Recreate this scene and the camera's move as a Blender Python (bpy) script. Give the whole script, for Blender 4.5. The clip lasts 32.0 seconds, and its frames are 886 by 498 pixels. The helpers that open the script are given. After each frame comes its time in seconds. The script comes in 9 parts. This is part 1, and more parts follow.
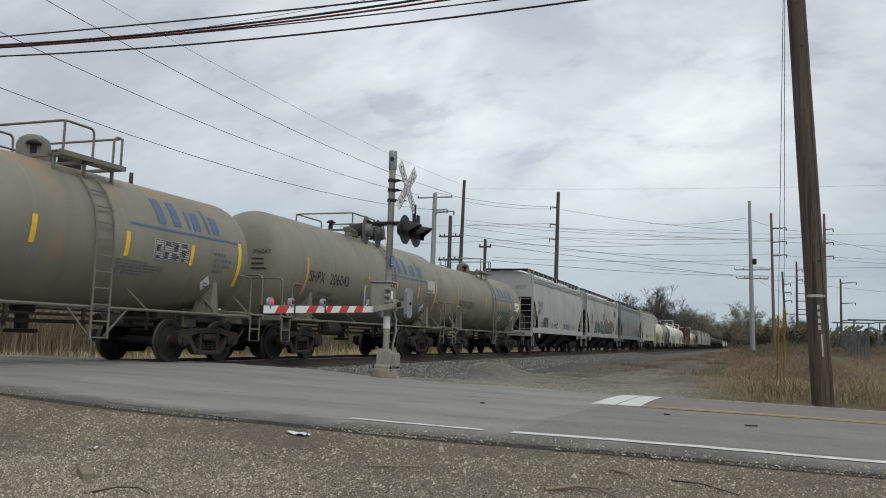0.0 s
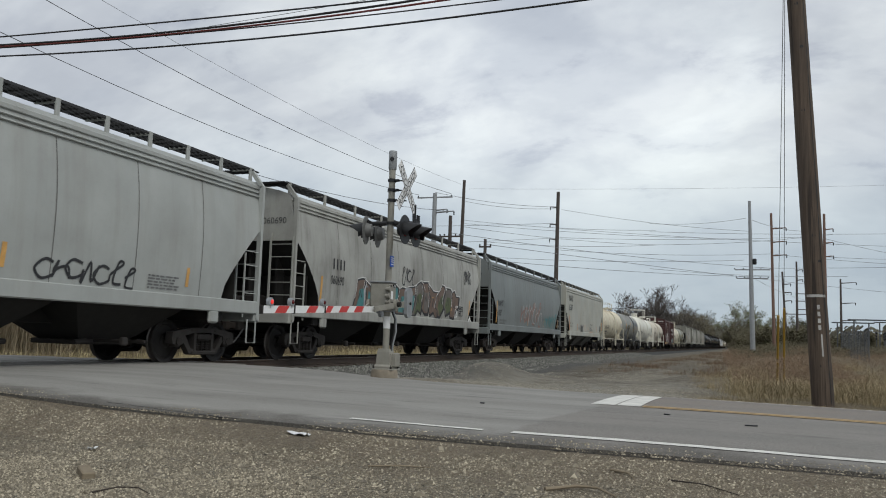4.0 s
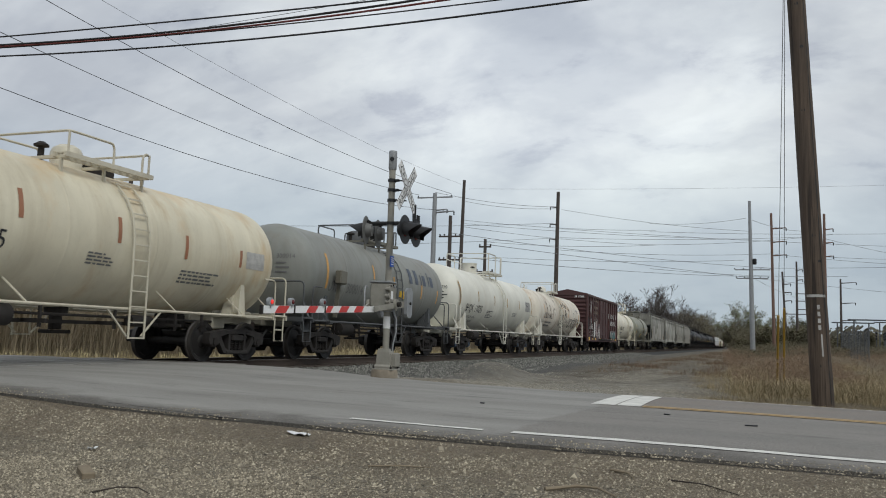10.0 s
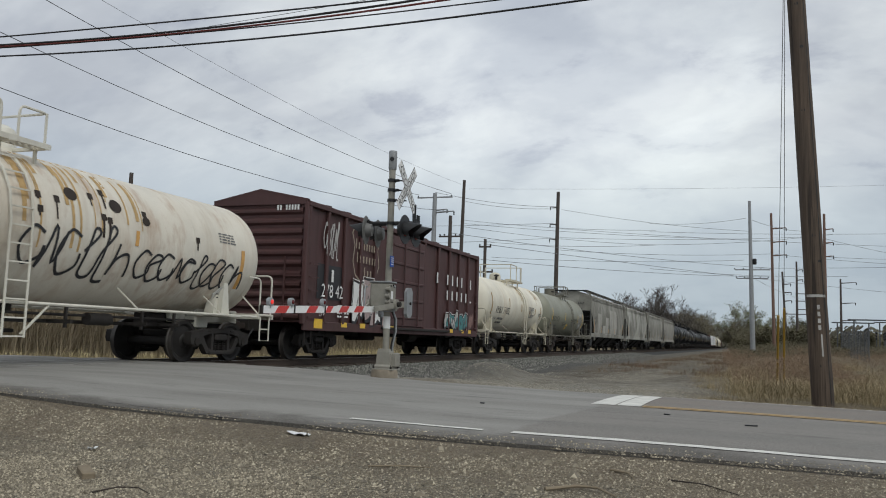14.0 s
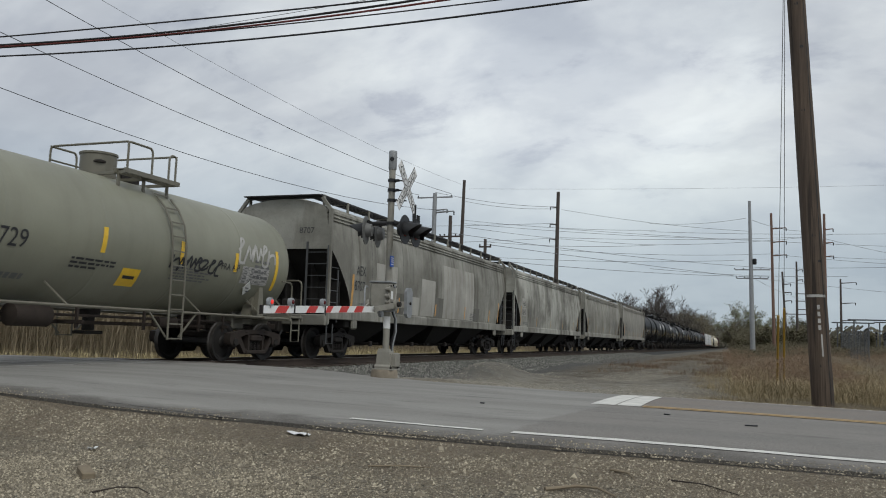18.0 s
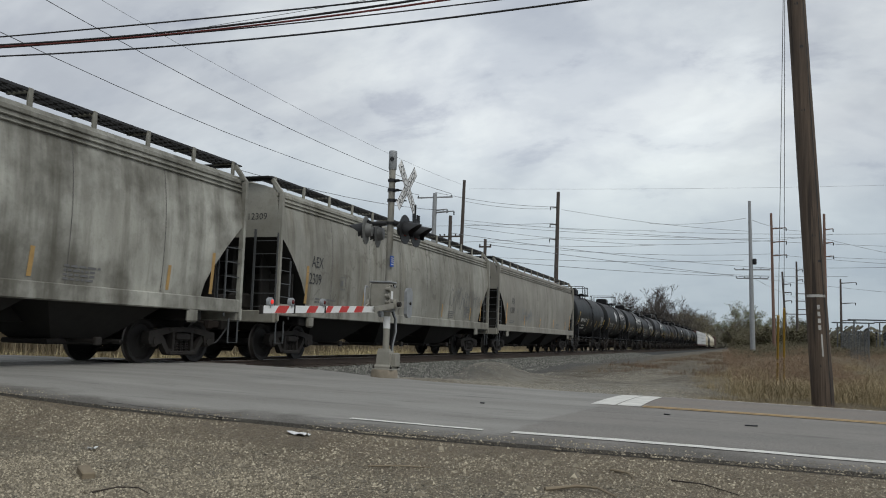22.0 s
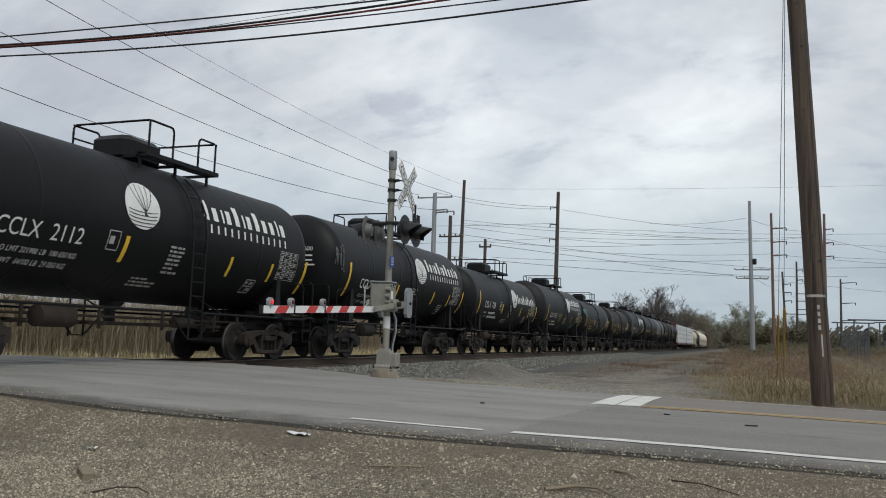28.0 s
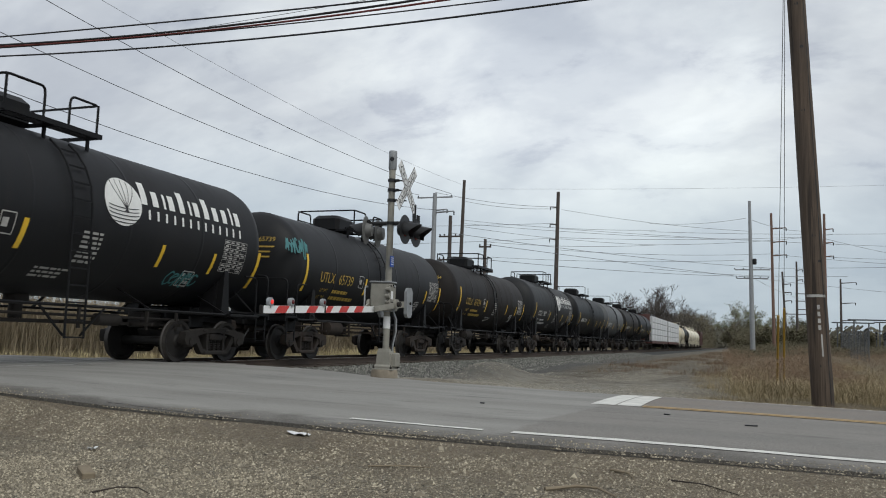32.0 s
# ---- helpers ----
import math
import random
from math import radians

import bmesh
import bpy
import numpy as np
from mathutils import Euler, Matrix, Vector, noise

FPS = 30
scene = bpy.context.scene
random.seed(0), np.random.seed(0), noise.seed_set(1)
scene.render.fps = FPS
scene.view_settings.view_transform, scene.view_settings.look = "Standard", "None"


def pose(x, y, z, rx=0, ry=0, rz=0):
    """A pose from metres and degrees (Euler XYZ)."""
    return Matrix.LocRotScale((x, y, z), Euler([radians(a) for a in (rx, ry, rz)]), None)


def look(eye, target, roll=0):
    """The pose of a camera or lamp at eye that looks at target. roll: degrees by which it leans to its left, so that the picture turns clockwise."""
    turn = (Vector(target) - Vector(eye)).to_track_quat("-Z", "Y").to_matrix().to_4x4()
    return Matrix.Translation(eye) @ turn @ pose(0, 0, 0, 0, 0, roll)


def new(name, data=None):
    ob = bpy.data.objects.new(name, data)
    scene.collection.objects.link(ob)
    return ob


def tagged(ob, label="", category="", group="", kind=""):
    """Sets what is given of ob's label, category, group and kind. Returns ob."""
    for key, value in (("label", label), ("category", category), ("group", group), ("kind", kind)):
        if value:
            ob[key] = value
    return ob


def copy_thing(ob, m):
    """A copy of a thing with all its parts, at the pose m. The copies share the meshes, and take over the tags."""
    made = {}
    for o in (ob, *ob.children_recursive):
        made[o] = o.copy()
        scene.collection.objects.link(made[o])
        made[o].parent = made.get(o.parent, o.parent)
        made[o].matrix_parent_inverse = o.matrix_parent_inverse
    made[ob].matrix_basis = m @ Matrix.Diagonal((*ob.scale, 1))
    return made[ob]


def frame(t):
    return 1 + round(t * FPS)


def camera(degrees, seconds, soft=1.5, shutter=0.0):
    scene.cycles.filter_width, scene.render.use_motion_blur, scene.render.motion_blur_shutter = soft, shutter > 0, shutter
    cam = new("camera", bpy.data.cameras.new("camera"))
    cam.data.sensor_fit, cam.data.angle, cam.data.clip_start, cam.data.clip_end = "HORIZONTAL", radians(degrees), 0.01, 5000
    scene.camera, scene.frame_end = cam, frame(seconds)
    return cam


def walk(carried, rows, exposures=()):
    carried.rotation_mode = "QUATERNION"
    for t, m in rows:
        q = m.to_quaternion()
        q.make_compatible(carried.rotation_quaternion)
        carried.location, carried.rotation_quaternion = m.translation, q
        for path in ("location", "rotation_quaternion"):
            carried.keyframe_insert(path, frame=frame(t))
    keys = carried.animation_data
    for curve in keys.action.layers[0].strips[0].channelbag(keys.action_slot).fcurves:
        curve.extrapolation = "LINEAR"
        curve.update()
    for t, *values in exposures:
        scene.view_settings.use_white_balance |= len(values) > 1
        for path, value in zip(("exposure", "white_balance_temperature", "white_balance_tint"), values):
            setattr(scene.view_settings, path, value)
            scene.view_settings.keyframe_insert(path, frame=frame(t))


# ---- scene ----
# ---- camera, light ----
EYE = (0.0, 0.0, 0.71)
cam = camera(56.14, 32.0, soft=1.0, shutter=0.06)
VIEW = look(EYE, (-3.41823, 9.33739, 1.77251), 1.8)
walk(cam, [(0.0, VIEW), (32.0, VIEW)], [(0.0, 0.03), (9.0, 0.0), (12.0, -0.09), (14.0, -0.04), (17.0, -0.08), (20.0, -0.06), (24.0, -0.07), (28.0, 0.03), (30.0, 0.07), (32.0, 0.06)])

SPEED = 10.53          # of the train, metres a second
TRACK_X = -12.5        # centre line of the track, which runs along y
SUN_EL, SUN_AZ = 50.0, 128.0

world = bpy.data.worlds.new("overcast_sky")
scene.world = world
world.use_nodes = True
wn, wl = world.node_tree.nodes, world.node_tree.links
wn.clear()


def wnode(kind, **kw):
    n = wn.new(kind)
    for k, v in kw.items():
        n.inputs[k].default_value = v
    return n


w_out = wn.new("ShaderNodeOutputWorld")
w_bg = wnode("ShaderNodeBackground", Strength=0.1)
w_sky = wn.new("ShaderNodeTexSky")
w_sky.sky_type, w_sky.sun_disc = "NISHITA", False
w_sky.sun_elevation, w_sky.sun_rotation = radians(SUN_EL), radians(SUN_AZ)
w_sky.air_density, w_sky.dust_density = 1.0, 2.0
w_tc = wn.new("ShaderNodeTexCoord")
w_sep = wn.new("ShaderNodeSeparateXYZ")
wl.new(w_tc.outputs["Generated"], w_sep.inputs[0])
# cloud layer: the sky direction laid on a flat sheet overhead
w_zm = wn.new("ShaderNodeMath")
w_zm.operation = "MAXIMUM"
w_zm.inputs[1].default_value = 0.0
wl.new(w_sep.outputs["Z"], w_zm.inputs[0])
w_za = wn.new("ShaderNodeMath")
w_za.operation = "ADD"
w_za.inputs[1].default_value = 0.50
wl.new(w_zm.outputs[0], w_za.inputs[0])
w_dx, w_dy = wn.new("ShaderNodeMath"), wn.new("ShaderNodeMath")
w_dx.operation = w_dy.operation = "DIVIDE"
wl.new(w_sep.outputs["X"], w_dx.inputs[0])
wl.new(w_za.outputs[0], w_dx.inputs[1])
wl.new(w_sep.outputs["Y"], w_dy.inputs[0])
wl.new(w_za.outputs[0], w_dy.inputs[1])
w_cmb = wn.new("ShaderNodeCombineXYZ")
wl.new(w_dx.outputs[0], w_cmb.inputs[0])
wl.new(w_dy.outputs[0], w_cmb.inputs[1])


def cloud_noise(scale, detail, rough, seed, dist=0.0):
    m = wn.new("ShaderNodeMapping")
    m.inputs["Location"].default_value = (seed, seed * 1.7, 0)
    m.inputs["Scale"].default_value = (scale, scale * 1.5, 1)
    wl.new(w_cmb.outputs[0], m.inputs[0])
    n = wnode("ShaderNodeTexNoise", Scale=1.0, Detail=detail, Roughness=rough, Distortion=dist)
    wl.new(m.outputs[0], n.inputs["Vector"])
    return n


def wramp(src, stops):
    r = wn.new("ShaderNodeValToRGB")
    els = r.color_ramp.elements
    while len(els) < len(stops):
        els.new(0.5)
    for e, (p, c) in zip(els, stops):
        e.position, e.color = p, (*c, 1)
    r.color_ramp.interpolation = "EASE"
    wl.new(src, r.inputs[0])
    return r


def wmix(fac, a, b, mode="MIX"):
    m = wn.new("ShaderNodeMix")
    m.data_type, m.blend_type = "RGBA", mode
    if isinstance(fac, float):
        m.inputs[0].default_value = fac
    else:
        wl.new(fac, m.inputs[0])
    for s, v in ((m.inputs[6], a), (m.inputs[7], b)):
        if isinstance(v, tuple):
            s.default_value = (*v, 1)
        else:
            wl.new(v, s)
    return m.outputs[2]


big = cloud_noise(0.95, 6.0, 0.56, 4.3, 0.3)
fine = cloud_noise(5.2, 7.0, 0.60, 9.1, 0.2)
puff = cloud_noise(2.3, 5.0, 0.52, 2.2, 0.5)
body = wramp(big.outputs["Fac"], [(0.30, (4.8, 5.15, 5.65)), (0.43, (5.9, 6.3, 6.7)), (0.53, (7.2, 7.6, 7.85)), (0.70, (8.0, 8.4, 8.4))])
tuft = wramp(fine.outputs["Fac"], [(0.30, (0.74, 0.75, 0.80)), (0.44, (0.93, 0.935, 0.95)), (0.56, (1.0, 1.0, 1.0)), (0.75, (1.08, 1.08, 1.07))])
lump = wramp(puff.outputs["Fac"], [(0.32, (0.78, 0.79, 0.83)), (0.42, (0.93, 0.93, 0.945)), (0.50, (1.0, 1.0, 1.0)), (0.60, (1.09, 1.09, 1.08))])
cloud = wmix(1.0, wmix(1.0, body.outputs[0], lump.outputs[0], "MULTIPLY"), tuft.outputs[0], "MULTIPLY")
# the veil is thinner, and so lighter, in the middle of the view and to its right
w_dot = wn.new("ShaderNodeVectorMath")
w_dot.operation = "DOT_PRODUCT"
w_dot.inputs[1].default_value = (-0.20, 0.92, 0.34)
wl.new(w_tc.outputs["Generated"], w_dot.inputs[0])
veil = wramp(w_dot.outputs["Value"], [(0.0, (0.97, 0.97, 0.98)), (0.86, (0.86, 0.86, 0.885)), (0.955, (1.02, 1.02, 1.02)), (1.0, (1.25, 1.25, 1.23))])
cloud = wmix(1.0, cloud, veil.outputs[0], "MULTIPLY")
# thinner, bluer band low over the horizon
low = wramp(w_zm.outputs[0], [(0.0, (0.8, 0.8, 0.8)), (0.08, (0.65, 0.65, 0.65)), (0.27, (0.0, 0.0, 0.0))])
cloud = wmix(low.outputs[0], cloud, (4.3, 5.25, 5.95))
wl.new(wmix(0.92, w_sky.outputs[0], cloud), w_bg.inputs["Color"])
wl.new(w_bg.outputs[0], w_out.inputs["Surface"])

sun = new("sun", bpy.data.lights.new("sun", "SUN"))
sun.data.energy, sun.data.angle, sun.data.color = 1.3, radians(24), (0.97, 0.97, 0.90)
SUN_TO = Vector((math.sin(radians(SUN_AZ)) * math.cos(radians(SUN_EL)), math.cos(radians(SUN_AZ)) * math.cos(radians(SUN_EL)), math.sin(radians(SUN_EL))))
sun.matrix_world = look(tuple(SUN_TO * 80), (0, 0, 0))
scene.view_settings.exposure = 0.0


# ---- materials ----
def mat_base(name, rough=0.7, metal=0.0):
    m = bpy.data.materials.new(name)
    m.use_nodes = True
    b = m.node_tree.nodes["Principled BSDF"]
    b.inputs["Roughness"].default_value, b.inputs["Metallic"].default_value = rough, metal
    return m, m.node_tree.nodes, m.node_tree.links, b


def n_noise(n, l, scale, detail=4.0, rough=0.55, stretch=(1, 1, 1), coord="Object"):
    tc, mp, no = n.new("ShaderNodeTexCoord"), n.new("ShaderNodeMapping"), n.new("ShaderNodeTexNoise")
    mp.inputs["Scale"].default_value = stretch
    l.new(tc.outputs[coord], mp.inputs[0])
    l.new(mp.outputs[0], no.inputs["Vector"])
    no.inputs["Scale"].default_value, no.inputs["Detail"].default_value, no.inputs["Roughness"].default_value = scale, detail, rough
    return no.outputs["Fac"]


def n_ramp(n, l, src, p0, p1, v0=0.0, v1=1.0):
    r = n.new("ShaderNodeMapRange")
    r.inputs["From Min"].default_value, r.inputs["From Max"].default_value = p0, p1
    r.inputs["To Min"].default_value, r.inputs["To Max"].default_value = v0, v1
    l.new(src, r.inputs["Value"])
    return r.outputs[0]


def n_math(n, l, op, a, b):
    m = n.new("ShaderNodeMath")
    m.operation = op
    for s, v in zip(m.inputs, (a, b)):
        if isinstance(v, (int, float)):
            s.default_value = v
        else:
            l.new(v, s)
    return m.outputs[0]


def n_mix(n, l, fac, a, b, mode="MIX"):
    m = n.new("ShaderNodeMix")
    m.data_type, m.blend_type = "RGBA", mode
    if isinstance(fac, (int, float)):
        m.inputs[0].default_value = fac
    else:
        l.new(fac, m.inputs[0])
    for s, v in ((m.inputs[6], a), (m.inputs[7], b)):
        if isinstance(v, tuple):
            s.default_value = (*v[:3], 1)
        else:
            l.new(v, s)
    return m.outputs[2]


def n_bump(n, l, b, height, strength=0.3, dist=0.02):
    bp = n.new("ShaderNodeBump")
    bp.inputs["Strength"].default_value, bp.inputs["Distance"].default_value = strength, dist
    l.new(height, bp.inputs["Height"])
    l.new(bp.outputs[0], b.inputs["Normal"])


MATS = {}


def plain(name, col, rough=0.6, metal=0.0, vary=0.25, scale=6.0, bump=0.15):
    """A surface of one paint or metal with mottling and fine grain."""
    if name in MATS:
        return MATS[name]
    m, n, l, b = mat_base(name, rough, metal)
    c = n_mix(n, l, n_ramp(n, l, n_noise(n, l, scale), 0.3, 0.7), tuple(v * (1 - vary) for v in col), tuple(min(1, v * (1 + vary)) for v in col))
    g = n_noise(n, l, scale * 9, 3)
    c = n_mix(n, l, 0.35, c, n_mix(n, l, g, tuple(v * 0.6 for v in col), tuple(min(1, v * 1.35) for v in col)))
    l.new(c, b.inputs["Base Color"])
    if bump:
        n_bump(n, l, b, g, bump, 0.01)
    MATS[name] = m
    return m


def paint(name, col, grime=(0.09, 0.08, 0.07), amount=0.5, stain=None, stain_amount=0.0, rough=0.45, seed=0.0, top_stain=None, soot=0.0, flake=0.0, gloss=0.5):
    """Weathered car paint: faded mottling, vertical dirt streaks, blotched stains, rust along the top where there is any."""
    if name in MATS:
        return MATS[name]
    m, n, l, b = mat_base(name, rough)
    off = 3.1 * seed + 1.3

    def nz(scale, detail=4.0, rg=0.55, stretch=(1, 1, 1)):
        tc, mp, no = n.new("ShaderNodeTexCoord"), n.new("ShaderNodeMapping"), n.new("ShaderNodeTexNoise")
        mp.inputs["Scale"].default_value, mp.inputs["Location"].default_value = stretch, (off, off * 0.7, off * 1.9)
        l.new(tc.outputs["Object"], mp.inputs[0])
        l.new(mp.outputs[0], no.inputs["Vector"])
        no.inputs["Scale"].default_value, no.inputs["Detail"].default_value, no.inputs["Roughness"].default_value = scale, detail, rg
        return no.outputs["Fac"]

    c = n_mix(n, l, n_ramp(n, l, nz(0.7, 5), 0.3, 0.7), tuple(v * 0.86 for v in col), tuple(min(1, v * 1.1) for v in col))
    streak = n_ramp(n, l, nz(1.0, 6, 0.62, (1.0, 2.6, 0.22)), 0.50, 0.74)
    blot = n_ramp(n, l, nz(0.55, 6, 0.6), 0.42, 0.66)
    dirt = n_math(n, l, "MULTIPLY", n_math(n, l, "MULTIPLY", n_math(n, l, "ADD", n_math(n, l, "MULTIPLY", streak, 0.75), n_math(n, l, "MULTIPLY", blot, 0.35)), amount), 1.0)
    c = n_mix(n, l, n_math(n, l, "MINIMUM", dirt, 0.9), c, grime)
    fine = nz(22, 4, 0.6)
    c = n_mix(n, l, n_ramp(n, l, fine, 0.55, 0.8, 0.0, 0.35 * amount), c, tuple(v * 0.8 for v in grime))
    if stain:
        s = n_math(n, l, "MULTIPLY", n_ramp(n, l, nz(0.9, 6, 0.65, (1, 1.6, 0.5)), 0.54, 0.70), stain_amount)
        c = n_mix(n, l, s, c, stain)
    if top_stain:
        tc, sp = n.new("ShaderNodeTexCoord"), n.new("ShaderNodeSeparateXYZ")
        l.new(tc.outputs["Object"], sp.inputs[0])
        up = n_math(n, l, "ADD", n_ramp(n, l, sp.outputs["Z"], 3.1, 4.2), n_ramp(n, l, nz(1.4, 6, 0.6, (1, 1, 0.5)), 0.3, 0.7, -0.75, 0.35))
        c = n_mix(n, l, n_math(n, l, "MULTIPLY", n_math(n, l, "MAXIMUM", n_math(n, l, "MINIMUM", up, 1.0), 0.0), 0.75), c, top_stain)
    if soot:
        # sooty film that runs down in long streaks and leaves washed patches
        film = n_ramp(n, l, nz(0.5, 6, 0.62, (0.4, 1.0, 0.9)), 0.42, 0.58)
        run = n_ramp(n, l, nz(1.0, 6, 0.62, (0.6, 1.5, 0.20)), 0.36, 0.68)
        c = n_mix(n, l, n_math(n, l, "MULTIPLY", n_math(n, l, "ADD", n_math(n, l, "MULTIPLY", film, 0.62), n_math(n, l, "MULTIPLY", run, 0.38)), soot), c, (0.070, 0.063, 0.047))
    if flake:
        # paint that lifts along wandering edges, rust beneath
        f1 = nz(1.15, 3, 0.5, (0.5, 1.0, 1.0))
        edge_ = n_ramp(n, l, n_math(n, l, "ABSOLUTE", n_math(n, l, "SUBTRACT", f1, 0.52), 0.0), 0.006, 0.022, 1.0, 0.0)
        where = n_ramp(n, l, nz(0.35, 2, 0.5), 0.46, 0.56)
        c = n_mix(n, l, n_math(n, l, "MULTIPLY", n_math(n, l, "MULTIPLY", edge_, where), flake), c, (0.055, 0.042, 0.03))
    l.new(c, b.inputs["Base Color"])
    b.inputs["Specular IOR Level"].default_value = gloss
    l.new(n_math(n, l, "ADD", n_math(n, l, "MULTIPLY", dirt, 0.3), rough), b.inputs["Roughness"])
    n_bump(n, l, b, n_math(n, l, "ADD", n_math(n, l, "MULTIPLY", nz(0.9, 2), 2.0), n_math(n, l, "MULTIPLY", fine, 0.25)), 0.25, 0.015)
    MATS[name] = m
    return m


def ground_mat():
    """Gravel, dirt and dry turf by noise at three sizes; the place decides where each lies."""
    m, n, l, b = mat_base("gravel_and_dirt", 0.95)
    big, mid, fine = n_noise(n, l, 0.35, 5), n_noise(n, l, 2.2, 6, 0.6), n_noise(n, l, 42, 6, 0.78)
    clump = n_noise(n, l, 6.5, 5, 0.65)
    tc = n.new("ShaderNodeTexCoord")

    def cells(scale):
        v = n.new("ShaderNodeTexVoronoi")
        v.inputs["Scale"].default_value = scale
        l.new(tc.outputs["Object"], v.inputs["Vector"])
        return v
    vor, vor2 = cells(85.0), cells(38.0)

    def stone_tone(v, dark, light):
        """Each cell its own grey, dark at its rim."""
        sc = n.new("ShaderNodeSeparateColor")
        l.new(v.outputs["Color"], sc.inputs[0])
        t = n_mix(n, l, n_math(n, l, "POWER", sc.outputs[0], 1.6), dark, light)
        return n_mix(n, l, n_ramp(n, l, v.outputs["Distance"], 0.40, 0.75, 0.0, 0.8), t, tuple(q * 0.5 for q in dark)), sc.outputs[1]

    c = n_mix(n, l, n_ramp(n, l, big, 0.38, 0.62), (0.365, 0.312, 0.222), (0.255, 0.200, 0.132))
    c = n_mix(n, l, n_ramp(n, l, mid, 0.46, 0.68, 0, 0.7), c, (0.43, 0.376, 0.28))
    # packed stones of two sizes between dark fines
    small, _ = stone_tone(vor, (0.095, 0.077, 0.052), (0.68, 0.595, 0.44))
    large, pick = stone_tone(vor2, (0.085, 0.072, 0.052), (0.64, 0.575, 0.455))
    c = n_mix(n, l, 0.62, c, small)
    c = n_mix(n, l, n_math(n, l, "MULTIPLY", n_ramp(n, l, pick, 0.60, 0.66), n_ramp(n, l, clump, 0.36, 0.60)), c, large)
    c = n_mix(n, l, n_ramp(n, l, clump, 0.46, 0.30, 0.0, 0.5), c, (0.120, 0.095, 0.063))
    # brown trodden dirt between the gravel and the road's edge
    sq = n.new("ShaderNodeSeparateXYZ")
    l.new(tc.outputs["Object"], sq.inputs[0])
    wy = n_math(n, l, "ADD", sq.outputs["Y"], n_math(n, l, "MULTIPLY", n_math(n, l, "SUBTRACT", mid, 0.5), 3.4))
    band = n_math(n, l, "MULTIPLY", n_ramp(n, l, wy, 5.7, 6.5), n_ramp(n, l, wy, 9.0, 7.6))
    c = n_mix(n, l, n_math(n, l, "MULTIPLY", band, 0.55), c, n_mix(n, l, n_ramp(n, l, fine, 0.3, 0.7), (0.095, 0.072, 0.046), (0.40, 0.318, 0.218)))
    # pale crusher dust on the apron between road and track
    spz = n.new("ShaderNodeSeparateXYZ")
    l.new(tc.outputs["Object"], spz.inputs[0])
    wz = n_math(n, l, "MULTIPLY", n_math(n, l, "SUBTRACT", big, 0.5), 6.0)
    za = n_math(n, l, "MULTIPLY", n_ramp(n, l, n_math(n, l, "ADD", spz.outputs["Y"], wz), 15.4, 16.2), n_ramp(n, l, n_math(n, l, "ADD", spz.outputs["Y"], wz), 30.0, 24.0))
    za = n_math(n, l, "MULTIPLY", za, n_ramp(n, l, n_math(n, l, "ADD", spz.outputs["X"], n_math(n, l, "MULTIPLY", wz, 0.5)), -0.4, -1.8))
    za = n_math(n, l, "MULTIPLY", za, n_ramp(n, l, mid, 0.36, 0.56, 0.15, 1.0))
    c = n_mix(n, l, za, c, n_mix(n, l, n_ramp(n, l, fine, 0.3, 0.7), (0.20, 0.187, 0.157), (0.52, 0.49, 0.425)))
    # browner dirt and dead roots farther along the track
    back = n_math(n, l, "MULTIPLY", n_ramp(n, l, n_math(n, l, "ADD", spz.outputs["Y"], wz), 19.0, 27.0), 0.7)
    c = n_mix(n, l, back, c, n_mix(n, l, n_ramp(n, l, mid, 0.38, 0.62), (0.055, 0.045, 0.031), (0.190, 0.166, 0.124)))
    # ballast spilled beside the track
    sb = n.new("ShaderNodeSeparateXYZ")
    l.new(tc.outputs["Object"], sb.inputs[0])
    spill = n_math(n, l, "MULTIPLY", n_ramp(n, l, n_math(n, l, "ADD", sb.outputs["X"], n_math(n, l, "MULTIPLY", wz, 0.35)), -5.6, -6.9), n_ramp(n, l, sb.outputs["Y"], 16.0, 17.5))
    c = n_mix(n, l, n_math(n, l, "MULTIPLY", spill, 0.9), c, n_mix(n, l, n_ramp(n, l, fine, 0.35, 0.65), (0.028, 0.029, 0.028), (0.19, 0.185, 0.17)))
    # dry turf beyond the apron and past the track
    sp = n.new("ShaderNodeSeparateXYZ")
    l.new(tc.outputs["Object"], sp.inputs[0])
    wob = n_math(n, l, "MULTIPLY", n_math(n, l, "SUBTRACT", mid, 0.5), 5.0)
    right = n_ramp(n, l, n_math(n, l, "ADD", sp.outputs["X"], wob), -1.2, 0.6)
    beyond = n_ramp(n, l, n_math(n, l, "ADD", sp.outputs["Y"], wob), 15.6, 16.6)
    left = n_ramp(n, l, n_math(n, l, "ADD", sp.outputs["X"], wob), -17.5, -18.5)
    far = n_ramp(n, l, n_math(n, l, "ADD", sp.outputs["Y"], n_math(n, l, "MULTIPLY", wob, 3.0)), 48.0, 75.0)
    turf = n_math(n, l, "MAXIMUM", n_math(n, l, "MAXIMUM", n_math(n, l, "MULTIPLY", right, beyond), left), n_math(n, l, "MULTIPLY", far, 0.35))
    grass = n_mix(n, l, n_ramp(n, l, fine, 0.35, 0.65), (0.105, 0.080, 0.045), (0.215, 0.165, 0.095))
    grass = n_mix(n, l, n_ramp(n, l, big, 0.45, 0.62, 0, 0.5), grass, (0.10, 0.095, 0.05))
    l.new(n_mix(n, l, turf, c, grass), b.inputs["Base Color"])
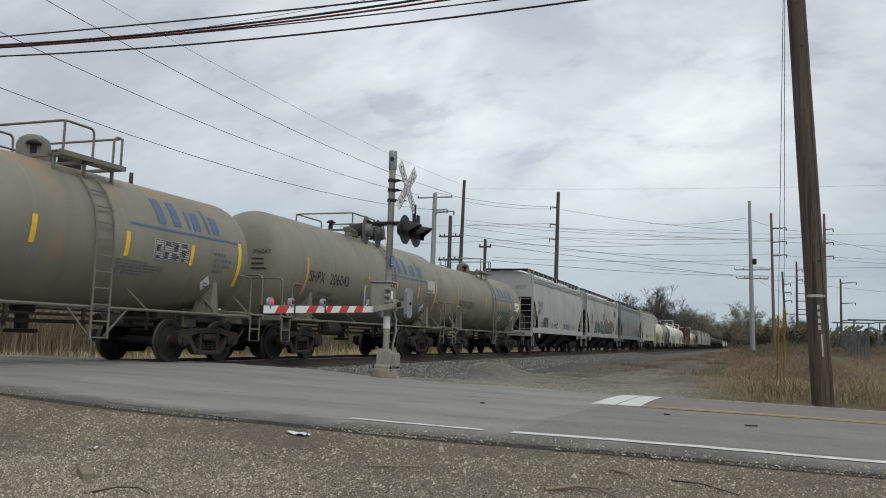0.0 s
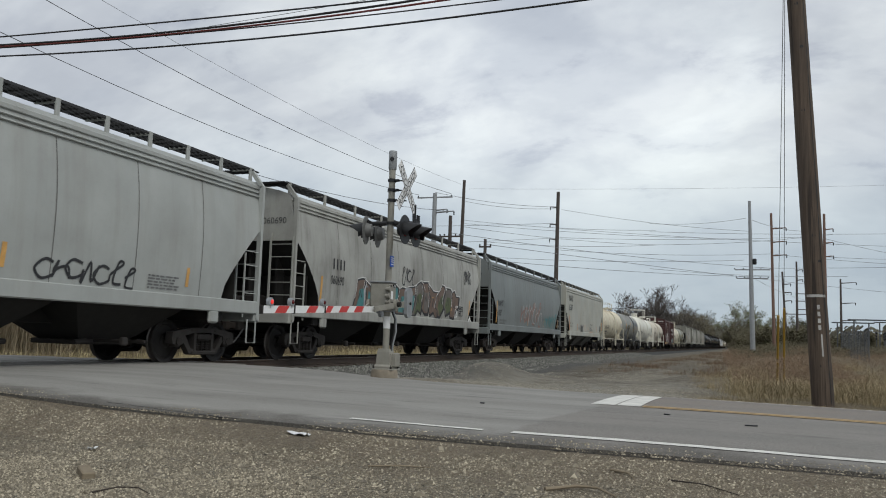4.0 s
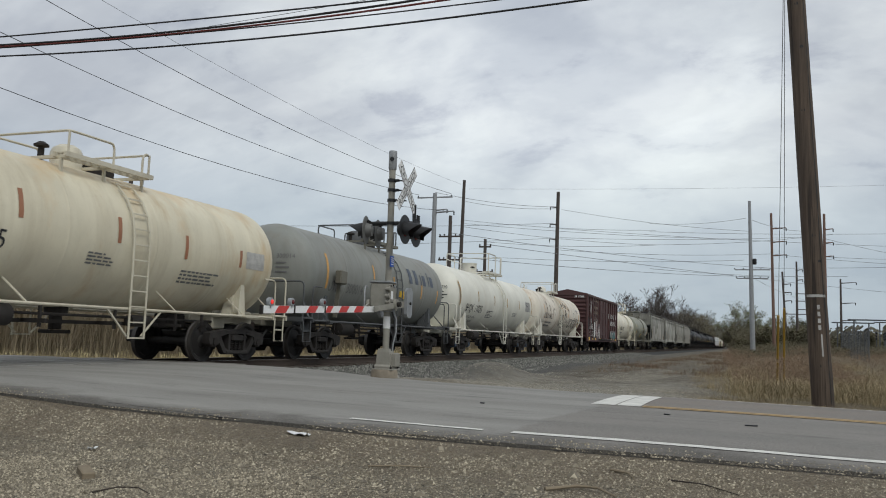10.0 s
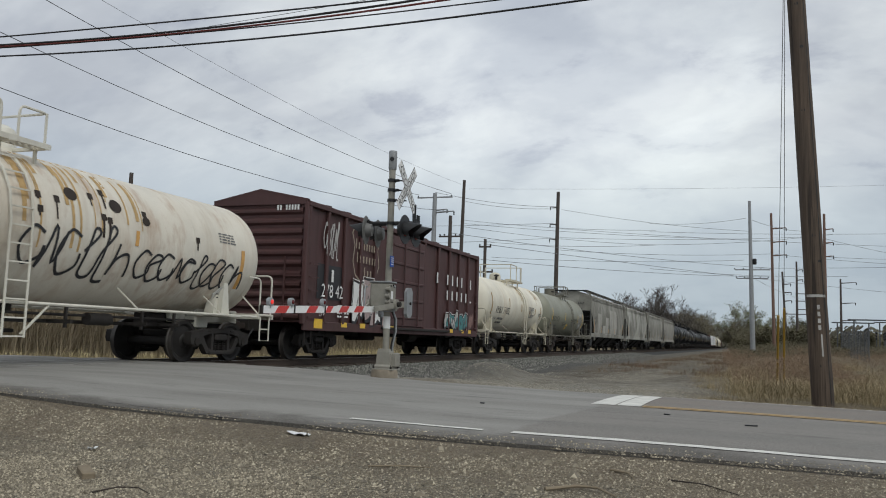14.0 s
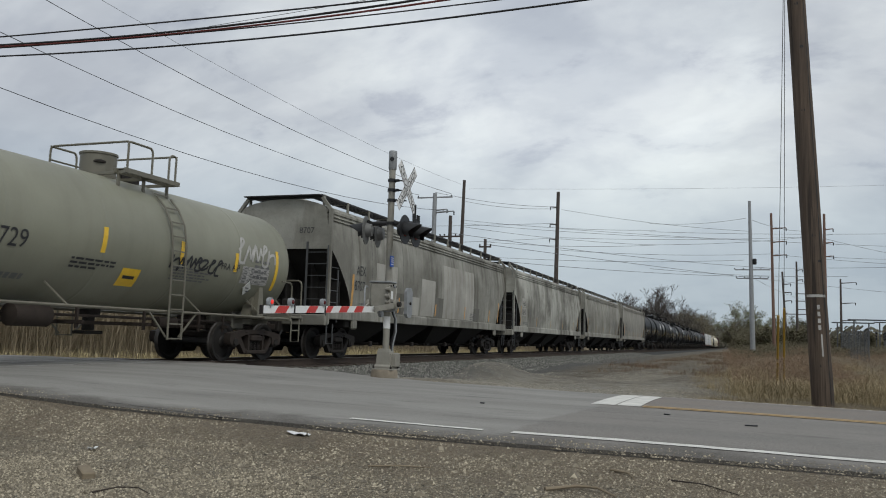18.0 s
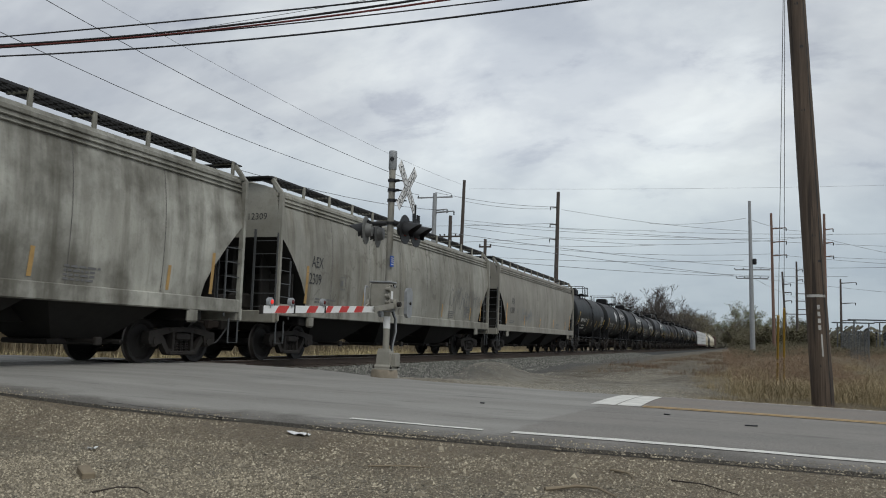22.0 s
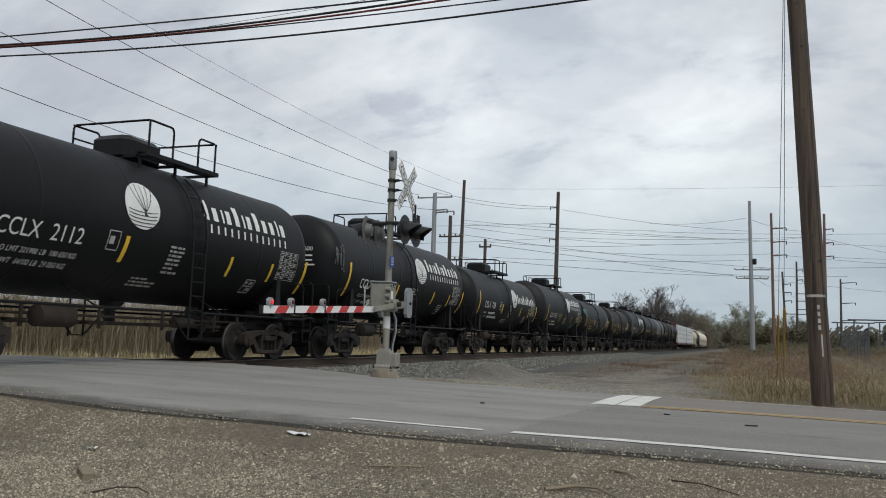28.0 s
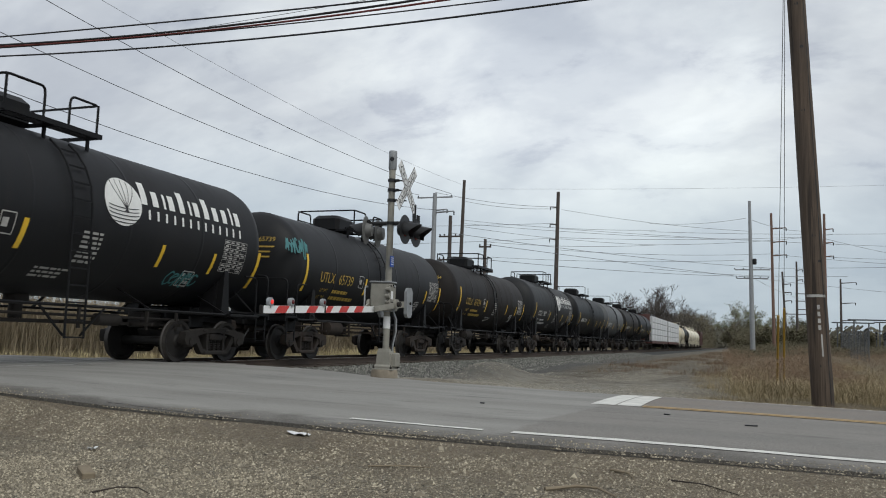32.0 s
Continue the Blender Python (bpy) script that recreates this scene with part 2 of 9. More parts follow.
    n_bump(n, l, b, n_math(n, l, "ADD", n_math(n, l, "MULTIPLY", mid, 2.0), n_math(n, l, "ADD", vor.outputs["Distance"], n_math(n, l, "MULTIPLY", fine, 1.5))), 1.0, 0.03)
    return m


def asphalt_mat():
    m, n, l, b = mat_base("worn_asphalt", 0.85)
    tc, sp = n.new("ShaderNodeTexCoord"), n.new("ShaderNodeSeparateXYZ")
    l.new(tc.outputs["Object"], sp.inputs[0])
    fine, mid = n_noise(n, l, 45, 6, 0.8), n_noise(n, l, 0.9, 5, 0.6, (0.5, 1.6, 1))
    old = n_mix(n, l, n_ramp(n, l, mid, 0.3, 0.7), (0.185, 0.178, 0.163), (0.268, 0.259, 0.240))
    newer = n_mix(n, l, n_ramp(n, l, mid, 0.3, 0.7), (0.152, 0.139, 0.126), (0.190, 0.176, 0.160))
    # the far lane of the overlay is browner
    newer = n_mix(n, l, n_ramp(n, l, n_math(n, l, "ADD", sp.outputs["Y"], n_math(n, l, "MULTIPLY", mid, 0.6)), 11.6, 12.1, 0.0, 0.75), newer, (0.165, 0.132, 0.108))
    # the newer overlay starts at a joint by the stop bar
    joint = n_ramp(n, l, n_math(n, l, "ADD", n_math(n, l, "ADD", sp.outputs["X"], n_math(n, l, "MULTIPLY", sp.outputs["Y"], -0.12)), n_math(n, l, "MULTIPLY", mid, 0.35)), -3.02, -2.95)
    c = n_mix(n, l, joint, old, newer)
    # wheel tracks along the lanes, a little darker
    tr = n_math(n, l, "SINE", n_math(n, l, "MULTIPLY", n_math(n, l, "ADD", sp.outputs["Y"], n_math(n, l, "MULTIPLY", mid, 0.5)), 3.6), 0.0)
    c = n_mix(n, l, n_ramp(n, l, tr, 0.1, 1.0, 0.0, 0.36), c, (0.11, 0.104, 0.097))
    c = n_mix(n, l, n_ramp(n, l, fine, 0.40, 0.70, 0.0, 0.6), c, (0.33, 0.32, 0.295))
    c = n_mix(n, l, n_ramp(n, l, n_noise(n, l, 60, 4, 0.7), 0.56, 0.74, 0.0, 0.55), c, (0.07, 0.067, 0.062))
    oil = n_ramp(n, l, n_noise(n, l, 2.0, 5, 0.6, (0.35, 2.4, 1)), 0.57, 0.76, 0.0, 0.6)
    c = n_mix(n, l, oil, c, (0.06, 0.058, 0.055))
    # dust and crumbled asphalt at the near edge, with its dark shadow painted in
    edge = n_ramp(n, l, n_math(n, l, "ADD", sp.outputs["Y"], n_math(n, l, "MULTIPLY", n_math(n, l, "SUBTRACT", n_noise(n, l, 1.3, 6, 0.65), 0.5), 1.6)), 8.05, 7.45, 0.0, 0.92)
    c = n_mix(n, l, edge, c, n_mix(n, l, n_ramp(n, l, fine, 0.35, 0.68), (0.032, 0.029, 0.026), (0.15, 0.137, 0.118)))
    l.new(c, b.inputs["Base Color"])
    n_bump(n, l, b, n_math(n, l, "ADD", fine, n_math(n, l, "MULTIPLY", mid, 0.5)), 0.4, 0.012)
    return m


def stone_mat(name, dark, light):
    """Loose stones: each island its own grey, dark ones the more frequent."""
    m, n, l, b = mat_base(name, 0.9)
    g = n.new("ShaderNodeNewGeometry")
    c = n_mix(n, l, n_math(n, l, "POWER", g.outputs["Random Per Island"], 1.7), dark, light)
    c = n_mix(n, l, n_ramp(n, l, n_noise(n, l, 14, 4), 0.3, 0.7, 0.0, 0.5), c, tuple(v * 0.55 for v in light))
    l.new(c, b.inputs["Base Color"])
    n_bump(n, l, b, n_noise(n, l, 40, 3), 0.4, 0.01)
    return m


def blade_mat(name, c0, c1, c2):
    m, n, l, b = mat_base(name, 0.9)
    g = n.new("ShaderNodeNewGeometry")
    r = n.new("ShaderNodeValToRGB")
    e = r.color_ramp.elements
    e.new(0.5)
    for q, (p, c) in zip(e, ((0.0, c0), (0.55, c1), (1.0, c2))):
        q.position, q.color = p, (*c, 1)
    l.new(g.outputs["Random Per Island"], r.inputs[0])
    c = n_mix(n, l, n_ramp(n, l, n_noise(n, l, 0.25, 4), 0.35, 0.65, 0.0, 0.6), r.outputs[0], tuple(v * 0.7 for v in c1))
    l.new(c, b.inputs["Base Color"])
    return m


M_GROUND, M_ROAD = ground_mat(), asphalt_mat()
M_BALLAST = stone_mat("ballast_stone", (0.012, 0.013, 0.012), (0.34, 0.335, 0.30))
M_CRUSHED = stone_mat("pale_crushed_stone", (0.12, 0.109, 0.085), (0.48, 0.445, 0.37))
M_GRAVEL = stone_mat("loose_gravel", (0.085, 0.069, 0.047), (0.58, 0.512, 0.385))
M_BALLAST_BED = plain("ballast_bed", (0.032, 0.032, 0.030), 0.95, vary=0.4, scale=3.0, bump=0.6)
M_RAIL = plain("rusty_rail_steel", (0.062, 0.044, 0.034), 0.75, 0.2)
M_RAIL_TOP = plain("polished_railhead", (0.42, 0.40, 0.38), 0.35, 0.9)
M_TIE = plain("creosoted_timber", (0.065, 0.05, 0.04), 0.95, scale=4)
M_WHITE_LINE = plain("worn_white_marking", (0.62, 0.61, 0.57), 0.8, vary=0.22, scale=5, bump=0.1)
M_YELLOW_LINE = plain("worn_yellow_marking", (0.37, 0.255, 0.12), 0.8, vary=0.4, scale=9, bump=0.1)


def pole_wood():
    """Old round timber: grey-brown, with long dark grain and checks."""
    m, n, l, b = mat_base("weathered_pole_timber", 0.92)
    grain, check, blot = n_noise(n, l, 26, 6, 0.7, (1, 1, 0.03)), n_noise(n, l, 9, 5, 0.6, (1, 1, 0.05)), n_noise(n, l, 1.1, 4, 0.6)
    c = n_mix(n, l, n_ramp(n, l, grain, 0.3, 0.7), (0.050, 0.036, 0.027), (0.140, 0.102, 0.074))
    c = n_mix(n, l, n_ramp(n, l, check, 0.56, 0.66, 0.0, 0.85), c, (0.022, 0.017, 0.014))
    c = n_mix(n, l, n_ramp(n, l, blot, 0.42, 0.68, 0.0, 0.5), c, (0.058, 0.045, 0.037))
    l.new(c, b.inputs["Base Color"])
    n_bump(n, l, b, n_math(n, l, "ADD", grain, n_math(n, l, "MULTIPLY", check, -2.0)), 0.7, 0.02)
    return m


M_POLE_WOOD = pole_wood()
M_FAR_WOOD = plain("dark_pole_timber", (0.075, 0.062, 0.055), 0.9)
M_RUST_POLE = plain("weathering_steel_pole", (0.17, 0.10, 0.075), 0.8)
M_GALV = plain("galvanised_steel", (0.30, 0.31, 0.32), 0.55, 0.4, vary=0.15)
M_MAST = plain("aluminium_painted_mast", (0.285, 0.272, 0.235), 0.6, 0.25, vary=0.18)
M_BLACK = plain("matt_black_paint", (0.010, 0.010, 0.011), 0.5)
M_SIGN_WHITE = plain("white_sign_sheet", (0.76, 0.76, 0.75), 0.5, vary=0.06)
M_SIGN_BLACK = plain("black_sign_letters", (0.02, 0.02, 0.02), 0.6, vary=0.1)
M_RED = plain("red_reflective_sheet", (0.52, 0.035, 0.03), 0.45, vary=0.12)
M_BLUE = plain("blue_sign_sheet", (0.02, 0.09, 0.42), 0.45, vary=0.1)
M_CONCRETE = plain("stained_concrete", (0.23, 0.195, 0.15), 0.9, vary=0.3)
M_YELLOW = plain("yellow_guard_plastic", (0.42, 0.26, 0.04), 0.5, vary=0.12)
M_CABLE = plain("black_cable", (0.02, 0.02, 0.022), 0.6, bump=0)
M_CABLE_RED = plain("red_brown_cable", (0.16, 0.035, 0.03), 0.6, bump=0)
M_WIRE = plain("grey_wire", (0.20, 0.21, 0.22), 0.5, 0.4, bump=0)
M_IRON = plain("grimy_cast_steel", (0.019, 0.0155, 0.0132), 0.8, 0.1, vary=0.4, scale=5)
M_IRON_BROWN = plain("rusty_cast_steel", (0.032, 0.023, 0.018), 0.85, 0.05, vary=0.35, scale=5)
M_WHEEL = plain("dark_wheel_steel", (0.020, 0.018, 0.017), 0.7, 0.2, vary=0.4, scale=4)
M_TREAD = plain("worn_wheel_rim", (0.085, 0.078, 0.072), 0.45, 0.6)
M_REFLECT = plain("yellow_reflector_tape", (0.80, 0.50, 0.04), 0.4, vary=0.1)
M_REFLECT_OLD = plain("faded_orange_reflector", (0.60, 0.33, 0.10), 0.6, vary=0.2)
M_REFLECT_BROWN = plain("browned_reflector_tape", (0.40, 0.25, 0.09), 0.6, vary=0.2)


def glow(name, col, strength):
    m, n, l, b = mat_base(name, 0.3)
    b.inputs["Base Color"].default_value = (*col, 1)
    b.inputs["Emission Color"].default_value = (*col, 1)
    b.inputs["Emission Strength"].default_value = strength
    return m


M_LIT = glow("lit_red_lamp", (1.0, 0.05, 0.04), 0.3)
M_LENS = plain("dark_red_lens", (0.10, 0.012, 0.012), 0.15, vary=0.1, bump=0)


# ---- mesh building ----
class MB:
    """Gathers vertices and faces of one mesh."""

    def __init__(self):
        self.v, self.f = [], []

    def add(self, vs, fs, m=None):
        k = len(self.v)
        self.v.extend([tuple(m @ Vector(p)) for p in vs] if m is not None else vs)
        self.f.extend([tuple(i + k for i in f) for f in fs])
        return self

    def box(self, c, s, m=None, bev=0.0):
        x, y, z = (q / 2 for q in s)
        if bev <= 0:
            vs = [(c[0] + i * x, c[1] + j * y, c[2] + k * z) for i in (-1, 1) for j in (-1, 1) for k in (-1, 1)]
            return self.add(vs, [(0, 1, 3, 2), (4, 6, 7, 5), (0, 4, 5, 1), (2, 3, 7, 6), (0, 2, 6, 4), (1, 5, 7, 3)], m)
        b = min(bev, x * 0.9, y * 0.9, z * 0.9)
        prof = [(-x + b, -y), (x - b, -y), (x, -y + b), (x, y - b), (x - b, y), (-x + b, y), (-x, y - b), (-x, -y + b)]
        ins = [(px * (x - b) / x, py * (y - b) / y) for px, py in prof]
        rings = [(ins, -z), (prof, -z + b), (prof, z - b), (ins, z)]
        vs = [(c[0] + px, c[1] + py, c[2] + h) for pr, h in rings for px, py in pr]
        fs = [tuple(range(7, -1, -1)), tuple(range(24, 32))]
        for r in range(3):
            fs += [(r * 8 + i, r * 8 + (i + 1) % 8, r * 8 + 8 + (i + 1) % 8, r * 8 + 8 + i) for i in range(8)]
        return self.add(vs, fs, m)

    def bar(self, a, b, w, h=None, up=(0, 0, 1)):
        """A square bar from a to b."""
        a, b = Vector(a), Vector(b)
        d = (b - a).normalized()
        u = Vector(up)
        if abs(d.dot(u)) > 0.95:
            u = Vector((0, 1, 0)) if abs(d.y) < 0.9 else Vector((1, 0, 0))
        s = d.cross(u).normalized() * (w / 2)
        t = s.cross(d).normalized() * ((h or w) / 2)
        vs = [tuple(p + i * s + j * t) for p in (a, b) for i, j in ((-1, -1), (1, -1), (1, 1), (-1, 1))]
        return self.add(vs, [(3, 2, 1, 0), (4, 5, 6, 7), (0, 1, 5, 4), (1, 2, 6, 5), (2, 3, 7, 6), (3, 0, 4, 7)])

    def tube(self, pts, r, seg=6, cap=True):
        """A round tube along points; r a number or one for each point."""
        pts = [Vector(p) for p in pts]
        rs = r if isinstance(r, (list, tuple)) else [r] * len(pts)
        k = len(self.v)
        side = None
        for i, p in enumerate(pts):
            d = (pts[min(i + 1, len(pts) - 1)] - pts[max(i - 1, 0)]).normalized()
            if side is None:
                side = d.cross(Vector((0, 0, 1)) if abs(d.z) < 0.9 else Vector((1, 0, 0))).normalized()
            side = (side - d * side.dot(d)).normalized()
            t = d.cross(side)
            for j in range(seg):
                a = 2 * math.pi * j / seg
                self.v.append(tuple(p + (side * math.cos(a) + t * math.sin(a)) * rs[i]))
        for i in range(len(pts) - 1):
            for j in range(seg):
                self.f.append((k + i * seg + j, k + i * seg + (j + 1) % seg, k + (i + 1) * seg + (j + 1) % seg, k + (i + 1) * seg + j))
        if cap:
            self.f.append(tuple(k + j for j in range(seg - 1, -1, -1)))
            e = k + (len(pts) - 1) * seg
            self.f.append(tuple(e + j for j in range(seg)))
        return self

    def lathe(self, prof, axis="z", seg=24, c=(0, 0, 0)):
        """Turns (radius, height) pairs about an axis through c."""
        k, ends = len(self.v), []
        for r, h in prof:
            for j in range(seg):
                a = 2 * math.pi * j / seg
                p = (r * math.cos(a), r * math.sin(a), h)
                if axis == "y":
                    p = (p[0], p[2], -p[1])
                elif axis == "x":
                    p = (p[2], p[0], p[1])
                self.v.append((p[0] + c[0], p[1] + c[1], p[2] + c[2]))
        for i in range(len(prof) - 1):
            for j in range(seg):
                self.f.append((k + i * seg + j, k + i * seg + (j + 1) % seg, k + (i + 1) * seg + (j + 1) % seg, k + (i + 1) * seg + j))
        self.f.append(tuple(k + j for j in range(seg - 1, -1, -1)))
        e = k + (len(prof) - 1) * seg
        self.f.append(tuple(e + j for j in range(seg)))
        return self

    def prism(self, outline, x0, x1):
        """A flat outline of (y, z) pairs made thick from x0 to x1."""
        q = len(outline)
        vs = [(x0, y, z) for y, z in outline] + [(x1, y, z) for y, z in outline]
        return self.add(vs, [tuple(range(q - 1, -1, -1)), tuple(range(q, 2 * q))] + [(i, (i + 1) % q, q + (i + 1) % q, q + i) for i in range(q)])

    def mesh(self, name, material, smooth=True, angle=35):
        me = bpy.data.meshes.new(name)
        me.from_pydata(self.v, [], self.f)
        bm = bmesh.new()
        bm.from_mesh(me)
        bmesh.ops.recalc_face_normals(bm, faces=bm.faces)
        bm.to_mesh(me)
        bm.free()
        if smooth:
            me.polygons.foreach_set("use_smooth", [True] * len(me.polygons))
            me.set_sharp_from_angle(angle=radians(angle))
        me.materials.append(material)
        return me


def part(name, mb, material, parent=None, label="", m=None, smooth=True):
    """Links a mesh as one object, under a thing or a part where given."""
    me = mb if isinstance(mb, bpy.types.Mesh) else mb.mesh(name, material, smooth)
    ob = new(name, me)
    if parent is not None:
        ob.parent = parent
    if m is not None:
        ob.matrix_basis = m
    return tagged(ob, label)


MESHES = {}


def shared(key, material, build, smooth=True):
    """One mesh for each key and material, built when first asked for."""
    k = (key, material.name)
    if k not in MESHES:
        MESHES[k] = build().mesh(str(key if isinstance(key, str) else key[0]), material, smooth)
    return MESHES[k]


def empty(name, m=None):
    ob = new(name)
    ob.empty_display_size = 0.3
    if m is not None:
        ob.matrix_basis = m
    return ob


def text_mesh(words, size, font_depth=0.0):
    """Outline and faces of words in the built-in font, flat in x and y, from the origin to the right."""
    cu = bpy.data.curves.new("letters", "FONT")
    cu.body, cu.size, cu.resolution_u = words, size, 3
    ob = bpy.data.objects.new("letters", cu)
    scene.collection.objects.link(ob)
    bpy.context.view_layer.update()
    me = bpy.data.meshes.new_from_object(ob.evaluated_get(bpy.context.evaluated_depsgraph_get()))
    vs, fs = [tuple(v.co) for v in me.vertices], [tuple(p.vertices) for p in me.polygons]
    bpy.data.objects.remove(ob)
    bpy.data.meshes.remove(me)
    return vs, fs


# ---- ground, road, track ----
def lerp_table(x, tab):
    if x <= tab[0][0]:
        return tab[0][1]
    for (a, va), (b, vb) in zip(tab, tab[1:]):
        if x <= b:
            s = (x - a) / (b - a)
            s = s * s * (3 - 2 * s)
            return va + (vb - va) * s
    return tab[-1][1]


ROAD_NEAR, ROAD_FAR, ROAD_MID = 7.4, 15.2, 11.5
ROAD_PROFILE = [(-60, -0.5), (-30, -0.18), (-17, 0.0), (-9.0, 0.0), (-6.3, -0.06), (-2.0, -0.12), (5, -0.20), (30, -0.5), (80, -0.8)]


def road_z(x, y):
    crown = 0.075 * min(1.0, max(0.0, (x + 9.5) / 4.0)) if x > -12 else 0.075 * min(1.0, max(0.0, (-15.5 - x) / 4.0))
    return lerp_table(x, ROAD_PROFILE) - crown * ((y - ROAD_MID) / 3.7) ** 2


def ground_z(x, y):
    """Height of the ground."""
    n1 = noise.noise((x * 0.35, y * 0.35, 0.0)) * 0.05 + noise.noise((x * 1.3, y * 1.3, 3.0)) * 0.018
    near = -0.62 + 0.045 * y + n1 if y < ROAD_NEAR else -0.29
    near = min(near, -0.27 + n1 * 0.5)
    # far side: gravel apron, turf, brush rising a little to the right
    apron = -0.40 + n1
    rise = 0.012 * max(0.0, min(y - 25, 60)) * max(0.0, min(1.0, (x + 2) / 8))
    far = apron + rise
    bank = math.exp(-((x + 6.2) ** 2 + (y - 15.8) ** 2) / 5.0) * 0.34
    far += bank + 0.46 * math.exp(-((x + 6.9) ** 2 / 0.8 + (y - 23.0) ** 2 / 6.0)) + 0.14 * math.exp(-((x + 1.9) ** 2 / 1.3 + (y - 18.9) ** 2 / 2.4))
    far += 0.13 * math.exp(-((x + 5.2) ** 2 / 5.0 + (y - 39.0) ** 2 / 14.0)) + 0.07 * math.sin(0.55 * x + 0.30 * y) * max(0.0, min(1.0, (y - 24) / 6)) * max(0.0, min(1.0, (70 - y) / 20))
    z = near if y < ROAD_NEAR else far
    if ROAD_NEAR <= y <= ROAD_FAR:
        z = road_z(x, y) - 0.10
    elif ROAD_FAR < y < ROAD_FAR + 2.5:
        s = (y - ROAD_FAR) / 2.5
        z = (road_z(x, ROAD_FAR) - 0.05 + n1 * s) * (1 - s) + far * s
    elif ROAD_NEAR - 1.2 < y < ROAD_NEAR:
        s = (ROAD_NEAR - y) / 1.2
        z = (road_z(x, ROAD_NEAR) - 0.022 + n1 * s) * (1 - s) + near * s
    if abs(x - TRACK_X) < 4.3 and not ROAD_NEAR - 0.5 < y < ROAD_FAR + 0.5:
        z = min(z, -0.42)
    return z


def steps(*spans):
    out = []
    for a, b, d in spans:
        q = max(1, round((b - a) / d))
        out += [a + (b - a) * i / q for i in range(q)]
    return out + [spans[-1][1]]


def sheet(xs, ys, height):
    mb = MB()
    mb.v = [(x, y, height(x, y)) for x in xs for y in ys]
    w = len(ys)
    mb.f = [(i * w + j, (i + 1) * w + j, (i + 1) * w + j + 1, i * w + j + 1) for i in range(len(xs) - 1) for j in range(w - 1)]
    return mb


gx = steps((-2500, -300, 550), (-300, -60, 40), (-60, -24, 3), (-24, -9, 0.5), (-9, 6, 0.25), (6, 30, 1.5), (30, 300, 30), (300, 2500, 550))
gy = steps((-1500, -100, 350), (-100, 0, 10), (0, 7.2, 0.24), (7.2, 7.6, 0.1), (7.6, 15.0, 1.0), (15.0, 15.4, 0.1), (15.4, 30, 0.4), (30, 80, 2.5), (80, 400, 40), (400, 3000, 650))
ground = part("ground", sheet(gx, gy, ground_z), M_GROUND)
tagged(ground, "grey-brown gravel and dirt shoulder with dry turf", "ground", kind="structure")


def slab(xs, ys, height, thick):
    """A sheet with an underside and edges."""
    mb = sheet(xs, ys, height)
    w, q = len(ys), len(mb.v)
    mb.v += [(x, y, z - thick) for x, y, z in mb.v]
    mb.f += [tuple(q + i for i in reversed(f)) for f in mb.f]
    rim = [j for j in range(w)] + [i * w + w - 1 for i in range(1, len(xs))] + [(len(xs) - 1) * w + j for j in range(w - 2, -1, -1)] + [i * w for i in range(len(xs) - 2, 0, -1)]
    mb.f += [(rim[i], rim[(i + 1) % len(rim)], q + rim[(i + 1) % len(rim)], q + rim[i]) for i in range(len(rim))]
    return mb


def road_edge(x, y):
    """The ragged edge of the asphalt."""
    if y < ROAD_NEAR + 0.01:
        return y + 0.10 * noise.noise((x * 0.9, 1.0, 0)) + 0.05 * noise.noise((x * 4, 2.0, 0)) - 0.12 * max(0, min(1, (-4 - x) / 4))
    return y + 0.10 * noise.noise((x * 0.8, 7.0, 0)) + (0.25 * max(0.0, min(1.0, (-5 - x) / 3)) if x > -12 else 0)


rx = steps((-140, -30, 10), (-30, -14.2, 1.0), (-14.2, 8, 0.2), (8, 30, 2), (30, 140, 10))
ry = [ROAD_NEAR, 7.6, 8.2, 9, 10, 11, 11.5, 12, 13, 14, 14.8, 15.0, ROAD_FAR]
mb = slab(rx, ry, road_z, 0.12)
mb.v = [(x, road_edge(x, y) if y in (ROAD_NEAR, ROAD_FAR) else y, z) for x, y, z in mb.v]
road = part("road", mb, M_ROAD)
tagged(road, "worn grey asphalt road over the railway crossing", "road", kind="structure")


def marking(name, x0, x1, y0, y1, material, label, ragged=0.0, dx=0.25, seed=0):
    """A stripe of road paint, 4 mm proud."""
    mb, xs = MB(), steps((x0, x1, dx))
    q = max(1, round((y1 - y0) / 0.3))
    for i, x in enumerate(xs):
        r = ragged * noise.noise((x * 3, seed, 0))
        for j in range(q + 1):
            y = y0 + (y1 - y0) * j / q
            mb.v.append((x, y + r, road_z(x, y) + 0.006))
        if i:
            k = (q + 1) * i
            mb.f += [(k - q - 1 + j, k + j, k + j + 1, k - q + j) for j in range(q)]
    return tagged(part(name, mb, material, road, label))


marking("edge_line", -2.15, 40, 7.93, 8.06, M_WHITE_LINE, "worn white edge line", 0.03)
marking("edge_line", -3.9, -2.45, 7.97, 8.05, M_WHITE_LINE, "faded broken white edge line", 0.03, seed=3)
marking("centre_line", -1.30, 40, 11.37, 11.50, M_YELLOW_LINE, "faded yellow centre line", 0.02)
marking("centre_line", -1.30, 40, 11.54, 11.68, M_YELLOW_LINE, "faded yellow centre line", 0.02, seed=5)
marking("far_edge_line", -1.2, 40, 14.82, 14.92, M_WHITE_LINE, "worn white edge line", 0.02, seed=8)
for q in range(2):
    marking("stop_bar", -1.98 + q * 0.34, -1.66 + q * 0.33, 11.45, 14.75, M_WHITE_LINE, "worn white stop bar", 0.02, 0.08, seed=11 + q)

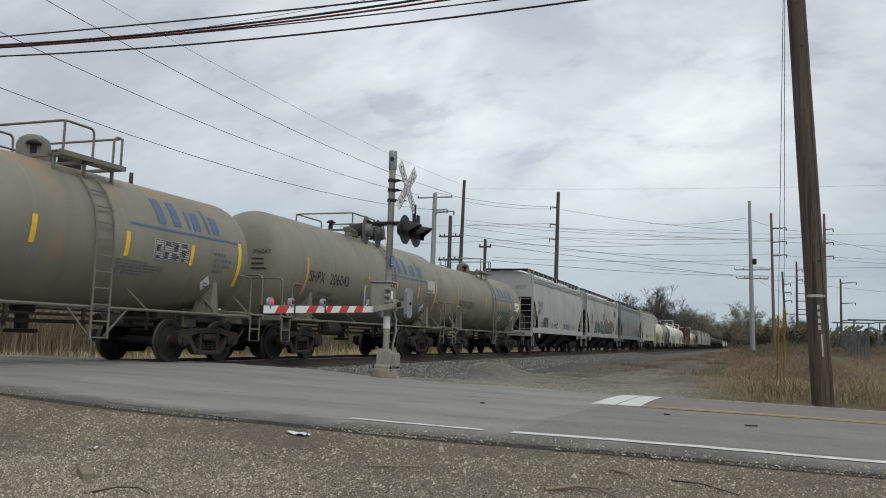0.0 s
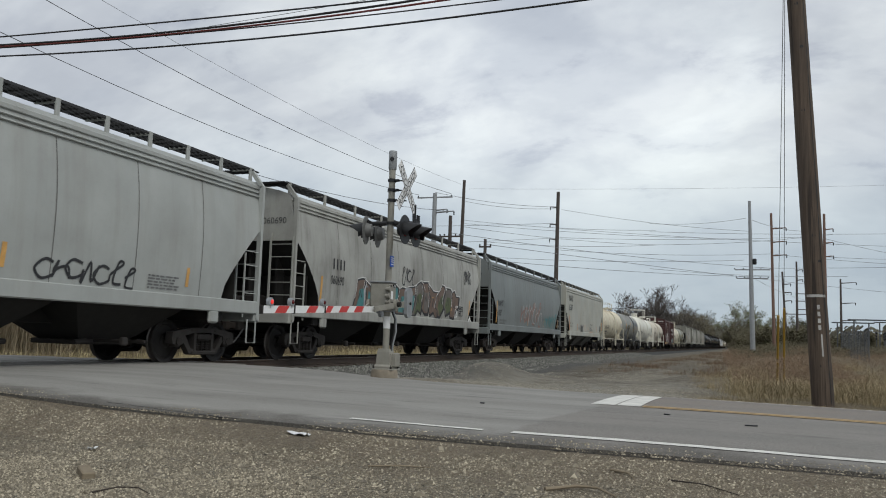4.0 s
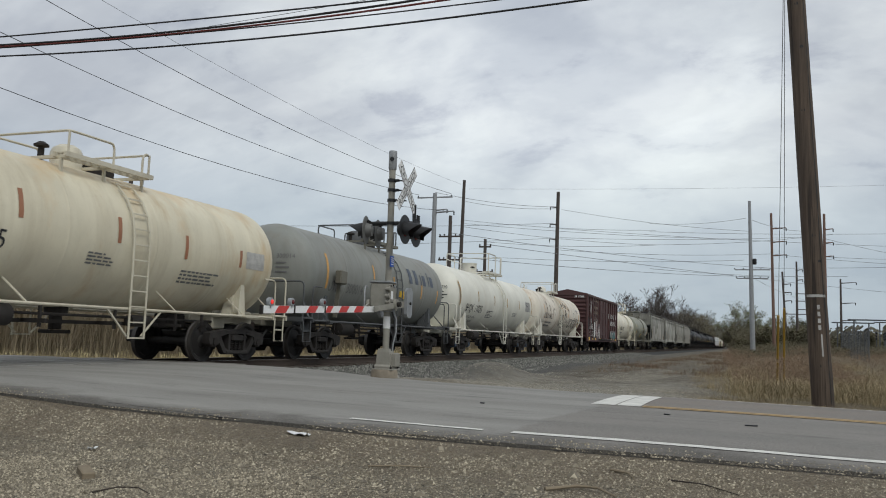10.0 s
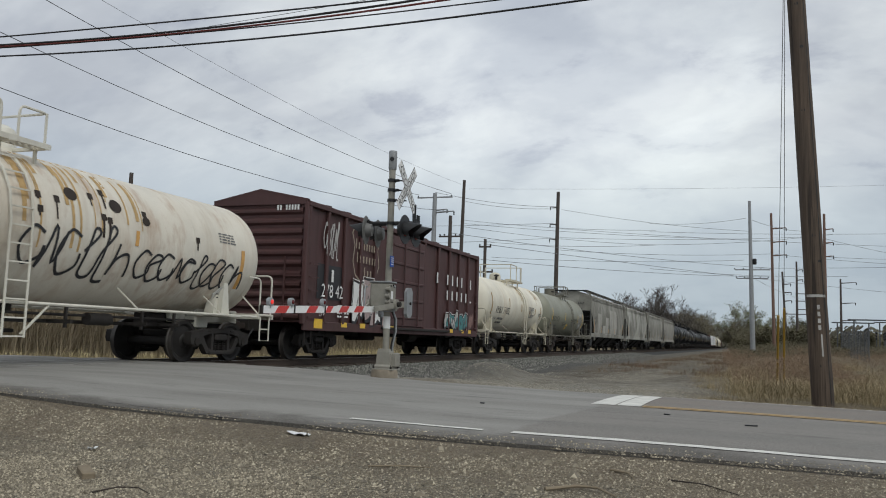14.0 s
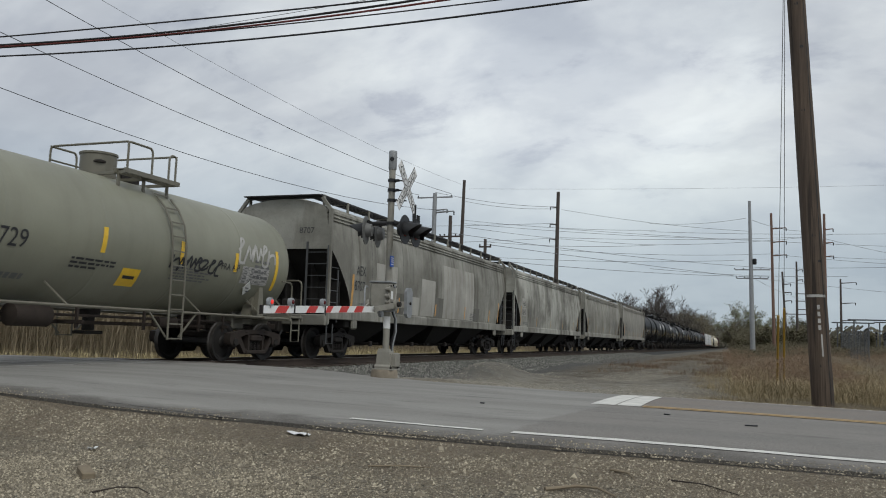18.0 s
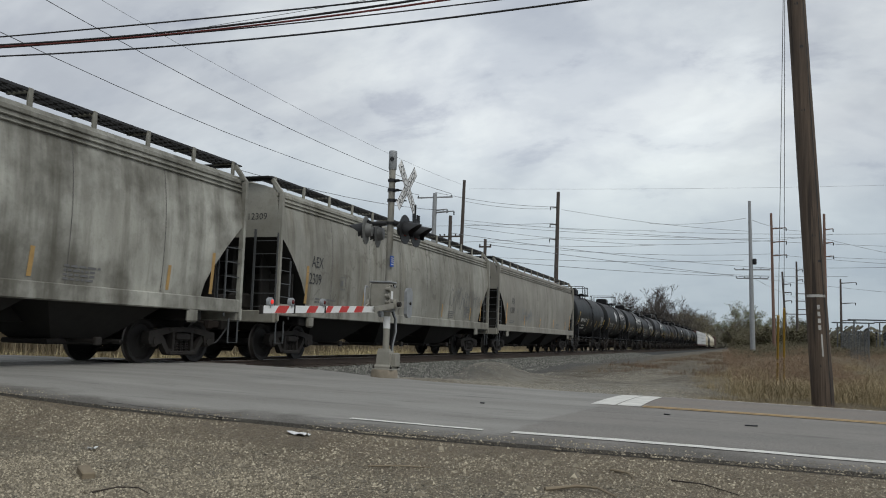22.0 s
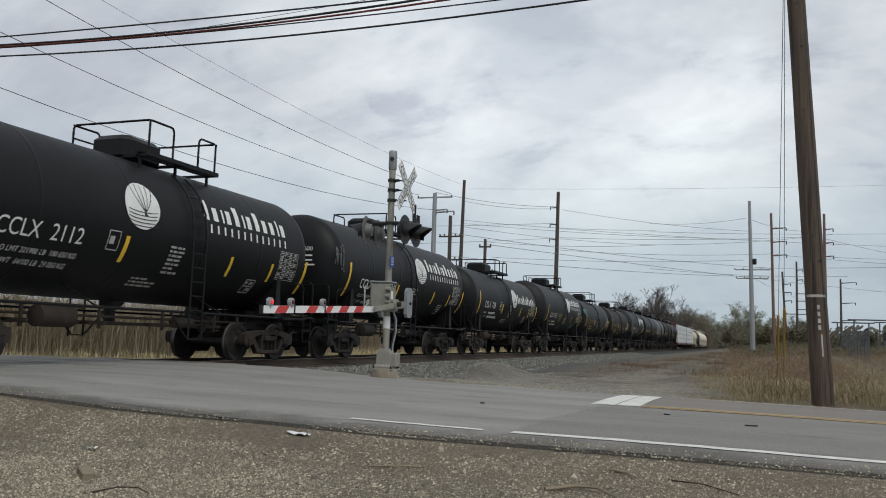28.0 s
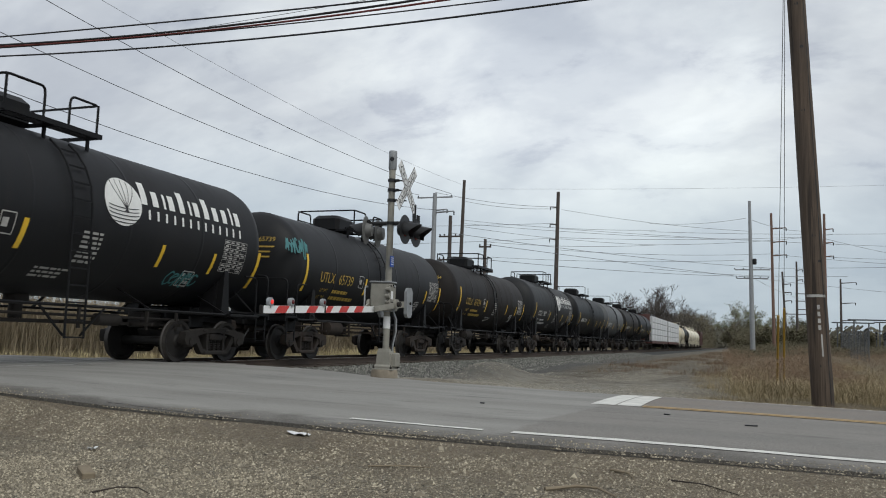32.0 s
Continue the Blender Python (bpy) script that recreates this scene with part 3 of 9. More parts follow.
# long tar-filled crack on the near pavement edge
mb = MB()
pts = [(-6.7 + 0.1 * i, 7.55 - 0.012 * i + 0.03 * noise.noise((i * 0.5, 0, 9))) for i in range(18)]
for i, (x, y) in enumerate(pts):
    mb.v += [(x, y - 0.012, road_z(x, y) + 0.004), (x, y + 0.012, road_z(x, y) + 0.004)]
    if i:
        mb.f.append((2 * i - 2, 2 * i, 2 * i + 1, 2 * i - 1))
part("tar_crack", mb, M_BLACK, road, "dark tar-filled crack")

# ballast bed with its shoulders; rail tops lie at zero
T0, T1 = -420, 900


def bed_z(x, y):
    d = abs(x - TRACK_X)
    z = -0.24 if d < 1.75 else -0.24 - (d - 1.75) * 0.115
    if d > 3.4:
        z = -0.43 - (d - 3.4) * 0.12
    if 6.6 < y < 16.2:
        z = min(z, -0.2)
    return z + 0.03 * noise.noise((x * 1.1, y * 1.1, 5))


bx = [TRACK_X + d for d in (-4.4, -3.6, -2.6, -1.9, -1.2, 0, 1.2, 1.9, 2.6, 3.1, 3.6, 4.0, 4.5)]
by = steps((T0, 0, 30), (0, 16, 2), (16, 60, 1), (60, 200, 10), (200, T1, 70))
bed = part("ballast_bed", sheet(bx, by, bed_z), M_BALLAST_BED)
tagged(bed, "grey crushed stone ballast bed under the railway track", "ballast", kind="structure")

rnd = random.Random(5)


def pebbles(count, area, size, zfun, rr, steep=1.0):
    """Loose stones as low faceted lumps."""
    vs, fs = [], []
    base = [(1, 0, 0), (0.3, 0.95, 0), (-0.8, 0.6, 0), (-0.8, -0.6, 0), (0.3, -0.95, 0), (0.1, 0.05, 0.75)]
    for _ in range(count):
        x, y = area(rr)
        s = size(rr)
        a, z = rr.uniform(0, 6.28), zfun(x, y)
        ca, sa, fl = math.cos(a), math.sin(a), steep * rr.uniform(0.6, 1.2)
        k = len(vs)
        for px, py, pz in base:
            px, py = px * rr.uniform(0.7, 1.2), py * rr.uniform(0.6, 1.1)
            vs.append((x + s * (px * ca - py * sa), y + s * (px * sa + py * ca), z + s * (pz * fl - 0.12)))
        fs += [(k + i, k + (i + 1) % 5, k + 5) for i in range(5)]
    me = bpy.data.meshes.new("stones")
    me.from_pydata(vs, [], fs)
    return me


def stones(name, me, material, label):
    me.materials.append(material)
    return tagged(part(name, me, material), label, "stones", kind="stuff")


def bed_spot(rr):
    y = 15.6 + 75 * rr.random() ** 2.0
    return TRACK_X + rr.uniform(0.85, 4.4 if rr.random() < 0.6 else 6.2 - 0.04 * min(y, 60)), y


stones("ballast_stones", pebbles(66000, bed_spot, lambda r: r.uniform(0.022, 0.055), lambda x, y: bed_z(x, y) if x - TRACK_X < 4.3 else ground_z(x, y), rnd, 1.45), M_BALLAST, "loose grey ballast stones beside the rail")


def shoulder_z(x, y):
    return max(ground_z(x, y), road_z(x, y)) if y > ROAD_NEAR - 0.15 else ground_z(x, y)


def shoulder_spot(rr):
    while True:
        y = 7.75 - 5.4 * rr.random() ** 0.85
        x = rr.uniform(-1.25 * y - 0.6, 0.30 * y + 0.6)
        if y > 2.2 and (y < 7.3 or rr.random() < 0.4) and rr.random() < 0.62 + 1.1 * noise.noise((x * 0.8, y * 1.1, 8.0)) + 0.5 * noise.noise((x * 3.1, y * 3.1, 2.0)) - 0.12 * max(0.0, y - 6.0):
            return x, y


stones("shoulder_gravel", pebbles(150000, shoulder_spot, lambda r: 0.0042 + 0.0105 * r.random() ** 2.6 + (0.012 if r.random() < 0.012 else 0), shoulder_z, rnd, 1.2), M_GRAVEL, "small loose stones on the dirt shoulder")


def apron_spot(rr):
    while True:
        x, y = rr.uniform(-8.2, 0.0), 15.3 + 22 * rr.random() ** 1.5
        heap = math.exp(-((x + 6.9) ** 2 / 1.4 + (y - 23.0) ** 2 / 9.0))
        if x > -7.6 + 0.05 * (y - 16) or heap > 0.2:
            if rr.random() < 0.35 + heap + 1.3 * noise.noise((x * 0.45, y * 0.35, 9.0)) - 0.05 * max(0.0, y - 27):
                return x, y


stones("apron_gravel", pebbles(34000, apron_spot, lambda r: 0.007 + 0.017 * r.random() ** 2, ground_z, rnd, 1.2), M_CRUSHED, "loose pale gravel on the apron beside the track")

# rails and ties
track = tagged(empty("railway_track", pose(TRACK_X, 0, 0)), "railway track of rusty rails on dark timber ties", "railway track", kind="structure")
RAIL = [(-0.068, -0.172), (0.068, -0.172), (0.068, -0.160), (0.012, -0.145), (0.012, -0.045), (0.036, -0.036), (0.036, -0.006), (0.028, 0.0), (-0.028, 0.0), (-0.036, -0.006), (-0.036, -0.036), (-0.012, -0.045), (-0.012, -0.145), (-0.068, -0.160)]
for side in (-0.7535, 0.7535):
    mb, q = MB(), len(RAIL)
    for y in (T0, T1):
        mb.v += [(side + a, y, b) for a, b in RAIL]
    mb.f = [(i, (i + 1) % q, q + (i + 1) % q, q + i) for i in range(q)] + [tuple(range(q - 1, -1, -1)), tuple(range(q, 2 * q))]
    rail = part("rail", mb, M_RAIL, track, "brown rusty steel rail", smooth=False)
    head = MB().box((side, (T0 + T1) / 2, 0.001), (0.05, T1 - T0, 0.006))
    part("railhead", head, M_RAIL_TOP, rail, "polished running surface")
tie = shared("tie", M_TIE, lambda: MB().box((0, 0, 0), (2.6, 0.23, 0.17), bev=0.012))
for i in range(150):
    y = 16.4 + 0.5 * i
    part("tie", tie, M_TIE, track, m=pose(rnd.uniform(-0.03, 0.03), y, -0.262, 0, 0, rnd.uniform(-1, 1)))
mb = MB()
for i in range(1300):
    y = 91.5 + 0.6 * i
    if y < T1:
        mb.box((0, y, -0.262), (2.6, 0.23, 0.17))
for i in range(500):
    y = 6.4 - 0.8 * i
    mb.box((0, y, -0.262), (2.6, 0.23, 0.17))
tagged(part("distant_ties", mb, M_TIE, track, smooth=False), kind="stuff")
# crossing panels between and beside the rails
panel = shared("crossing_panel", M_ROAD, lambda: MB().box((0, 0, -0.11), (1.0, 1.0, 0.2), bev=0.01))
for i in range(5):
    y0, y1 = 6.6 + i * 1.92, 6.6 + i * 1.92 + 1.9
    for x, w in ((0, 1.34), (-1.4, 1.15), (1.4, 1.15)):
        mb = MB().box((x, (y0 + y1) / 2, -0.105), (w, y1 - y0, 0.19), bev=0.01)
        part("crossing_panel", mb, M_ROAD, track, "grey asphalt crossing panel")


# ---- the train: shared running gear ----
WHEEL_R = 0.457


def wheelset_mesh():
    mb = MB()
    for s in (-1, 1):
        prof = [(0.10, -0.06), (0.13, -0.05), (0.155, -0.02), (0.34, 0.01), (0.385, -0.035), (WHEEL_R, -0.045), (WHEEL_R, 0.045), (WHEEL_R + 0.026, 0.062), (WHEEL_R + 0.026, 0.085), (0.40, 0.09), (0.36, 0.04), (0.17, 0.06), (0.13, 0.09), (0.10, 0.10)]
        mb.lathe([(r, -s * h) for r, h in prof], "x", 32, (s * 0.775, 0, 0))
    mb.lathe([(0.085, -0.80), (0.095, -0.5), (0.085, 0), (0.095, 0.5), (0.085, 0.80)], "x", 12)
    for s in (-1, 1):
        mb.lathe([(0.07, 0.80 * s), (0.07, 1.10 * s)], "x", 10)
        for k in range(3):
            a = 2.094 * k
            mb.box((1.105 * s, 0.045 * math.cos(a), 0.045 * math.sin(a)), (0.03, 0.026, 0.026))
    me = mb.mesh("wheelset", M_WHEEL)
    me.materials.append(M_TREAD)
    for p in me.polygons:
        rs = [math.hypot(me.vertices[i].co.y, me.vertices[i].co.z) for i in p.vertices]
        if min(rs) > 0.40:
            p.material_index = 1
    return me


def side_frame():
    """A cast truck side frame with its arch, windows and spring seat."""
    mb = MB()
    for s in (-1, 1):
        mb.prism([(s * 1.12, 0.50), (s * 1.10, 0.66), (s * 0.80, 0.71), (s * 0.45, 0.75), (0, 0.76), (0, 0.66), (s * 0.42, 0.64), (s * 0.70, 0.58), (s * 0.74, 0.40), (s * 0.83, 0.40), (s * 0.84, 0.54), (s * 0.98, 0.54), (s * 0.99, 0.40), (s * 1.08, 0.40)], 0.98, 1.16)
        mb.prism([(s * 0.66, 0.60), (s * 0.72, 0.46), (s * 0.50, 0.20), (s * 0.34, 0.20), (s * 0.34, 0.30), (s * 0.44, 0.30)], 1.0, 1.14)
        mb.prism([(s * 0.27, 0.68), (s * 0.35, 0.68), (s * 0.35, 0.24), (s * 0.27, 0.24)], 0.98, 1.15)
        mb.box((1.06, s * 0.42, 0.705), (0.22, 0.16, 0.05), bev=0.01)
    mb.box((1.06, 0, 0.215), (0.24, 0.84, 0.09), bev=0.02)
    mb.box((1.06, 0, 0.555), (0.26, 0.46, 0.15), bev=0.03)
    return mb


def spring():
    mb = MB()
    for y in (0.0,):
        pts = [(1.08 + 0.055 * math.cos(a * 0.9), y + 0.055 * math.sin(a * 0.9), 0.26 + 0.22 * a / 30) for a in range(31)]
        mb.tube(pts, 0.014, 5)
        mb.lathe([(0.03, 0.26), (0.03, 0.48)], "z", 8, (1.08, y, 0))
    return mb


def bolster_mesh():
    mb = MB().box((0, 0, 0.60), (2.0, 0.38, 0.22), bev=0.04).lathe([(0.2, 0.70), (0.2, 0.80)], "z", 16)
    for s in (-1, 1):
        mb.bar((-1.0, s * 0.42, 0.42), (1.0, s * 0.42, 0.42), 0.08, 0.14)
        mb.bar((-0.95, s * 0.36, 0.36), (0, s * 0.15, 0.36), 0.06, 0.08)
        mb.bar((0.95, s * 0.36, 0.36), (0, s * 0.15, 0.36), 0.06, 0.08)
        for q in (-0.775, 0.775):
            mb.box((q, s * 0.40, 0.43), (0.09, 0.06, 0.30), bev=0.015)
    return mb


ME_WHEELSET = wheelset_mesh()
turning = []
M_BLUE_CAP = plain("blue_bearing_cap", (0.035, 0.06, 0.095), 0.6)
M_GREY_IRON = plain("grey_cast_steel", (0.023, 0.0195, 0.0175), 0.8, vary=0.35)


def truck(car, y, wear, caps=None, spin=True):
    b = part("truck", shared("bolster", wear, bolster_mesh), wear, car, "cast steel freight truck", pose(0, y, 0))
    for s in (0, 180):
        part("side_frame", shared("side_frame", wear, side_frame), wear, b, m=pose(0, 0, 0, 0, 0, s))
        for q in (-0.16, 0.0, 0.16):
            part("spring", shared("spring", M_IRON, spring), M_IRON, b, "coil spring", pose(0, q, 0, 0, 0, s))
        for q in (-0.89, 0.89):
            part("bearing", shared("bearing", caps or M_IRON, lambda: MB().lathe([(0.11, 0.96), (0.125, 0.98), (0.125, 1.13), (0.085, 1.15), (0.085, 1.18)], "x", 14)), caps or M_IRON, b, m=pose(0, q, WHEEL_R, 0, 0, s))
    for q in (-0.89, 0.89):
        w = part("wheelset", ME_WHEELSET, M_WHEEL, b, "dark steel wheelset with worn bright rims", pose(0, q, WHEEL_R))
        if spin:
            turning.append((w, q, car))
    return b


def coupler_mesh():
    return (MB().box((0, 0.0, 0.86), (0.16, 0.9, 0.16), bev=0.02).box((0.03, -0.42, 0.86), (0.28, 0.22, 0.30), bev=0.06).box((-0.10, -0.50, 0.86), (0.10, 0.22, 0.26), bev=0.04))


def end_gear(car, L, wear, colour):
    """Draft sill ends, couplers and air hoses."""
    for s, r in ((-1, 0), (1, 180)):
        part("coupler", shared("coupler", M_IRON_BROWN, coupler_mesh), M_IRON_BROWN, car, "rusty knuckle coupler", pose(0, s * (L / 2 - 0.42), 0, 0, 0, r))
        part("air_hose", shared("air_hose", M_BLACK, lambda: MB().tube([(0.32, 0, 0.78), (0.34, -0.2, 0.62), (0.30, -0.38, 0.42), (0.22, -0.52, 0.40)], 0.025, 7)), M_BLACK, car, "black rubber air hose", pose(0, s * (L / 2 - 0.5), 0, 0, 0, r))
        part("draft_sill", shared("draft_sill", wear, lambda: MB().box((0, 1.3, 0.90), (0.36, 3.0, 0.34), bev=0.02)), wear, car, m=pose(0, s * (L / 2 - 0.7), 0, 0, 0, r))


# ---- lettering and marks that lie on a curved side ----
SQUEEZE = 0.962        # of all lettering along a car


def on(prof, y, z, off):
    return (prof(z) + off, y * SQUEEZE, z)


def strip(mb, prof, y0, y1, z0, z1, off=0.008, skew=0.0):
    """A rectangle of paint or tape on a side, bent to it."""
    q = max(1, math.ceil(abs(z1 - z0) / 0.16))
    k = len(mb.v)
    for i in range(q + 1):
        z = z0 + (z1 - z0) * i / q
        sk = skew * i / q
        mb.v += [on(prof, y0 + sk, z, off), on(prof, y1 + sk, z, off)]
    mb.f += [(k + 2 * i, k + 2 * i + 1, k + 2 * i + 3, k + 2 * i + 2) for i in range(q)]
    return mb


def ribbon(mb, prof, pts, w, off=0.012):
    """A painted stroke along (y, z) points."""
    k = len(mb.v)
    for i, (y, z) in enumerate(pts):
        a, b = pts[max(i - 1, 0)], pts[min(i + 1, len(pts) - 1)]
        dy, dz = b[0] - a[0], b[1] - a[1]
        d = math.hypot(dy, dz) or 1
        ny, nz = -dz / d * w / 2, dy / d * w / 2
        mb.v += [on(prof, y + ny, z + nz, off), on(prof, y - ny, z - nz, off)]
    mb.f += [(k + 2 * i, k + 2 * i + 1, k + 2 * i + 3, k + 2 * i + 2) for i in range(len(pts) - 1)]
    return mb


TEXTS = {}


def words(mb, prof, text, y, z, size, off=0.010, squeeze=1.0):
    """Letters of the built-in font laid on a side, reading along y."""
    if text not in TEXTS:
        TEXTS[text] = text_mesh(text, 1.0)
    vs, fs = TEXTS[text]
    k = len(mb.v)
    mb.v += [on(prof, y + a * size * squeeze, z + b * size, off) for a, b, _ in vs]
    mb.f += [tuple(i + k for i in f) for f in fs]
    return mb


def glyph_bars(mb, prof, y, z, h, heights, pitch=None, fill=0.62):
    """Plain bars in place of letters; heights as parts of the tallest."""
    pitch = pitch or h * 0.72
    for i, q in enumerate(heights):
        if q > 0:
            strip(mb, prof, y + (i + 0.15) * pitch, y + (i + 0.15) * pitch + pitch * fill * (0.62 if q > 0.9 else 0.85), z, z + h * q, 0.010)
    return mb


def small_print(mb, prof, y0, y1, z0, z1, rows, seed):
    """Rows of print too small to read, as broken bars."""
    rr = random.Random(seed)
    dz = (z1 - z0) / rows
    for i in range(rows):
        y = y0
        end = y1 - (y1 - y0) * rr.choice((0, 0, 0.15, 0.35))
        while y < end - 0.05:
            w = rr.uniform(0.06, 0.22)
            strip(mb, prof, y, min(y + w, end), z0 + i * dz, z0 + i * dz + dz * 0.52, 0.009)
            y += w + 0.035
    return mb


def data_table(mb, prof, y0, y1, z0, z1, rows=7, cols=4, bar=0.012):
    for i in range(rows + 1):
        z = z0 + (z1 - z0) * i / rows
        strip(mb, prof, y0, y1, z - bar / 2, z + bar / 2, 0.010)
    for i in range(cols + 1):
        y = y0 + (y1 - y0) * i / cols
        strip(mb, prof, y - bar / 2, y + bar / 2, z0, z1, 0.011)
    rr = random.Random(int(y0 * 100))
    for i in range(rows):
        for j in range(cols):
            if rr.random() < 0.8:
                a, b = y0 + (y1 - y0) * (j + 0.15) / cols, z0 + (z1 - z0) * (i + 0.3) / rows
                strip(mb, prof, a, a + (y1 - y0) / cols * rr.uniform(0.4, 0.7), b, b + (z1 - z0) / rows * 0.42, 0.010)
    return mb


def tag_scrawl(mb, prof, y0, y1, z0, z1, w, seed, strokes=7, slant=0.0):
    """Sprayed handwriting without words: one running line of loops and points, smoothed."""
    rr = random.Random(seed)
    dy, h = (y1 - y0) / strokes, z1 - z0
    step, dy = dy, dy * 1.45
    P = []
    for i in range(strokes):
        c, kind = y0 + step * (i + 0.5), rr.randrange(4)
        lo, hi, k = z0 + h * rr.uniform(0, 0.22), z1 - h * rr.uniform(0, 0.25), rr.uniform(0.05, 0.2) * h
        mid = (lo + hi) / 2
        if kind == 0:
            P += [(c - dy * 0.4, lo), (c - dy * 0.1 + k, hi), (c + dy * 0.1, lo + h * 0.1), (c + dy * 0.45, hi - h * 0.1)]
        elif kind == 1:
            P += [(c + dy * 0.3, hi - h * 0.1), (c - dy * 0.25 + k, hi), (c - dy * 0.5, mid), (c - dy * 0.2, lo), (c + dy * 0.3, lo + h * 0.15), (c + dy * 0.35, mid)]
        elif kind == 2:
            P += [(c - dy * 0.3 + k, hi), (c - dy * 0.4, lo), (c - dy * 0.2, mid), (c + dy * 0.3, hi - h * 0.2), (c + dy * 0.4, lo)]
        else:
            P += [(c - dy * 0.2, mid), (c + dy * 0.35, hi), (c + dy * 0.1, hi + h * 0.05), (c - dy * 0.15, lo), (c + dy * 0.3, lo - h * 0.08)]
        if i and rr.random() < 0.3:
            smooth_stroke(mb, prof, P, w)
            P = []
    if len(P) > 1:
        smooth_stroke(mb, prof, P, w)
    return mb


def smooth_stroke(mb, prof, P, w):
    out = []
    for i in range(len(P) - 1):
        a, b, c, d = P[max(0, i - 1)], P[i], P[i + 1], P[min(len(P) - 1, i + 2)]
        for k in range(5):
            t = k / 5
            out.append(tuple(0.5 * (2 * b[j] + (c[j] - a[j]) * t + (2 * a[j] - 5 * b[j] + 4 * c[j] - d[j]) * t * t + (3 * b[j] - a[j] - 3 * c[j] + d[j]) * t ** 3) for j in (0, 1)))
    ribbon(mb, prof, out + [P[-1]], w)


def bubble_letters(car, prof, y0, y1, z0, z1, count, seed, fills, line, line2, label):
    """A painted piece: interlocked angular shapes with a dark shadow, dark rims and thin light outlines; no word."""
    rr = random.Random(seed)
    dy = (y1 - y0) / count
    groups = {}
    shade, dark, light = MB(), MB(), MB()

    def fan(mb, ring, c, mid, off):
        k0, q = len(mb.v), len(ring)
        for s in (0.0, 0.35, 0.7, 1.0):
            mb.v += [on(prof, c + (p[0] - c) * s, mid + (p[1] - mid) * s, off) for p in ring]
        for r in range(3):
            mb.f += [(k0 + r * q + k, k0 + r * q + (k + 1) % q, k0 + r * q + q + (k + 1) % q, k0 + r * q + q + k) for k in range(q)]

    for i in range(count):
        c, h = y0 + dy * (i + 0.5), (z1 - z0) * rr.uniform(0.78, 1.0)
        b, lean = z0 + (z1 - z0) * rr.uniform(0, 0.15), rr.uniform(-0.25, 0.35)
        mid, q, ring = b + h / 2, 11, []
        for k in range(q):
            a = 2 * math.pi * (k + rr.uniform(-0.3, 0.3)) / q
            rad = rr.choice((0.62, 0.9, 1.0, 1.12)) / max(abs(math.cos(a)), abs(math.sin(a))) ** 0.75
            zz = max(-h / 2, min(h / 2, h / 2 * rad * math.sin(a)))
            ring.append((c + dy * 0.60 * rad * math.cos(a) + lean * zz, mid + zz))
        fan(shade, [(p[0] + (p[0] - c) * 0.10 + 0.07, p[1] + (p[1] - mid) * 0.07 - 0.04) for p in ring], c, mid, 0.006 + 0.0003 * i)
        for part_of, lo, hi in ((fills[rr.randrange(len(fills))], 0.0, 1.0), (fills[rr.randrange(len(fills))], 0.25, 0.62)):
            mb = groups.setdefault(part_of.name, (MB(), part_of))[0]
            sub = ring if hi == 1.0 else [(c + (p[0] - c) * hi + dy * 0.1, mid + (p[1] - mid) * hi - h * 0.12) for p in ring]
            fan(mb, sub, c, mid, (0.009 if hi == 1.0 else 0.0105) + 0.0003 * i)
        ribbon(dark, prof, ring + ring[:2], 0.06, 0.0125)
        ribbon(light, prof, [(p[0] + (p[0] - c) * 0.14 + 0.03, p[1] + (p[1] - mid) * 0.10) for p in ring[1:7]], 0.025, 0.0135)
        ribbon(dark, prof, [(c - dy * 0.12, b + h * 0.35), (c + dy * 0.02, b + h * 0.62), (c + dy * 0.14, b + h * 0.40)], 0.05, 0.0135)
    part("graffiti_shadow", shade, line, car, "sprayed dark shadow of the piece", smooth=False)
    for mb, fm in groups.values():
        part("graffiti_fill", mb, fm, car, label, smooth=False)
    part("graffiti_outline", dark, line, car, "sprayed dark outline", smooth=False)
    part("graffiti_highlight", light, line2, car, "sprayed light outline", smooth=False)


P_BLACK = plain("black_lettering", (0.025, 0.025, 0.028), 0.6, vary=0.15, bump=0)
P_WHITE = plain("white_lettering", (0.72, 0.72, 0.70), 0.6, vary=0.1, bump=0)
P_FAINT = plain("faint_blue_spray", (0.17, 0.20, 0.235), 0.7, vary=0.25, bump=0)
P_BLUE = plain("faded_blue_lettering", (0.085, 0.13, 0.22), 0.6, vary=0.2, bump=0)
P_GREY = plain("grey_lettering", (0.14, 0.14, 0.14), 0.6, vary=0.2, bump=0)
P_YELLOW = plain("dull_yellow_lettering", (0.45, 0.30, 0.05), 0.6, vary=0.2, bump=0)
P_TEAL = plain("teal_spray", (0.055, 0.20, 0.205), 0.6, vary=0.3, bump=0)
P_GREEN = plain("green_spray", (0.05, 0.20, 0.12), 0.6, vary=0.3, bump=0)
P_RED = plain("brick_red_spray", (0.25, 0.145, 0.125), 0.6, vary=0.3, bump=0)
P_OLIVE = plain("olive_spray", (0.20, 0.21, 0.07), 0.6, vary=0.3, bump=0)
P_OLIVE_DARK = plain("moss_green_spray", (0.085, 0.105, 0.045), 0.6, vary=0.3, bump=0)
P_TAUPE = plain("taupe_spray", (0.13, 0.115, 0.10), 0.6, vary=0.3, bump=0)
P_BROWN = plain("brown_spray", (0.15, 0.10, 0.075), 0.6, vary=0.3, bump=0)
P_PALE = plain("pale_grey_spray", (0.42, 0.41, 0.39), 0.6, vary=0.3, bump=0)
P_ORANGE = plain("orange_marker_paint", (0.60, 0.24, 0.07), 0.6, vary=0.2, bump=0)
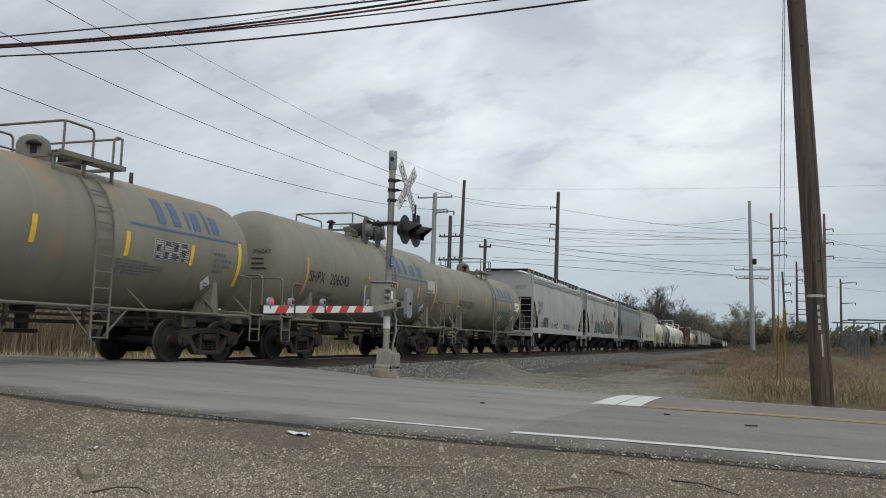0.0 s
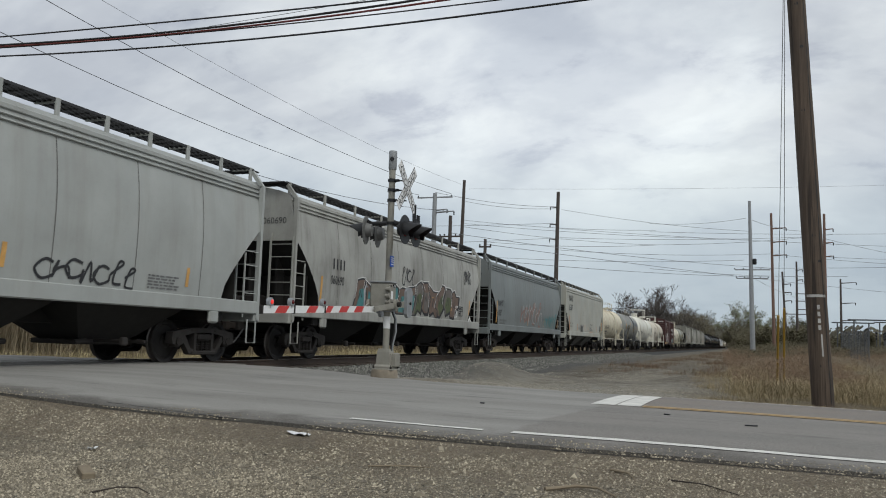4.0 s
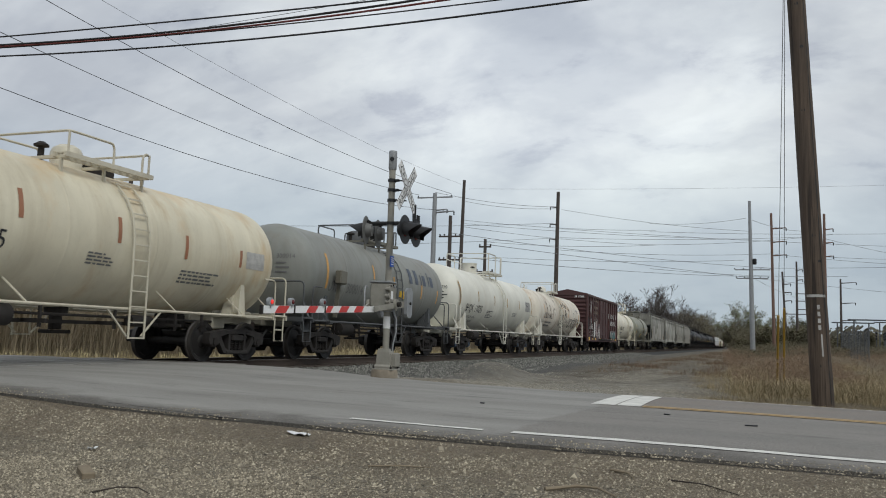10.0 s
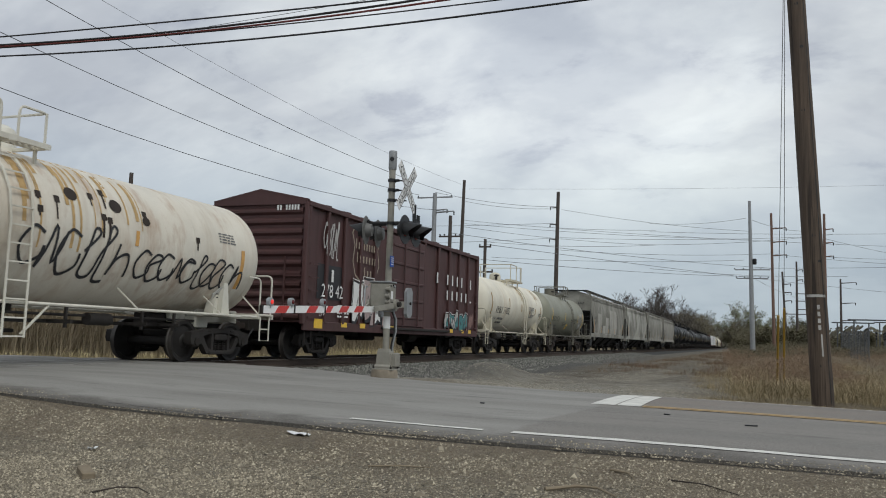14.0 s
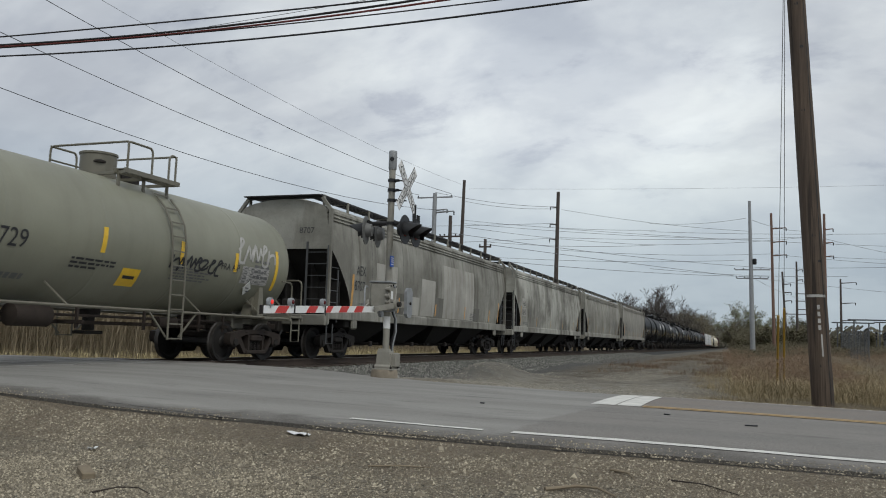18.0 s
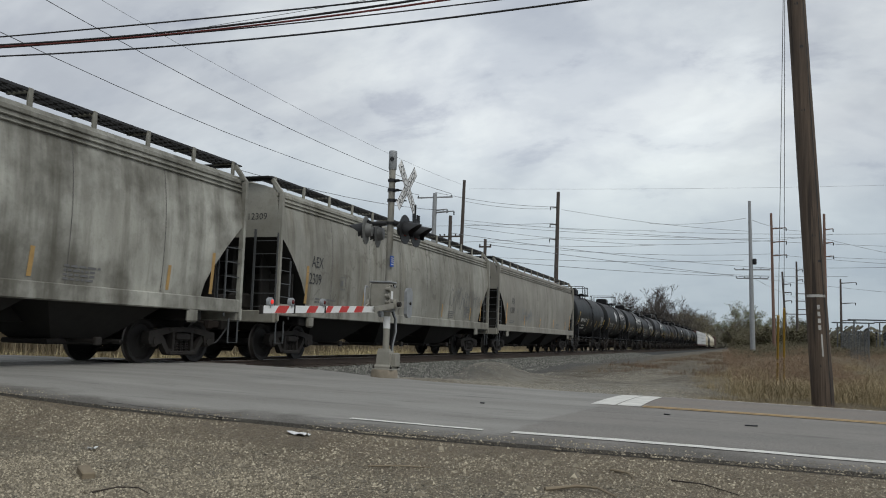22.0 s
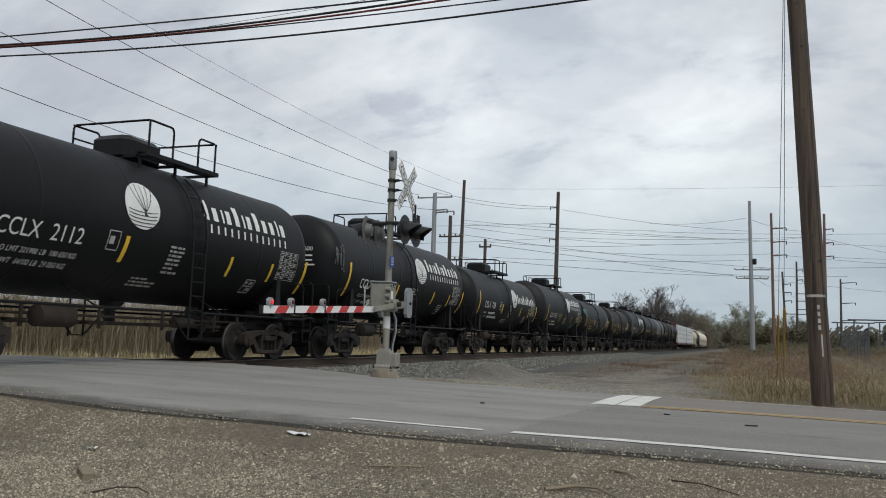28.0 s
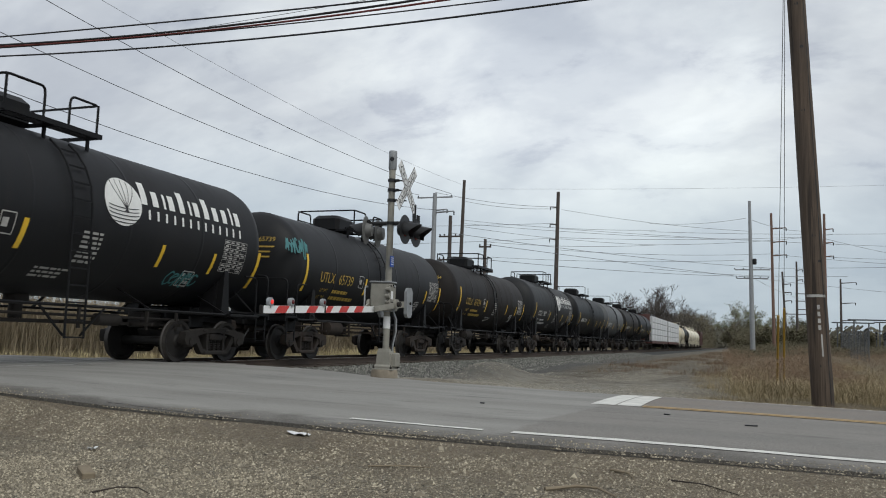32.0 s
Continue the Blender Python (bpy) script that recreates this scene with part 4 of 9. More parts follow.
P_PATCH = paint("pale_repaint_patch", (0.47, 0.455, 0.41), (0.14, 0.12, 0.09), 0.7, rough=0.6, seed=31, soot=0.3)


P_PATCH_DARK = paint("sooty_patch", (0.155, 0.150, 0.130), (0.07, 0.06, 0.045), 0.8, rough=0.65, seed=34, soot=0.3)


def reflectors(car, prof, spots, material):
    """Reflector tapes: (y, z0, z1, width)."""
    for y, z0, z1, w in spots:
        part("reflector_strip", strip(MB(), prof, y, y + w, z0, z1, 0.010, 0.02), material, car, "upright reflector strip", smooth=False)


# ---- tank cars ----
def bend(a, b, c, n=5):
    """Points of a rounded corner from a over b to c."""
    a, b, c = Vector(a), Vector(b), Vector(c)
    return [tuple((1 - t) ** 2 * a + 2 * t * (1 - t) * b + t * t * c) for t in [i / n for i in range(n + 1)]]


def tank_car(L, y, name_label, body, gear, wear, r=1.5, zc=2.75, dome="box", trim=None, walk_mat=None, plat=(0.0, 0.8, 1.66, 2.35), ladder=0.9, wide_rail=True, caps=None, spin=True, near=True, hw=0.82, rail_h=0.66, hatch=0.05):
    """A tank car centred at y. Returns it and its side profile."""
    car = tagged(empty("tank_car", pose(TRACK_X, y, 0)), name_label, "tank car", "cars of the freight train")
    trim = trim or gear
    walk_mat = walk_mat or gear
    plat, ladder, hatch = tuple(v * SQUEEZE for v in plat), ladder * SQUEEZE, hatch * SQUEEZE
    half = L / 2 - 0.55
    top = zc + r

    def prof(z):
        return math.sqrt(max(0.0, r * r - (z - zc) ** 2))

    pr = []
    dep = 0.62
    for i in range(9):
        a = math.pi / 2 * i / 8
        pr.append((max(0.02, r * math.sin(a) ** 0.85), -half + dep - dep * math.cos(a)))
    pr.append((r, -half + dep + 0.05))
    seams = [-half * 0.55, -half * 0.18, half * 0.2, half * 0.56]
    for s in seams:
        pr += [(r, s - 0.07), (r, s - 0.022), (r + 0.004, s - 0.012), (r + 0.004, s + 0.012), (r, s + 0.022), (r, s + 0.07)]
    pr += [(a, -b) for a, b in reversed(pr[:10])]
    part("tank_shell", MB().lathe(pr, "y", 56, (0, 0, zc)).mesh("tank_shell", body, angle=50), body, car, name_label)
    # saddles and stub sills
    for s, rot in ((-1, 0), (1, 180)):
        yb = half - 1.55
        sad = MB()
        for x in (-1, 1):
            sad.prism([(yb - 0.30, 1.05), (yb + 0.22, 1.05), (yb + 0.10, zc - r * 0.62), (yb - 0.16, zc - r * 0.62)], x * 0.85, x * (r * 0.80))
            sad.prism([(yb - 0.16, 1.02), (yb + 0.16, 1.02), (yb + 0.05, zc - r * 0.45), (yb - 0.09, zc - r * 0.45)], x * (r * 0.80), x * (r * 0.90))
            sad.box((x * r * 0.62, yb, 1.06), (r * 1.0, 0.52, 0.06), bev=0.01)
        sad.box((0, yb, 1.0), (1.2, 0.5, 0.5), bev=0.03)
        if rot == 0:
            sad.v = [(-x, -b, z) for x, b, z in sad.v]
        part("saddle", sad, trim, car, "steel tank saddle")
        sill = MB().box((0, s * (half - 1.0), 1.05), (0.62, 2.6, 0.34), bev=0.03)
        part("stub_sill", sill, gear, car)
        # end platform and steps
        ye = s * (L / 2 - 0.72)
        pl = MB().box((0, ye, 1.12), (2.9, 0.62, 0.05), bev=0.01).bar((-1.45, ye - s * 0.30, 1.08), (1.45, ye - s * 0.30, 1.08), 0.05, 0.12).bar((-1.45, ye + s * 0.31, 1.08), (1.45, ye + s * 0.31, 1.08), 0.05, 0.12)
        part("end_platform", pl, trim, car, "steel end platform")
        for x in (-1.42, 1.42):
            st = MB().tube([(x, ye - 0.2, 1.08), (x, ye - 0.2, 0.50), (x, ye + 0.2, 0.50), (x, ye + 0.2, 1.08)], 0.02, 6).bar((x, ye - 0.2, 0.78), (x, ye + 0.2, 0.78), 0.03)
            part("stirrup_step", st, trim, car, "steel stirrup step")
            w = 0.55 if wide_rail else 0.35
            y1, y2 = ye + s * 0.25, ye - s * 0.25
            hr = MB().tube([(x, y1, 1.14)] + bend((x, y1, 1.95), (x, y1, 2.10), (x - math.copysign(0.15, x), y1, 2.10)) + [(math.copysign(0.35, x), y1, 2.10)], 0.022, 7)
            part("end_handrail", hr, trim, car, "bent pipe handrail")
            hr = MB().tube([(x, y2, 1.14)] + bend((x, y2, 1.85), (x, y2, 2.0), (x, y2 - s * 0.15, 2.0)) + [(x, y2 - s * 0.5, 2.0)], 0.02, 7)
            part("end_handrail", hr, trim, car, "bent pipe handrail")
        for x in (-1, 1):
            part("brace", MB().bar((x * 1.35, ye - s * 0.2, 1.15), (x * 0.9, ye - s * 0.55, 1.75), 0.05, 0.03), trim, car)
    # side rails along the bottom with their brackets
    for x in (-1, 1):
        xx = x * (r + 0.03)
        part("side_rail", MB().tube([(xx, -(L / 2 - 1.0), 1.07), (xx, L / 2 - 1.0, 1.07)], 0.028, 8), trim, car, "long pipe side rail")
        for q in (-0.46, -0.2, 0.2, 0.46):
            yq = q * L * 0.72
            part("rail_bracket", MB().bar((xx, yq, 1.07), (x * prof(1.50), yq - 0.18, 1.48), 0.07, 0.018), trim, car)
        # ladder from step to platform over the curve of the shell
        ld = MB()
        zs = [0.52 + i * 0.3 for i in range(13)]
        for o in (-0.22, 0.22):
            pts = []
            for z in [0.50, 1.1, 1.6, 2.2, zc, zc + 0.45, zc + 0.8, zc + 1.05, zc + 1.25]:
                if z > top - 0.12:
                    continue
                xo = max(prof(z) if z > zc else r, prof(z)) + 0.09
                pts.append((x * xo, ladder + o, z))
            ld.tube(pts, 0.022, 6)
        for z in zs:
            if z < top - 0.2:
                xo = (prof(z) if z > zc else r) + 0.09
                ld.bar((x * xo, ladder - 0.22, z), (x * xo, ladder + 0.22, z), 0.026)
        part("ladder", ld, trim, car, "steel rung ladder up the tank side")
        for q in (-1, 1):
            part("ladder_brace", MB().bar((xx, ladder + q * 0.75, 1.05), (xx, ladder + q * 0.2, 0.55), 0.03), trim, car)
    # top platform, fittings and railings
    p0, p1, p2, p3 = plat
    zp = top + 0.05
    pf = MB()
    for x in (-hw - 0.03, -hw + 0.24, hw - 0.24, hw + 0.03):
        pf.bar((x, p0 - 0.1, zp - 0.02), (x, p3 + 0.1, zp - 0.02), 0.05, 0.09)
    for i in range(12):
        yy = p0 + (p3 - p0) * i / 11
        for x in (-hw + 0.1, hw - 0.1):
            pf.box((x, yy, zp + 0.02), (0.26, 0.06, 0.02))
    for yy in (p0, (p0 + p3) / 2, p3):
        pf.bar((-hw - 0.05, yy, zp - 0.05), (hw + 0.05, yy, zp - 0.05), 0.06, 0.06)
        for x in (-1, 1):
            pf.bar((x * 0.8, yy, zp), (x * 0.8, yy, zc + math.sqrt(r * r - 0.64) - 0.03), 0.05)
    part("top_platform", pf, walk_mat, car, "steel grate platform on the tank top")
    zr = top + rail_h
    rails = [[(-hw, p0, zp)] + bend((-hw, p0, zr - 0.12), (-hw, p0, zr), (-hw + 0.12, p0, zr)) + [(hw - 0.12, p0, zr)] + bend((hw - 0.08, p0, zr), (hw, p0, zr), (hw, p0 + 0.12, zr)) + [(hw, p1 - 0.14, zr)] + bend((hw, p1 - 0.1, zr), (hw, p1, zr), (hw, p1, zr - 0.15)) + [(hw, p1, zp)],
             [(hw, p0, zr), (hw, p0, zp)],
             [(-hw, p0, zr)] + [(-hw, p1 - 0.14, zr)] + bend((-hw, p1 - 0.1, zr), (-hw, p1, zr), (-hw, p1, zr - 0.15)) + [(-hw, p1, zp)],
             [(hw, p2, zp)] + bend((hw, p2, zr - 0.15), (hw, p2, zr), (hw, p2 + 0.12, zr)) + bend((hw, p3 - 0.1, zr), (hw, p3, zr), (hw - 0.1, p3, zr)) + [(-hw, p3, zr), (-hw, p3, zp)],
             [(hw, p3, zr), (hw, p3, zp)],
             [(-hw, p2, zp)] + bend((-hw, p2, zr - 0.15), (-hw, p2, zr), (-hw, p2 + 0.12, zr)) + [(-hw, p3, zr)]]
    for k, pts in enumerate(rails if near else rails[::2]):
        part("platform_rail", MB().tube(pts, 0.024, 6), trim, car, "pipe railing of the platform")
    if wide_rail:
        part("platform_rail", MB().tube([(-hw, p0, zr - 0.28), (-hw, p3, zr - 0.28)], 0.02, 6), trim, car, "pipe railing of the platform")
    if dome == "box":
        d = MB().box((0, p0 + 0.52, top + 0.20), (0.95, 1.18, 0.56), bev=0.11)
        part("dome_housing", d, gear, car, "rounded black housing over the valves")
        part("vent_cap", MB().lathe([(0.09, top + 0.42), (0.09, top + 0.47), (0.05, top + 0.49)], "z", 12, (0, p0 + 0.35, 0)), gear, car)
    else:
        d = MB().lathe([(0.30, top - 0.05), (0.30, top + 0.28), (0.26, top + 0.38), (0.15, top + 0.45), (0.02, top + 0.47)] if dome == "round" else [(0.36, top - 0.05), (0.36, top + 0.42), (0.38, top + 0.43), (0.38, top + 0.47), (0.02, top + 0.50)], "z", 24, (0, hatch, 0))
        part("manway", d, trim, car, "round manway with its lid")
        v = MB().lathe([(0.06, top), (0.06, top + 0.22), (0.14, top + 0.24), (0.14, top + 0.27), (0.05, top + 0.33)], "z", 12, (0.2, p0 + 0.1, 0))
        part("valve", v, M_IRON, car, "dark mushroom-shaped valve")
        part("valve", MB().lathe([(0.05, top - 0.03), (0.05, top + 0.2), (0.09, top + 0.21), (0.09, top + 0.25)], "z", 10, (-0.15, p1 + 0.2, 0)), M_IRON, car, "small dark valve")
        part("valve_pipe", MB().bar((0.2, p1, top + 0.06), (0.2, p2, top + 0.06), 0.09, 0.16), M_IRON, car, "dark pipe between the valves")
    # underneath: outlet, brake gear
    part("bottom_outlet", MB().lathe([(0.22, zc - r + 0.06), (0.22, zc - r - 0.10), (0.12, zc - r - 0.16), (0.12, zc - r - 0.42)], "z", 14, (0, 0.1, 0)).box((0, 0.1, zc - r - 0.46), (0.34, 0.5, 0.07), bev=0.015), M_IRON, car, "bottom outlet valve")
    bg = MB().tube([(0.55, -L * 0.36, 0.92), (0.55, L * 0.36, 0.92)], 0.03, 6)
    bg.lathe([(0.05, -0.45), (0.2, -0.40), (0.2, 0.40), (0.05, 0.45)], "y", 14, (0.72, -L * 0.16, 0.88))
    bg.lathe([(0.12, -0.3), (0.12, 0.3)], "y", 12, (0.6, L * 0.13, 0.86))
    bg.bar((0.35, -L * 0.30, 0.78), (0.35, L * 0.30, 0.80), 0.05, 0.07)
    for q in (-0.22, -0.08, 0.06, 0.2, 0.27):
        bg.bar((0.8, q * L, 1.08), (0.8, q * L, 0.68), 0.05).bar((0.3, q * L, 0.8), (0.95, q * L, 0.8), 0.06, 0.06)
    part("brake_gear", bg, wear, car, "brake cylinder, reservoir and rods")
    for q in (-1, 1):
        truck(car, q * (half - 1.55), wear, caps, spin)
    end_gear(car, L, wear, gear)
    return car, prof


def head_words(car, L, r, zc, x, z, text, size, ink):
    """Figures on the domed head of a tank, which faces the front."""
    half, dep = L / 2 - 0.55, 0.62
    if text not in TEXTS:
        TEXTS[text] = text_mesh(text, 1.0)
    vs, fs = TEXTS[text]
    mb = MB()

    def face(a, b):
        q = min(1.0, (math.hypot(a, b - zc) / r) ** (1 / 0.85))
        return (a, -half + dep - dep * math.sqrt(1 - q * q) - 0.012, b)
    mb.v = [face(x + a * size, z + b * size) for a, b, _ in vs]
    mb.f = fs
    part("head_number", mb, ink, car, "small running number on the tank head", smooth=False)
    ln, rr = MB(), random.Random(int(L * 100))
    for i in range(3):
        x1 = x + size * rr.uniform(1.6, 2.6)
        k, zz = len(ln.v), z - size * (0.9 + 0.75 * i)
        for q in range(5):
            xx = x + (x1 - x) * q / 4
            ln.v += [face(xx, zz), face(xx, zz + size * 0.24)]
        ln.f += [(k + 2 * q, k + 2 * q + 2, k + 2 * q + 3, k + 2 * q + 1) for q in range(4)]
    part("head_print", ln, ink, car, "small stencilled print on the head", smooth=False)


# ---- covered hoppers ----
def hopper_car(L, y, label, body, gear, wear, curved=True, bays=3, post=None, spin=True, walk_mat=None, walk_full=True, caps=None, number="", rung=None, bay=None):
    """A covered hopper centred at y. Returns it and its side profile."""
    car = tagged(empty("hopper_car", pose(TRACK_X, y, 0)), label, "hopper car", "cars of the freight train")
    post = post or body
    he, zb, ze = L / 2 - 0.78, 1.36, 4.22

    def prof(z):
        if curved:
            s = (z - 2.55) / 1.7
            return 1.56 - 0.10 * s * s if z < 2.55 else 1.56 - 0.20 * s * s
        return 1.52 if z < 3.95 else 1.52 - 0.05 * (z - 3.95) / 0.27

    def bottom(d):
        if d < 0.12:
            return 3.10
        if d < 1.38:
            return 3.10 - (3.10 - 1.80) * (d - 0.12) / 1.26 * (0.8 + 0.2 * (d - 0.12) / 1.26) if curved else 2.95 - 1.15 * (d - 0.12) / 1.26
        return max(zb, 1.80 - (d - 1.38) * 4.0)

    roof = [(0.97, 0.10), (0.72, 0.22), (0.40, 0.30), (0.0, 0.33)]
    ys = [-he, -he + 0.10, -he + 0.14] + [-he + 0.14 + 1.26 * i / 6 for i in range(1, 7)] + [-he + 1.5, -he + 2.2]
    ys += [-he + 2.2 + (2 * he - 4.4) * i / 24 for i in range(1, 24)]
    ys += [-v for v in reversed(ys[:11])]
    mb, n = MB(), None
    for yy in ys:
        b = bottom(he - abs(yy))
        zs = [b + (ze - b) * i / 12 for i in range(13)]
        right = [(prof(z), z) for z in zs] + [(prof(ze) * k, ze + h) for k, h in roof]
        ring = [(0.0, b)] + right + [(-a, c) for a, c in reversed(right[:-1])]
        n = len(ring)
        mb.v += [(a, yy, c) for a, c in ring]
    for i in range(len(ys) - 1):
        mb.f += [(i * n + j, i * n + (j + 1) % n, (i + 1) * n + (j + 1) % n, (i + 1) * n + j) for j in range(n)]
    mb.f += [tuple(range(n)), tuple((len(ys) - 1) * n + j for j in reversed(range(n)))]
    me = mb.mesh("hopper_body", body, angle=40)
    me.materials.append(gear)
    # downward faces and low end slopes take the dark gear colour as painted shade
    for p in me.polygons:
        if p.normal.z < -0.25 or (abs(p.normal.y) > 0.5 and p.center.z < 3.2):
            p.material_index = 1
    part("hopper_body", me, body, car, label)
    # top chord rails and roll formed edge
    for s in (-1, 1):
        for z, w in ((ze - 0.03, 0.10), (ze - 0.17, 0.035), (ze - 0.27, 0.035)) if curved else ((ze - 0.04, 0.10), (ze - 0.20, 0.06)):
            part("top_chord", MB().box((s * (prof(z) + 0.02), 0, z), (0.05, 2 * he, w), bev=0.015), body, car, "pressed steel top chord")
        # weld seams of the side sheets
        for k in range(1, 7):
            yy = -he + 2 * he * k / 7
            if curved and abs(yy) < he - 1.6:
                part("side_seam", strip(MB(), lambda z: s * 0 + prof(z), yy, yy + 0.02, zb, ze - 0.3, 0.004).mesh("side_seam", M_SEAM), M_SEAM, car, m=pose(0, 0, 0) if s > 0 else pose(0, 0, 0, 0, 0, 180))
        sill = MB().box((s * 1.50, 0, 1.28), (0.14, 2 * he - (0.0 if curved else 2.6), 0.30), bev=0.02)
        part("side_sill", sill, post, car, "deep side sill")
    if number:
        mb = MB()
        vs, fs = text_mesh(number, 0.24)
        mb.v, mb.f = [(0.55 + a, -he - 0.006, 3.55 + b) for a, b, _ in vs], fs
        part("end_number", mb, P_BLACK, car, "small running number on the end", smooth=False)
    # hoppers below
    span = (2 * he - 4.2) / bays
    for k in range(bays):
        c = -he + 2.1 + span * (k + 0.5)
        h = MB()
        top = [(-1.42, c - span / 2, zb), (1.42, c - span / 2, zb), (1.42, c + span / 2, zb), (-1.42, c + span / 2, zb)]
        mid = [(-1.0, c - span * 0.36, 0.94), (1.0, c - span * 0.36, 0.94), (1.0, c + span * 0.36, 0.94), (-1.0, c + span * 0.36, 0.94)]
        g2 = span * 0.19
        low = [(-0.5, c - g2, 0.46), (0.5, c - g2, 0.46), (0.5, c + g2, 0.46), (-0.5, c + g2, 0.46)]
        h.add(top + mid + low, [(i, (i + 1) % 4, 4 + (i + 1) % 4, 4 + i) for i in range(4)] + [(4 + i, 4 + (i + 1) % 4, 8 + (i + 1) % 4, 8 + i) for i in range(4)] + [(0, 1, 2, 3), (11, 10, 9, 8)])
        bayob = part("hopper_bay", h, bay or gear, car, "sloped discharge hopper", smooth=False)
        g = MB().box((0, c, 0.42), (1.1, 2 * g2 + 0.30, 0.10), bev=0.02).tube([(-0.9, c - 0.3, 0.45), (1.25, c - 0.3, 0.45)], 0.04, 8).tube([(-0.9, c + 0.3, 0.45), (1.25, c + 0.3, 0.45)], 0.03, 8).box((1.25, c - 0.3, 0.45), (0.10, 0.16, 0.16), bev=0.02).tube([(0.7, c - g2 - 0.02, 0.44), (0.7, c - g2 - 0.32, 0.42)], 0.05, 8).tube([(0.7, c + g2 + 0.02, 0.44), (0.7, c + g2 + 0.32, 0.42)], 0.05, 8)
        part("outlet_gate", g, wear, bayob, "outlet gate with crank shaft")
    # centre sill
    part("centre_sill", MB().box((0, 0, 0.98), (0.42, L - 2.4, 0.46), bev=0.02), gear, car)
    # ends: bolster, platform, corner posts, added dark fill plates, ladders
    for s, rot in ((-1, 0), (1, 180)):
        ye = s * (he - 0.05)
        part("end_sill", MB().box((0, s * (he - 0.02), 1.10), (3.06, 0.24, 0.30), bev=0.02).box((0, s * (he - 0.7), 1.22), (3.0, 1.3, 0.05)), post, car, "end sill and platform")
        # web enlarged to close the view through to the sky with a dark sheet
        part("bolster_web", MB().box((0, s * (he - 1.62), 1.55), (2.8, 0.03, 0.62)), gear, car, "dark transverse web plate, enlarged to block the sky")
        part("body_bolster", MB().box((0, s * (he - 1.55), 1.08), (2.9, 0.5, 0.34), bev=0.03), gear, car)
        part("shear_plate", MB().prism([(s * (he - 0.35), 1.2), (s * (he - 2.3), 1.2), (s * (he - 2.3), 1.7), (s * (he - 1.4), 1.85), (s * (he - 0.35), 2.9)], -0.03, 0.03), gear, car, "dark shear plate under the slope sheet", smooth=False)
        # plates added to block the sky, near black in place of shade
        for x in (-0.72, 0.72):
            part("slope_fill_plate", MB().prism([(s * (he - 0.50), 1.2), (s * (he - 2.0), 1.2), (s * (he - 2.0), 1.5), (s * (he - 1.4), 1.82), (s * (he - 0.50), 2.75)], x - 0.03, x + 0.03), gear, car, "added dark plate under the slope sheet", smooth=False)
        part("end_fill_plate", MB().box((0, s * (he - 0.9), 1.72), (2.9, 0.03, 1.04)), gear, car, "added dark transverse plate blocking the gap under the slope sheet")
        part("brake_valve", MB().box((0.15, s * (he - 0.45), 1.50), (0.5, 0.35, 0.4), bev=0.05).lathe([(0.18, -0.35), (0.18, 0.35)], "x", 14, (-0.6, s * (he - 0.5), 1.5)), wear, car, "air brake valve and reservoir")
        for x in (-1, 1):
            xx = x * 1.52
            pts = [(xx, ye, 1.0), (xx, ye, ze - 0.05)] + bend((xx, ye, ze), (xx, ye, ze + 0.22), (x * 1.30, ye, ze + 0.36))
            cp = MB().bar((xx, ye, 1.0), (xx, ye, ze), 0.11, 0.09).bar((xx, ye, ze - 0.02), (x * 1.22, ye, ze + 0.36), 0.09, 0.09)
            part("corner_post", cp, post, car, "steel corner post")
            ld = MB()
            yl = s * (he - 0.62)
            ld.bar((xx, yl, 1.05), (xx, yl, 2.55), 0.035, 0.03)
            for i in range(5):
                ld.bar((xx, ye, 1.28 + 0.33 * i), (xx, yl, 1.28 + 0.33 * i), 0.02)
            ld.tube([(xx, ye, 1.0), (xx, ye, 0.45), (xx, ye - s * 0.36, 0.45), (xx, ye - s * 0.36, 1.0)], 0.02, 6)
            part("side_ladder", ld, rung or post, car, "ladder of steel rungs")
            el = MB().bar((x * 0.85, s * (he + 0.03), 1.2), (x * 0.85, s * (he + 0.03), 3.3 if s < 0 else 2.6), 0.05, 0.04)
            el.bar((xx, s * (he + 0.04), 1.2), (xx, s * (he + 0.04), 3.2 if s < 0 else 2.8), 0.03, 0.03)
            for i in range(6 if s < 0 else 5):
                el.bar((x * 0.85, s * (he + 0.04), 1.35 + 0.33 * i), (xx, s * (he + 0.04), 1.35 + 0.33 * i), 0.02)
            part("end_ladder", el, rung or post, car, "ladder of steel rungs")
            part("jacking_bracket", MB().box((x * 1.52, s * (he - 1.75), 1.02), (0.10, 0.34, 0.30), bev=0.04), post, car)
        dark = MB().box((0, s * (he - 0.02), 3.12), (2.7, 0.03, 0.04))
        part("end_stiffener", dark, post, car)
        # crossover grating at roof level
        part("end_walkway", MB().box((0, s * (he + 0.02), ze + 0.40), (2.5, 0.34, 0.035), bev=0.01).bar((-1.22, ye, ze + 0.36), (1.22, ye, ze + 0.36), 0.06), M_GRATE, car, "dark grate end walkway")
    # running boards with their stands, and hatches
    for x in (-1, 1):
        rb = MB()
        for q in (0.72, 0.84, 0.96, 1.08, 1.20):
            rb.bar((x * q, -he, ze + 0.42), (x * q, he, ze + 0.42), 0.045, 0.05)
        for i in range(int(2 * he / 0.30)):
            rb.box((x * 0.96, -he + 0.15 + 0.30 * i, ze + 0.425), (0.52, 0.10, 0.02))
        part("running_board", rb, walk_mat or M_GRATE, car, "dark steel grate running board", smooth=False)
        cnt = 12 if walk_full else 8
